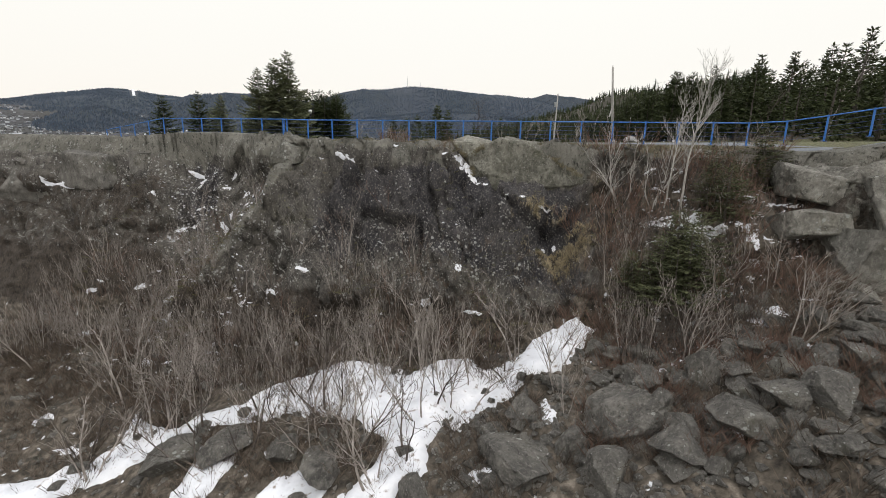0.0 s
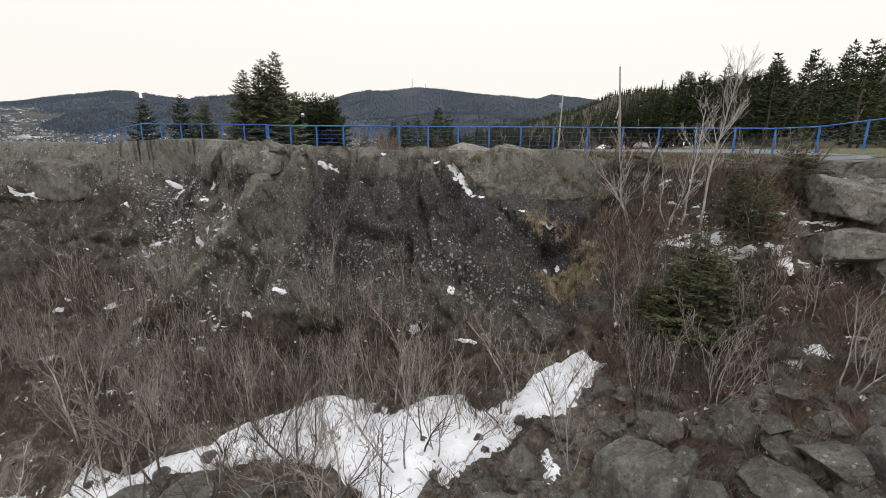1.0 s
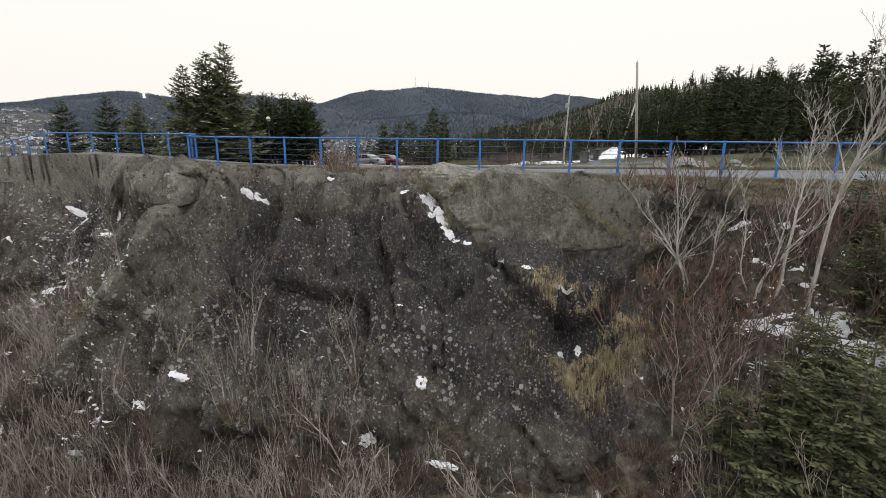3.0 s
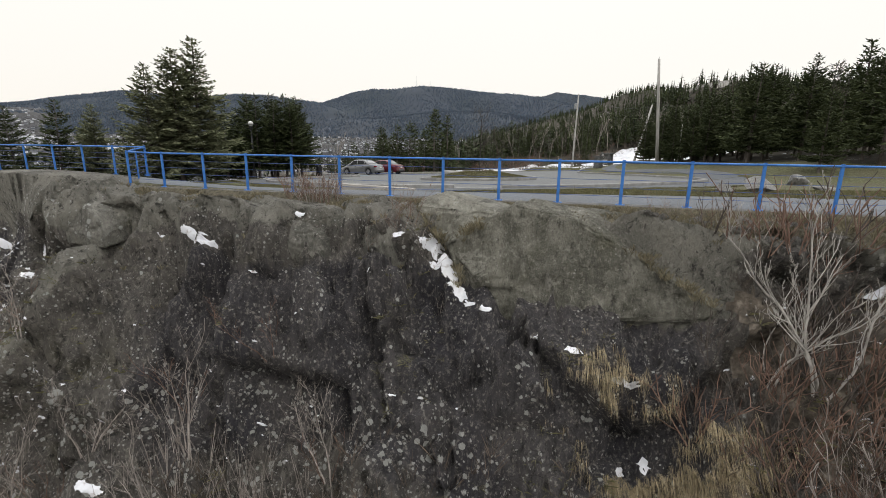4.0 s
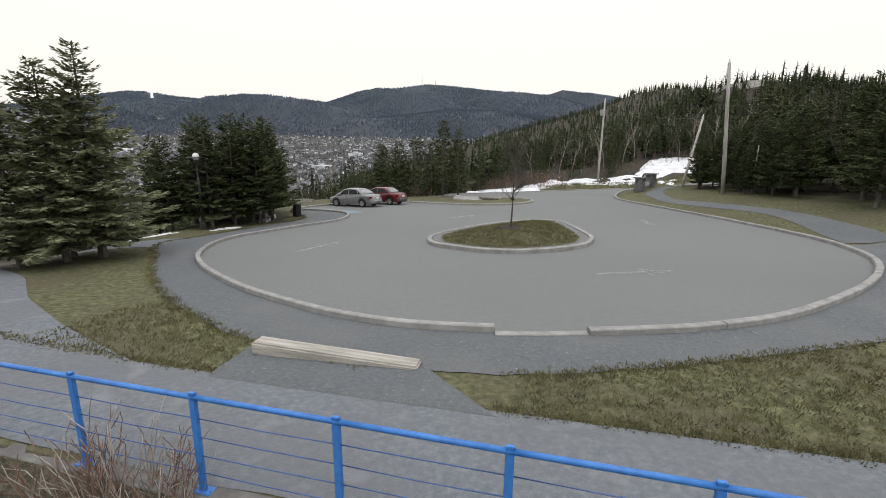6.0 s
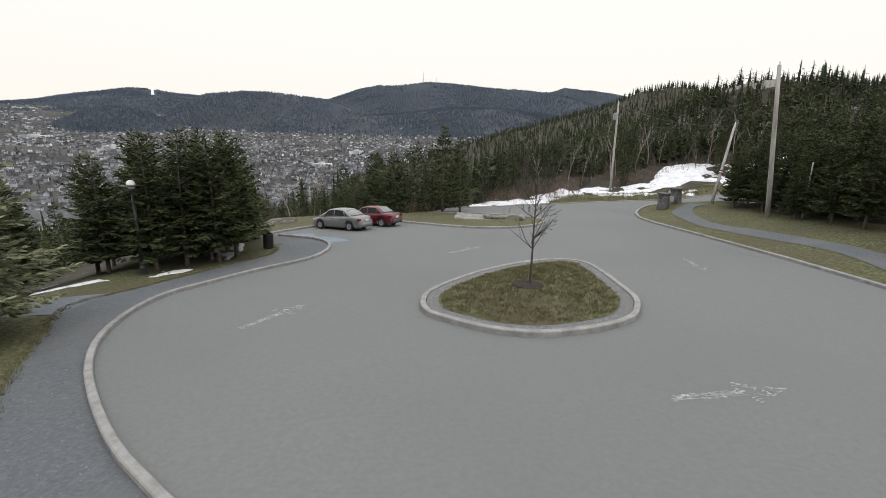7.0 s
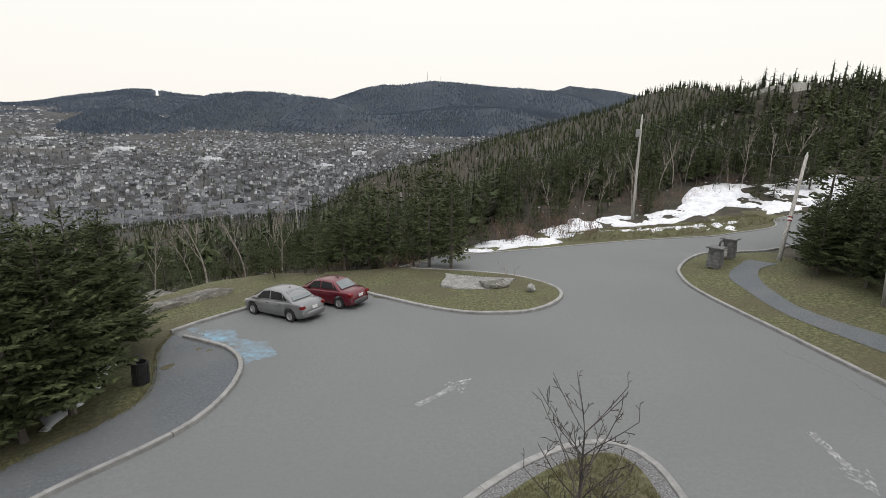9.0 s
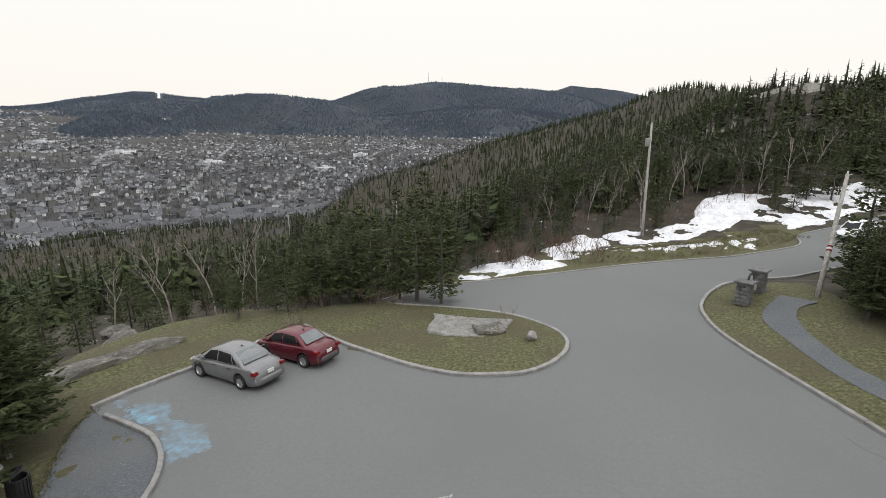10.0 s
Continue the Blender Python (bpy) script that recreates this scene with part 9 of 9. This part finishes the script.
# ---- the town in the valley ----
# slight blue in walls and roofs stands in for haze over the town
M["wall"] = material("house_walls", [(0.20, 0.207, 0.222), (0.36, 0.37, 0.39), (0.60, 0.605, 0.62)], 0.05, 3, 0.85, island=0.9)
M["roofs"] = material("house_roofs", [(0.055, 0.057, 0.064), (0.085, 0.088, 0.097), (0.135, 0.137, 0.145)], 0.05, 3, 0.85, island=0.85)
M["street"] = material("street", [(0.17, 0.17, 0.175), (0.22, 0.22, 0.22)], 0.05, 5, 0.9)


def house_arrays(x, y, z, a, w, d, h, rh):
    """Vertices of walls and roofs for arrays of gabled houses."""
    ca, sa = np.cos(a), np.sin(a)

    def at(lx, ly, lz):
        return np.stack([x + ca * lx - sa * ly, y + sa * lx + ca * ly, z + lz], -1)

    b = -1.5
    c = [at(-w, -d, b), at(w, -d, b), at(w, d, b), at(-w, d, b), at(-w, -d, h), at(w, -d, h), at(w, d, h), at(-w, d, h), at(-w, 0 * d, h + rh), at(w, 0 * d, h + rh)]
    e = 0.35
    r = [at(-w - e, -d - e, h - 0.25), at(w + e, -d - e, h - 0.25), at(w + e, 0 * d, h + rh + 0.12), at(-w - e, 0 * d, h + rh + 0.12), at(w + e, d + e, h - 0.25), at(-w - e, d + e, h - 0.25)]
    return np.stack(c, 1), np.stack(r, 1)


WALL_F = [(0, 1, 5, 4), (2, 3, 7, 6), (1, 2, 6, 5), (3, 0, 4, 7), (4, 8, 7, 7), (5, 6, 9, 9)]
ROOF_F = [(0, 1, 2, 3), (3, 2, 4, 5)]


def town_spots(n, r0, r1, a0, a1, seed):
    g = np.random.default_rng(seed)
    r = r0 + (r1 - r0) * g.uniform(0, 1, n) ** 1.15
    az = g.uniform(a0, a1, n)
    x, y = r * np.sin(np.radians(az)), r * np.cos(np.radians(az))
    # line the houses up along streets
    ang = 0.5 + 0.5 * fbm(x / 500, y / 500, 0.3, 51, 2)
    s = 34.0
    u, v = x * np.cos(ang) + y * np.sin(ang), -x * np.sin(ang) + y * np.cos(ang)
    v = np.round(v / s) * s + np.where(g.uniform(0, 1, n) < 0.5, -10, 10) + g.normal(0, 2.5, n)
    u = np.round(u / 14) * 14 + g.normal(0, 2.5, n)
    x, y = u * np.cos(ang) - v * np.sin(ang), u * np.sin(ang) + v * np.cos(ang)
    R = np.hypot(x, y)
    flat = land(x, y) < town_level(R, np.degrees(np.arctan2(x, y))) + 9
    ok = flat & (fbm(x / 110, y / 110, 0.2, 53, 3) > -0.10) & (R > r0 * 0.98)
    return x[ok], y[ok], ang[ok] + np.where(g.uniform(0, 1, ok.sum()) < 0.3, 1.571, 0)


x, y, a = town_spots(12500, 340, 3300, -47, 20, 4)
k = len(x)
far_scale = np.interp(np.hypot(x, y), [400, 2500], [0.44, 0.85])
wv, rv = house_arrays(x, y, land(x, y), a, nr.uniform(3.2, 5.8, k) * far_scale, nr.uniform(2.8, 4.2, k) * far_scale, nr.uniform(2.0, 3.8, k), nr.uniform(0.9, 2.0, k))
verts = np.concatenate([wv.reshape(-1, 3), rv.reshape(-1, 3)]).tolist()
faces, mi = [], []
for i in range(k):
    for f in WALL_F:
        f2 = f[:3] if f[2] == f[3] else f
        faces.append(tuple(i * 10 + j for j in f2))
        mi.append(0)
for i in range(k):
    for f in ROOF_F:
        faces.append(tuple(10 * k + i * 6 + j for j in f))
        mi.append(1)
me = bpy.data.meshes.new("town")
me.from_pydata(verts, [], faces)
me.materials.append(M["wall"])
me.materials.append(M["roofs"])
me.polygons.foreach_set("material_index", mi)
tagged(new("town", me), "hundreds of small pale houses of the valley town", "town", kind="stuff")
x, y, a = town_spots(70, 370, 440, -44, -6, 9)
WINDOW = shape(box, (-0.5, -0.06, -0.6), (0.5, 0.06, 0.6), 0.0)
win_me = bpy.data.meshes.new("window")
WINDOW.to_mesh(win_me)
WINDOW.free()
win_me.materials.append(M["carglass"])
for i in range(len(x)):
    w, d, h, rh = nr.uniform(4.0, 5.6), nr.uniform(3.4, 4.2), nr.uniform(3.0, 4.8), nr.uniform(1.5, 2.4)
    holder = tagged(new("house"), "small pale gabled house at the foot of the slope", "house", "houses below the wood")
    holder.matrix_basis = pose(x[i], y[i], gz(x[i], y[i]), 0, 0, math.degrees(a[i]))
    one = np.zeros(1)
    wv, rv = house_arrays(one, one, one, one, w + one, d + one, h + one, rh + one)
    for nm, vv_, ff, mt in (("wall", wv[0], WALL_F, M["wall"]), ("roof", rv[0], ROOF_F, M["roofs"])):
        me = bpy.data.meshes.new(nm)
        me.from_pydata(vv_.tolist(), [], [f[:3] if f[2] == f[3] else f for f in ff])
        me.materials.append(mt)
        ob = new(nm, me)
        ob.parent = holder
    for sx in (-0.55, 0.0, 0.55):
        for sy in (-1, 1):
            ob = new("window", win_me)
            ob.parent = holder
            ob.location = (sx * w, sy * d, h * 0.55)
# larger flat-roofed buildings
for i, (az, r, w, d, h) in enumerate(((-24, 900, 18, 9, 5), (-32, 1150, 24, 10, 6), (-12, 760, 14, 8, 5), (-38, 1500, 30, 12, 6), (-8, 1000, 18, 9, 6))):
    X, Y = r * math.sin(math.radians(az)), r * math.cos(math.radians(az))
    bm = bmesh.new()
    box(bm, (-w, -d, -3), (w, d, h), 0.3)
    box(bm, (-w * 0.4, -d * 0.4, h - 0.2), (w * 0.2, d * 0.3, h + 2.5), 0.1)
    ob = tagged(link_bm("block_building", bm, M["wall"]), "long pale flat-roofed building in the town", "building", "large buildings")
    ob.matrix_basis = pose(X, Y, gz(X, Y), 0, 0, 25 + 13 * i)
streets = [[(-30, 460), (-26, 640), (-24, 900), (-22, 1300)], [(-45, 800), (-33, 900), (-22, 880), (-8, 930)],
           [(-18, 430), (-14, 600), (-9, 800), (-6, 1100)], [(-40, 1300), (-28, 1250), (-16, 1350), (-4, 1400)], [(-36, 500), (-35, 800), (-33, 1200)], [(-28, 1000), (-25, 1150), (-22, 1400)]]
for i, pts in enumerate(streets):
    c = curve([(r * math.sin(math.radians(a)), r * math.cos(math.radians(a))) for a, r in pts], step=14)
    c = np.array(c)
    t = np.gradient(c, axis=0)
    t = t / np.hypot(*t.T)[:, None]
    nrm = np.stack([-t[:, 1], t[:, 0]], -1) * 4.5
    ribbon("street", c - nrm, c + nrm, 0.5, M["street"], "pale town street in the valley", "street", len(c), 2)
# far bare trees recoloured bluish grey, haze included in the colour
M["townbare"] = material("town_bare_trees", [(0.034, 0.032, 0.034), (0.055, 0.052, 0.054), (0.085, 0.081, 0.084)], 0.05, 6, 0.95, island=0.4)
x, y = far_points(36000, 300, 2300, -47, 16, lambda x, y: fbm(x / 60, y / 60, 0.4, 57, 3) > -0.08)
xn, yn = far_points(9000, 300, 1000, -47, 10, lambda x, y: fbm(x / 60, y / 60, 0.4, 59, 3) > -0.2)
x, y = np.concatenate([x, xn]), np.concatenate([y, yn])
spray_trees("town_bare_trees", x, y, nr.uniform(3, 8, len(x)), 5, 0.46, M["townbare"], "bare trees between the houses of the town", True, 0.28)
x, y = far_points(4200, 380, 2000, -47, 16, lambda x, y: fbm(x / 70, y / 70, 0.4, 58, 3) > 0.0)
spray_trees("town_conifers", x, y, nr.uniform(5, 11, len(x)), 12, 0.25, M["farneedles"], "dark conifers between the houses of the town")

# woods of the far hills: one small tree after another
def hill_woods(n, seed):
    g = np.random.default_rng(seed)
    r = g.uniform(1350, 3900, n)
    az = np.radians(g.uniform(-46, 32, n))
    x, y = r * np.sin(az), r * np.cos(az)
    z = land(x, y)
    k = (z > town_level(r, np.degrees(az)) + 7) & (g.uniform(-0.22, 0.24, n) < fbm(x / 130, y / 260, 0.3, 65, 4)) & ((np.abs(np.degrees(az) + 28.4) > 0.35) | (r > 3600) | (r < 2860))
    x, y, z = x[k], y[k], z[k]
    h = g.uniform(4.5, 8.5, len(x))
    w = h * g.uniform(0.3, 0.5, len(x))
    v = np.stack([np.stack([x - w, y, z - 1], -1), np.stack([x + w, y, z - 1], -1), np.stack([x, y, z + h], -1),
                  np.stack([x, y - w, z - 1], -1), np.stack([x, y + w, z - 1], -1), np.stack([x, y, z + h], -1)], 1).reshape(-1, 3)
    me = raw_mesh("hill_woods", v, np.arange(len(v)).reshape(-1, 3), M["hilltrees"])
    return tagged(new("hill_woods", me), "conifers covering the far hills, tinted blue for haze", "woods", kind="stuff")


# distance haze is painted in: blue base colour for the hill trees
M["hilltrees"] = material("hazed_hill_trees", [(0.070, 0.092, 0.125), (0.088, 0.113, 0.150), (0.108, 0.134, 0.174)], 0.004, 6, 0.95, island=0.3)
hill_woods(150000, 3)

# masts on the hill and the snow chute on the far ridge
for (az, hgt) in ((0.0, 66), (1.55, 40)):
    X, Y = 3000 * math.sin(math.radians(az)), 3000 * math.cos(math.radians(az))
    t = tagged(new("radio_mast"), "thin radio mast on the far hilltop", "mast", "radio masts")
    t.location = (X, Y, gz(X, Y) - 2)
    bm = bmesh.new()
    tube(bm, [(0, 0, 0), (0, 0, hgt)], [1.3, 0.7], 6)
    part("lattice", bm, M["steel"], t)
    bm = bmesh.new()
    tube(bm, [(0, 0, hgt), (0, 0, hgt * 1.15)], [0.5, 0.2], 5)
    part("antenna", bm, M["steel"], t)
c = np.array([(r * math.sin(math.radians(-28.4)), r * math.cos(math.radians(-28.4))) for r in np.linspace(2860, 3560, 20)])
wv_ = np.interp(np.arange(20), [0, 6, 19], [7, 6, 7])[:, None] * np.array([[0.88, 0.475]])
ribbon("snow_chute", c - wv_, c + wv_, 6.0, M["snow"], "white snow chute on the far ridge", "snow", 20, 2)
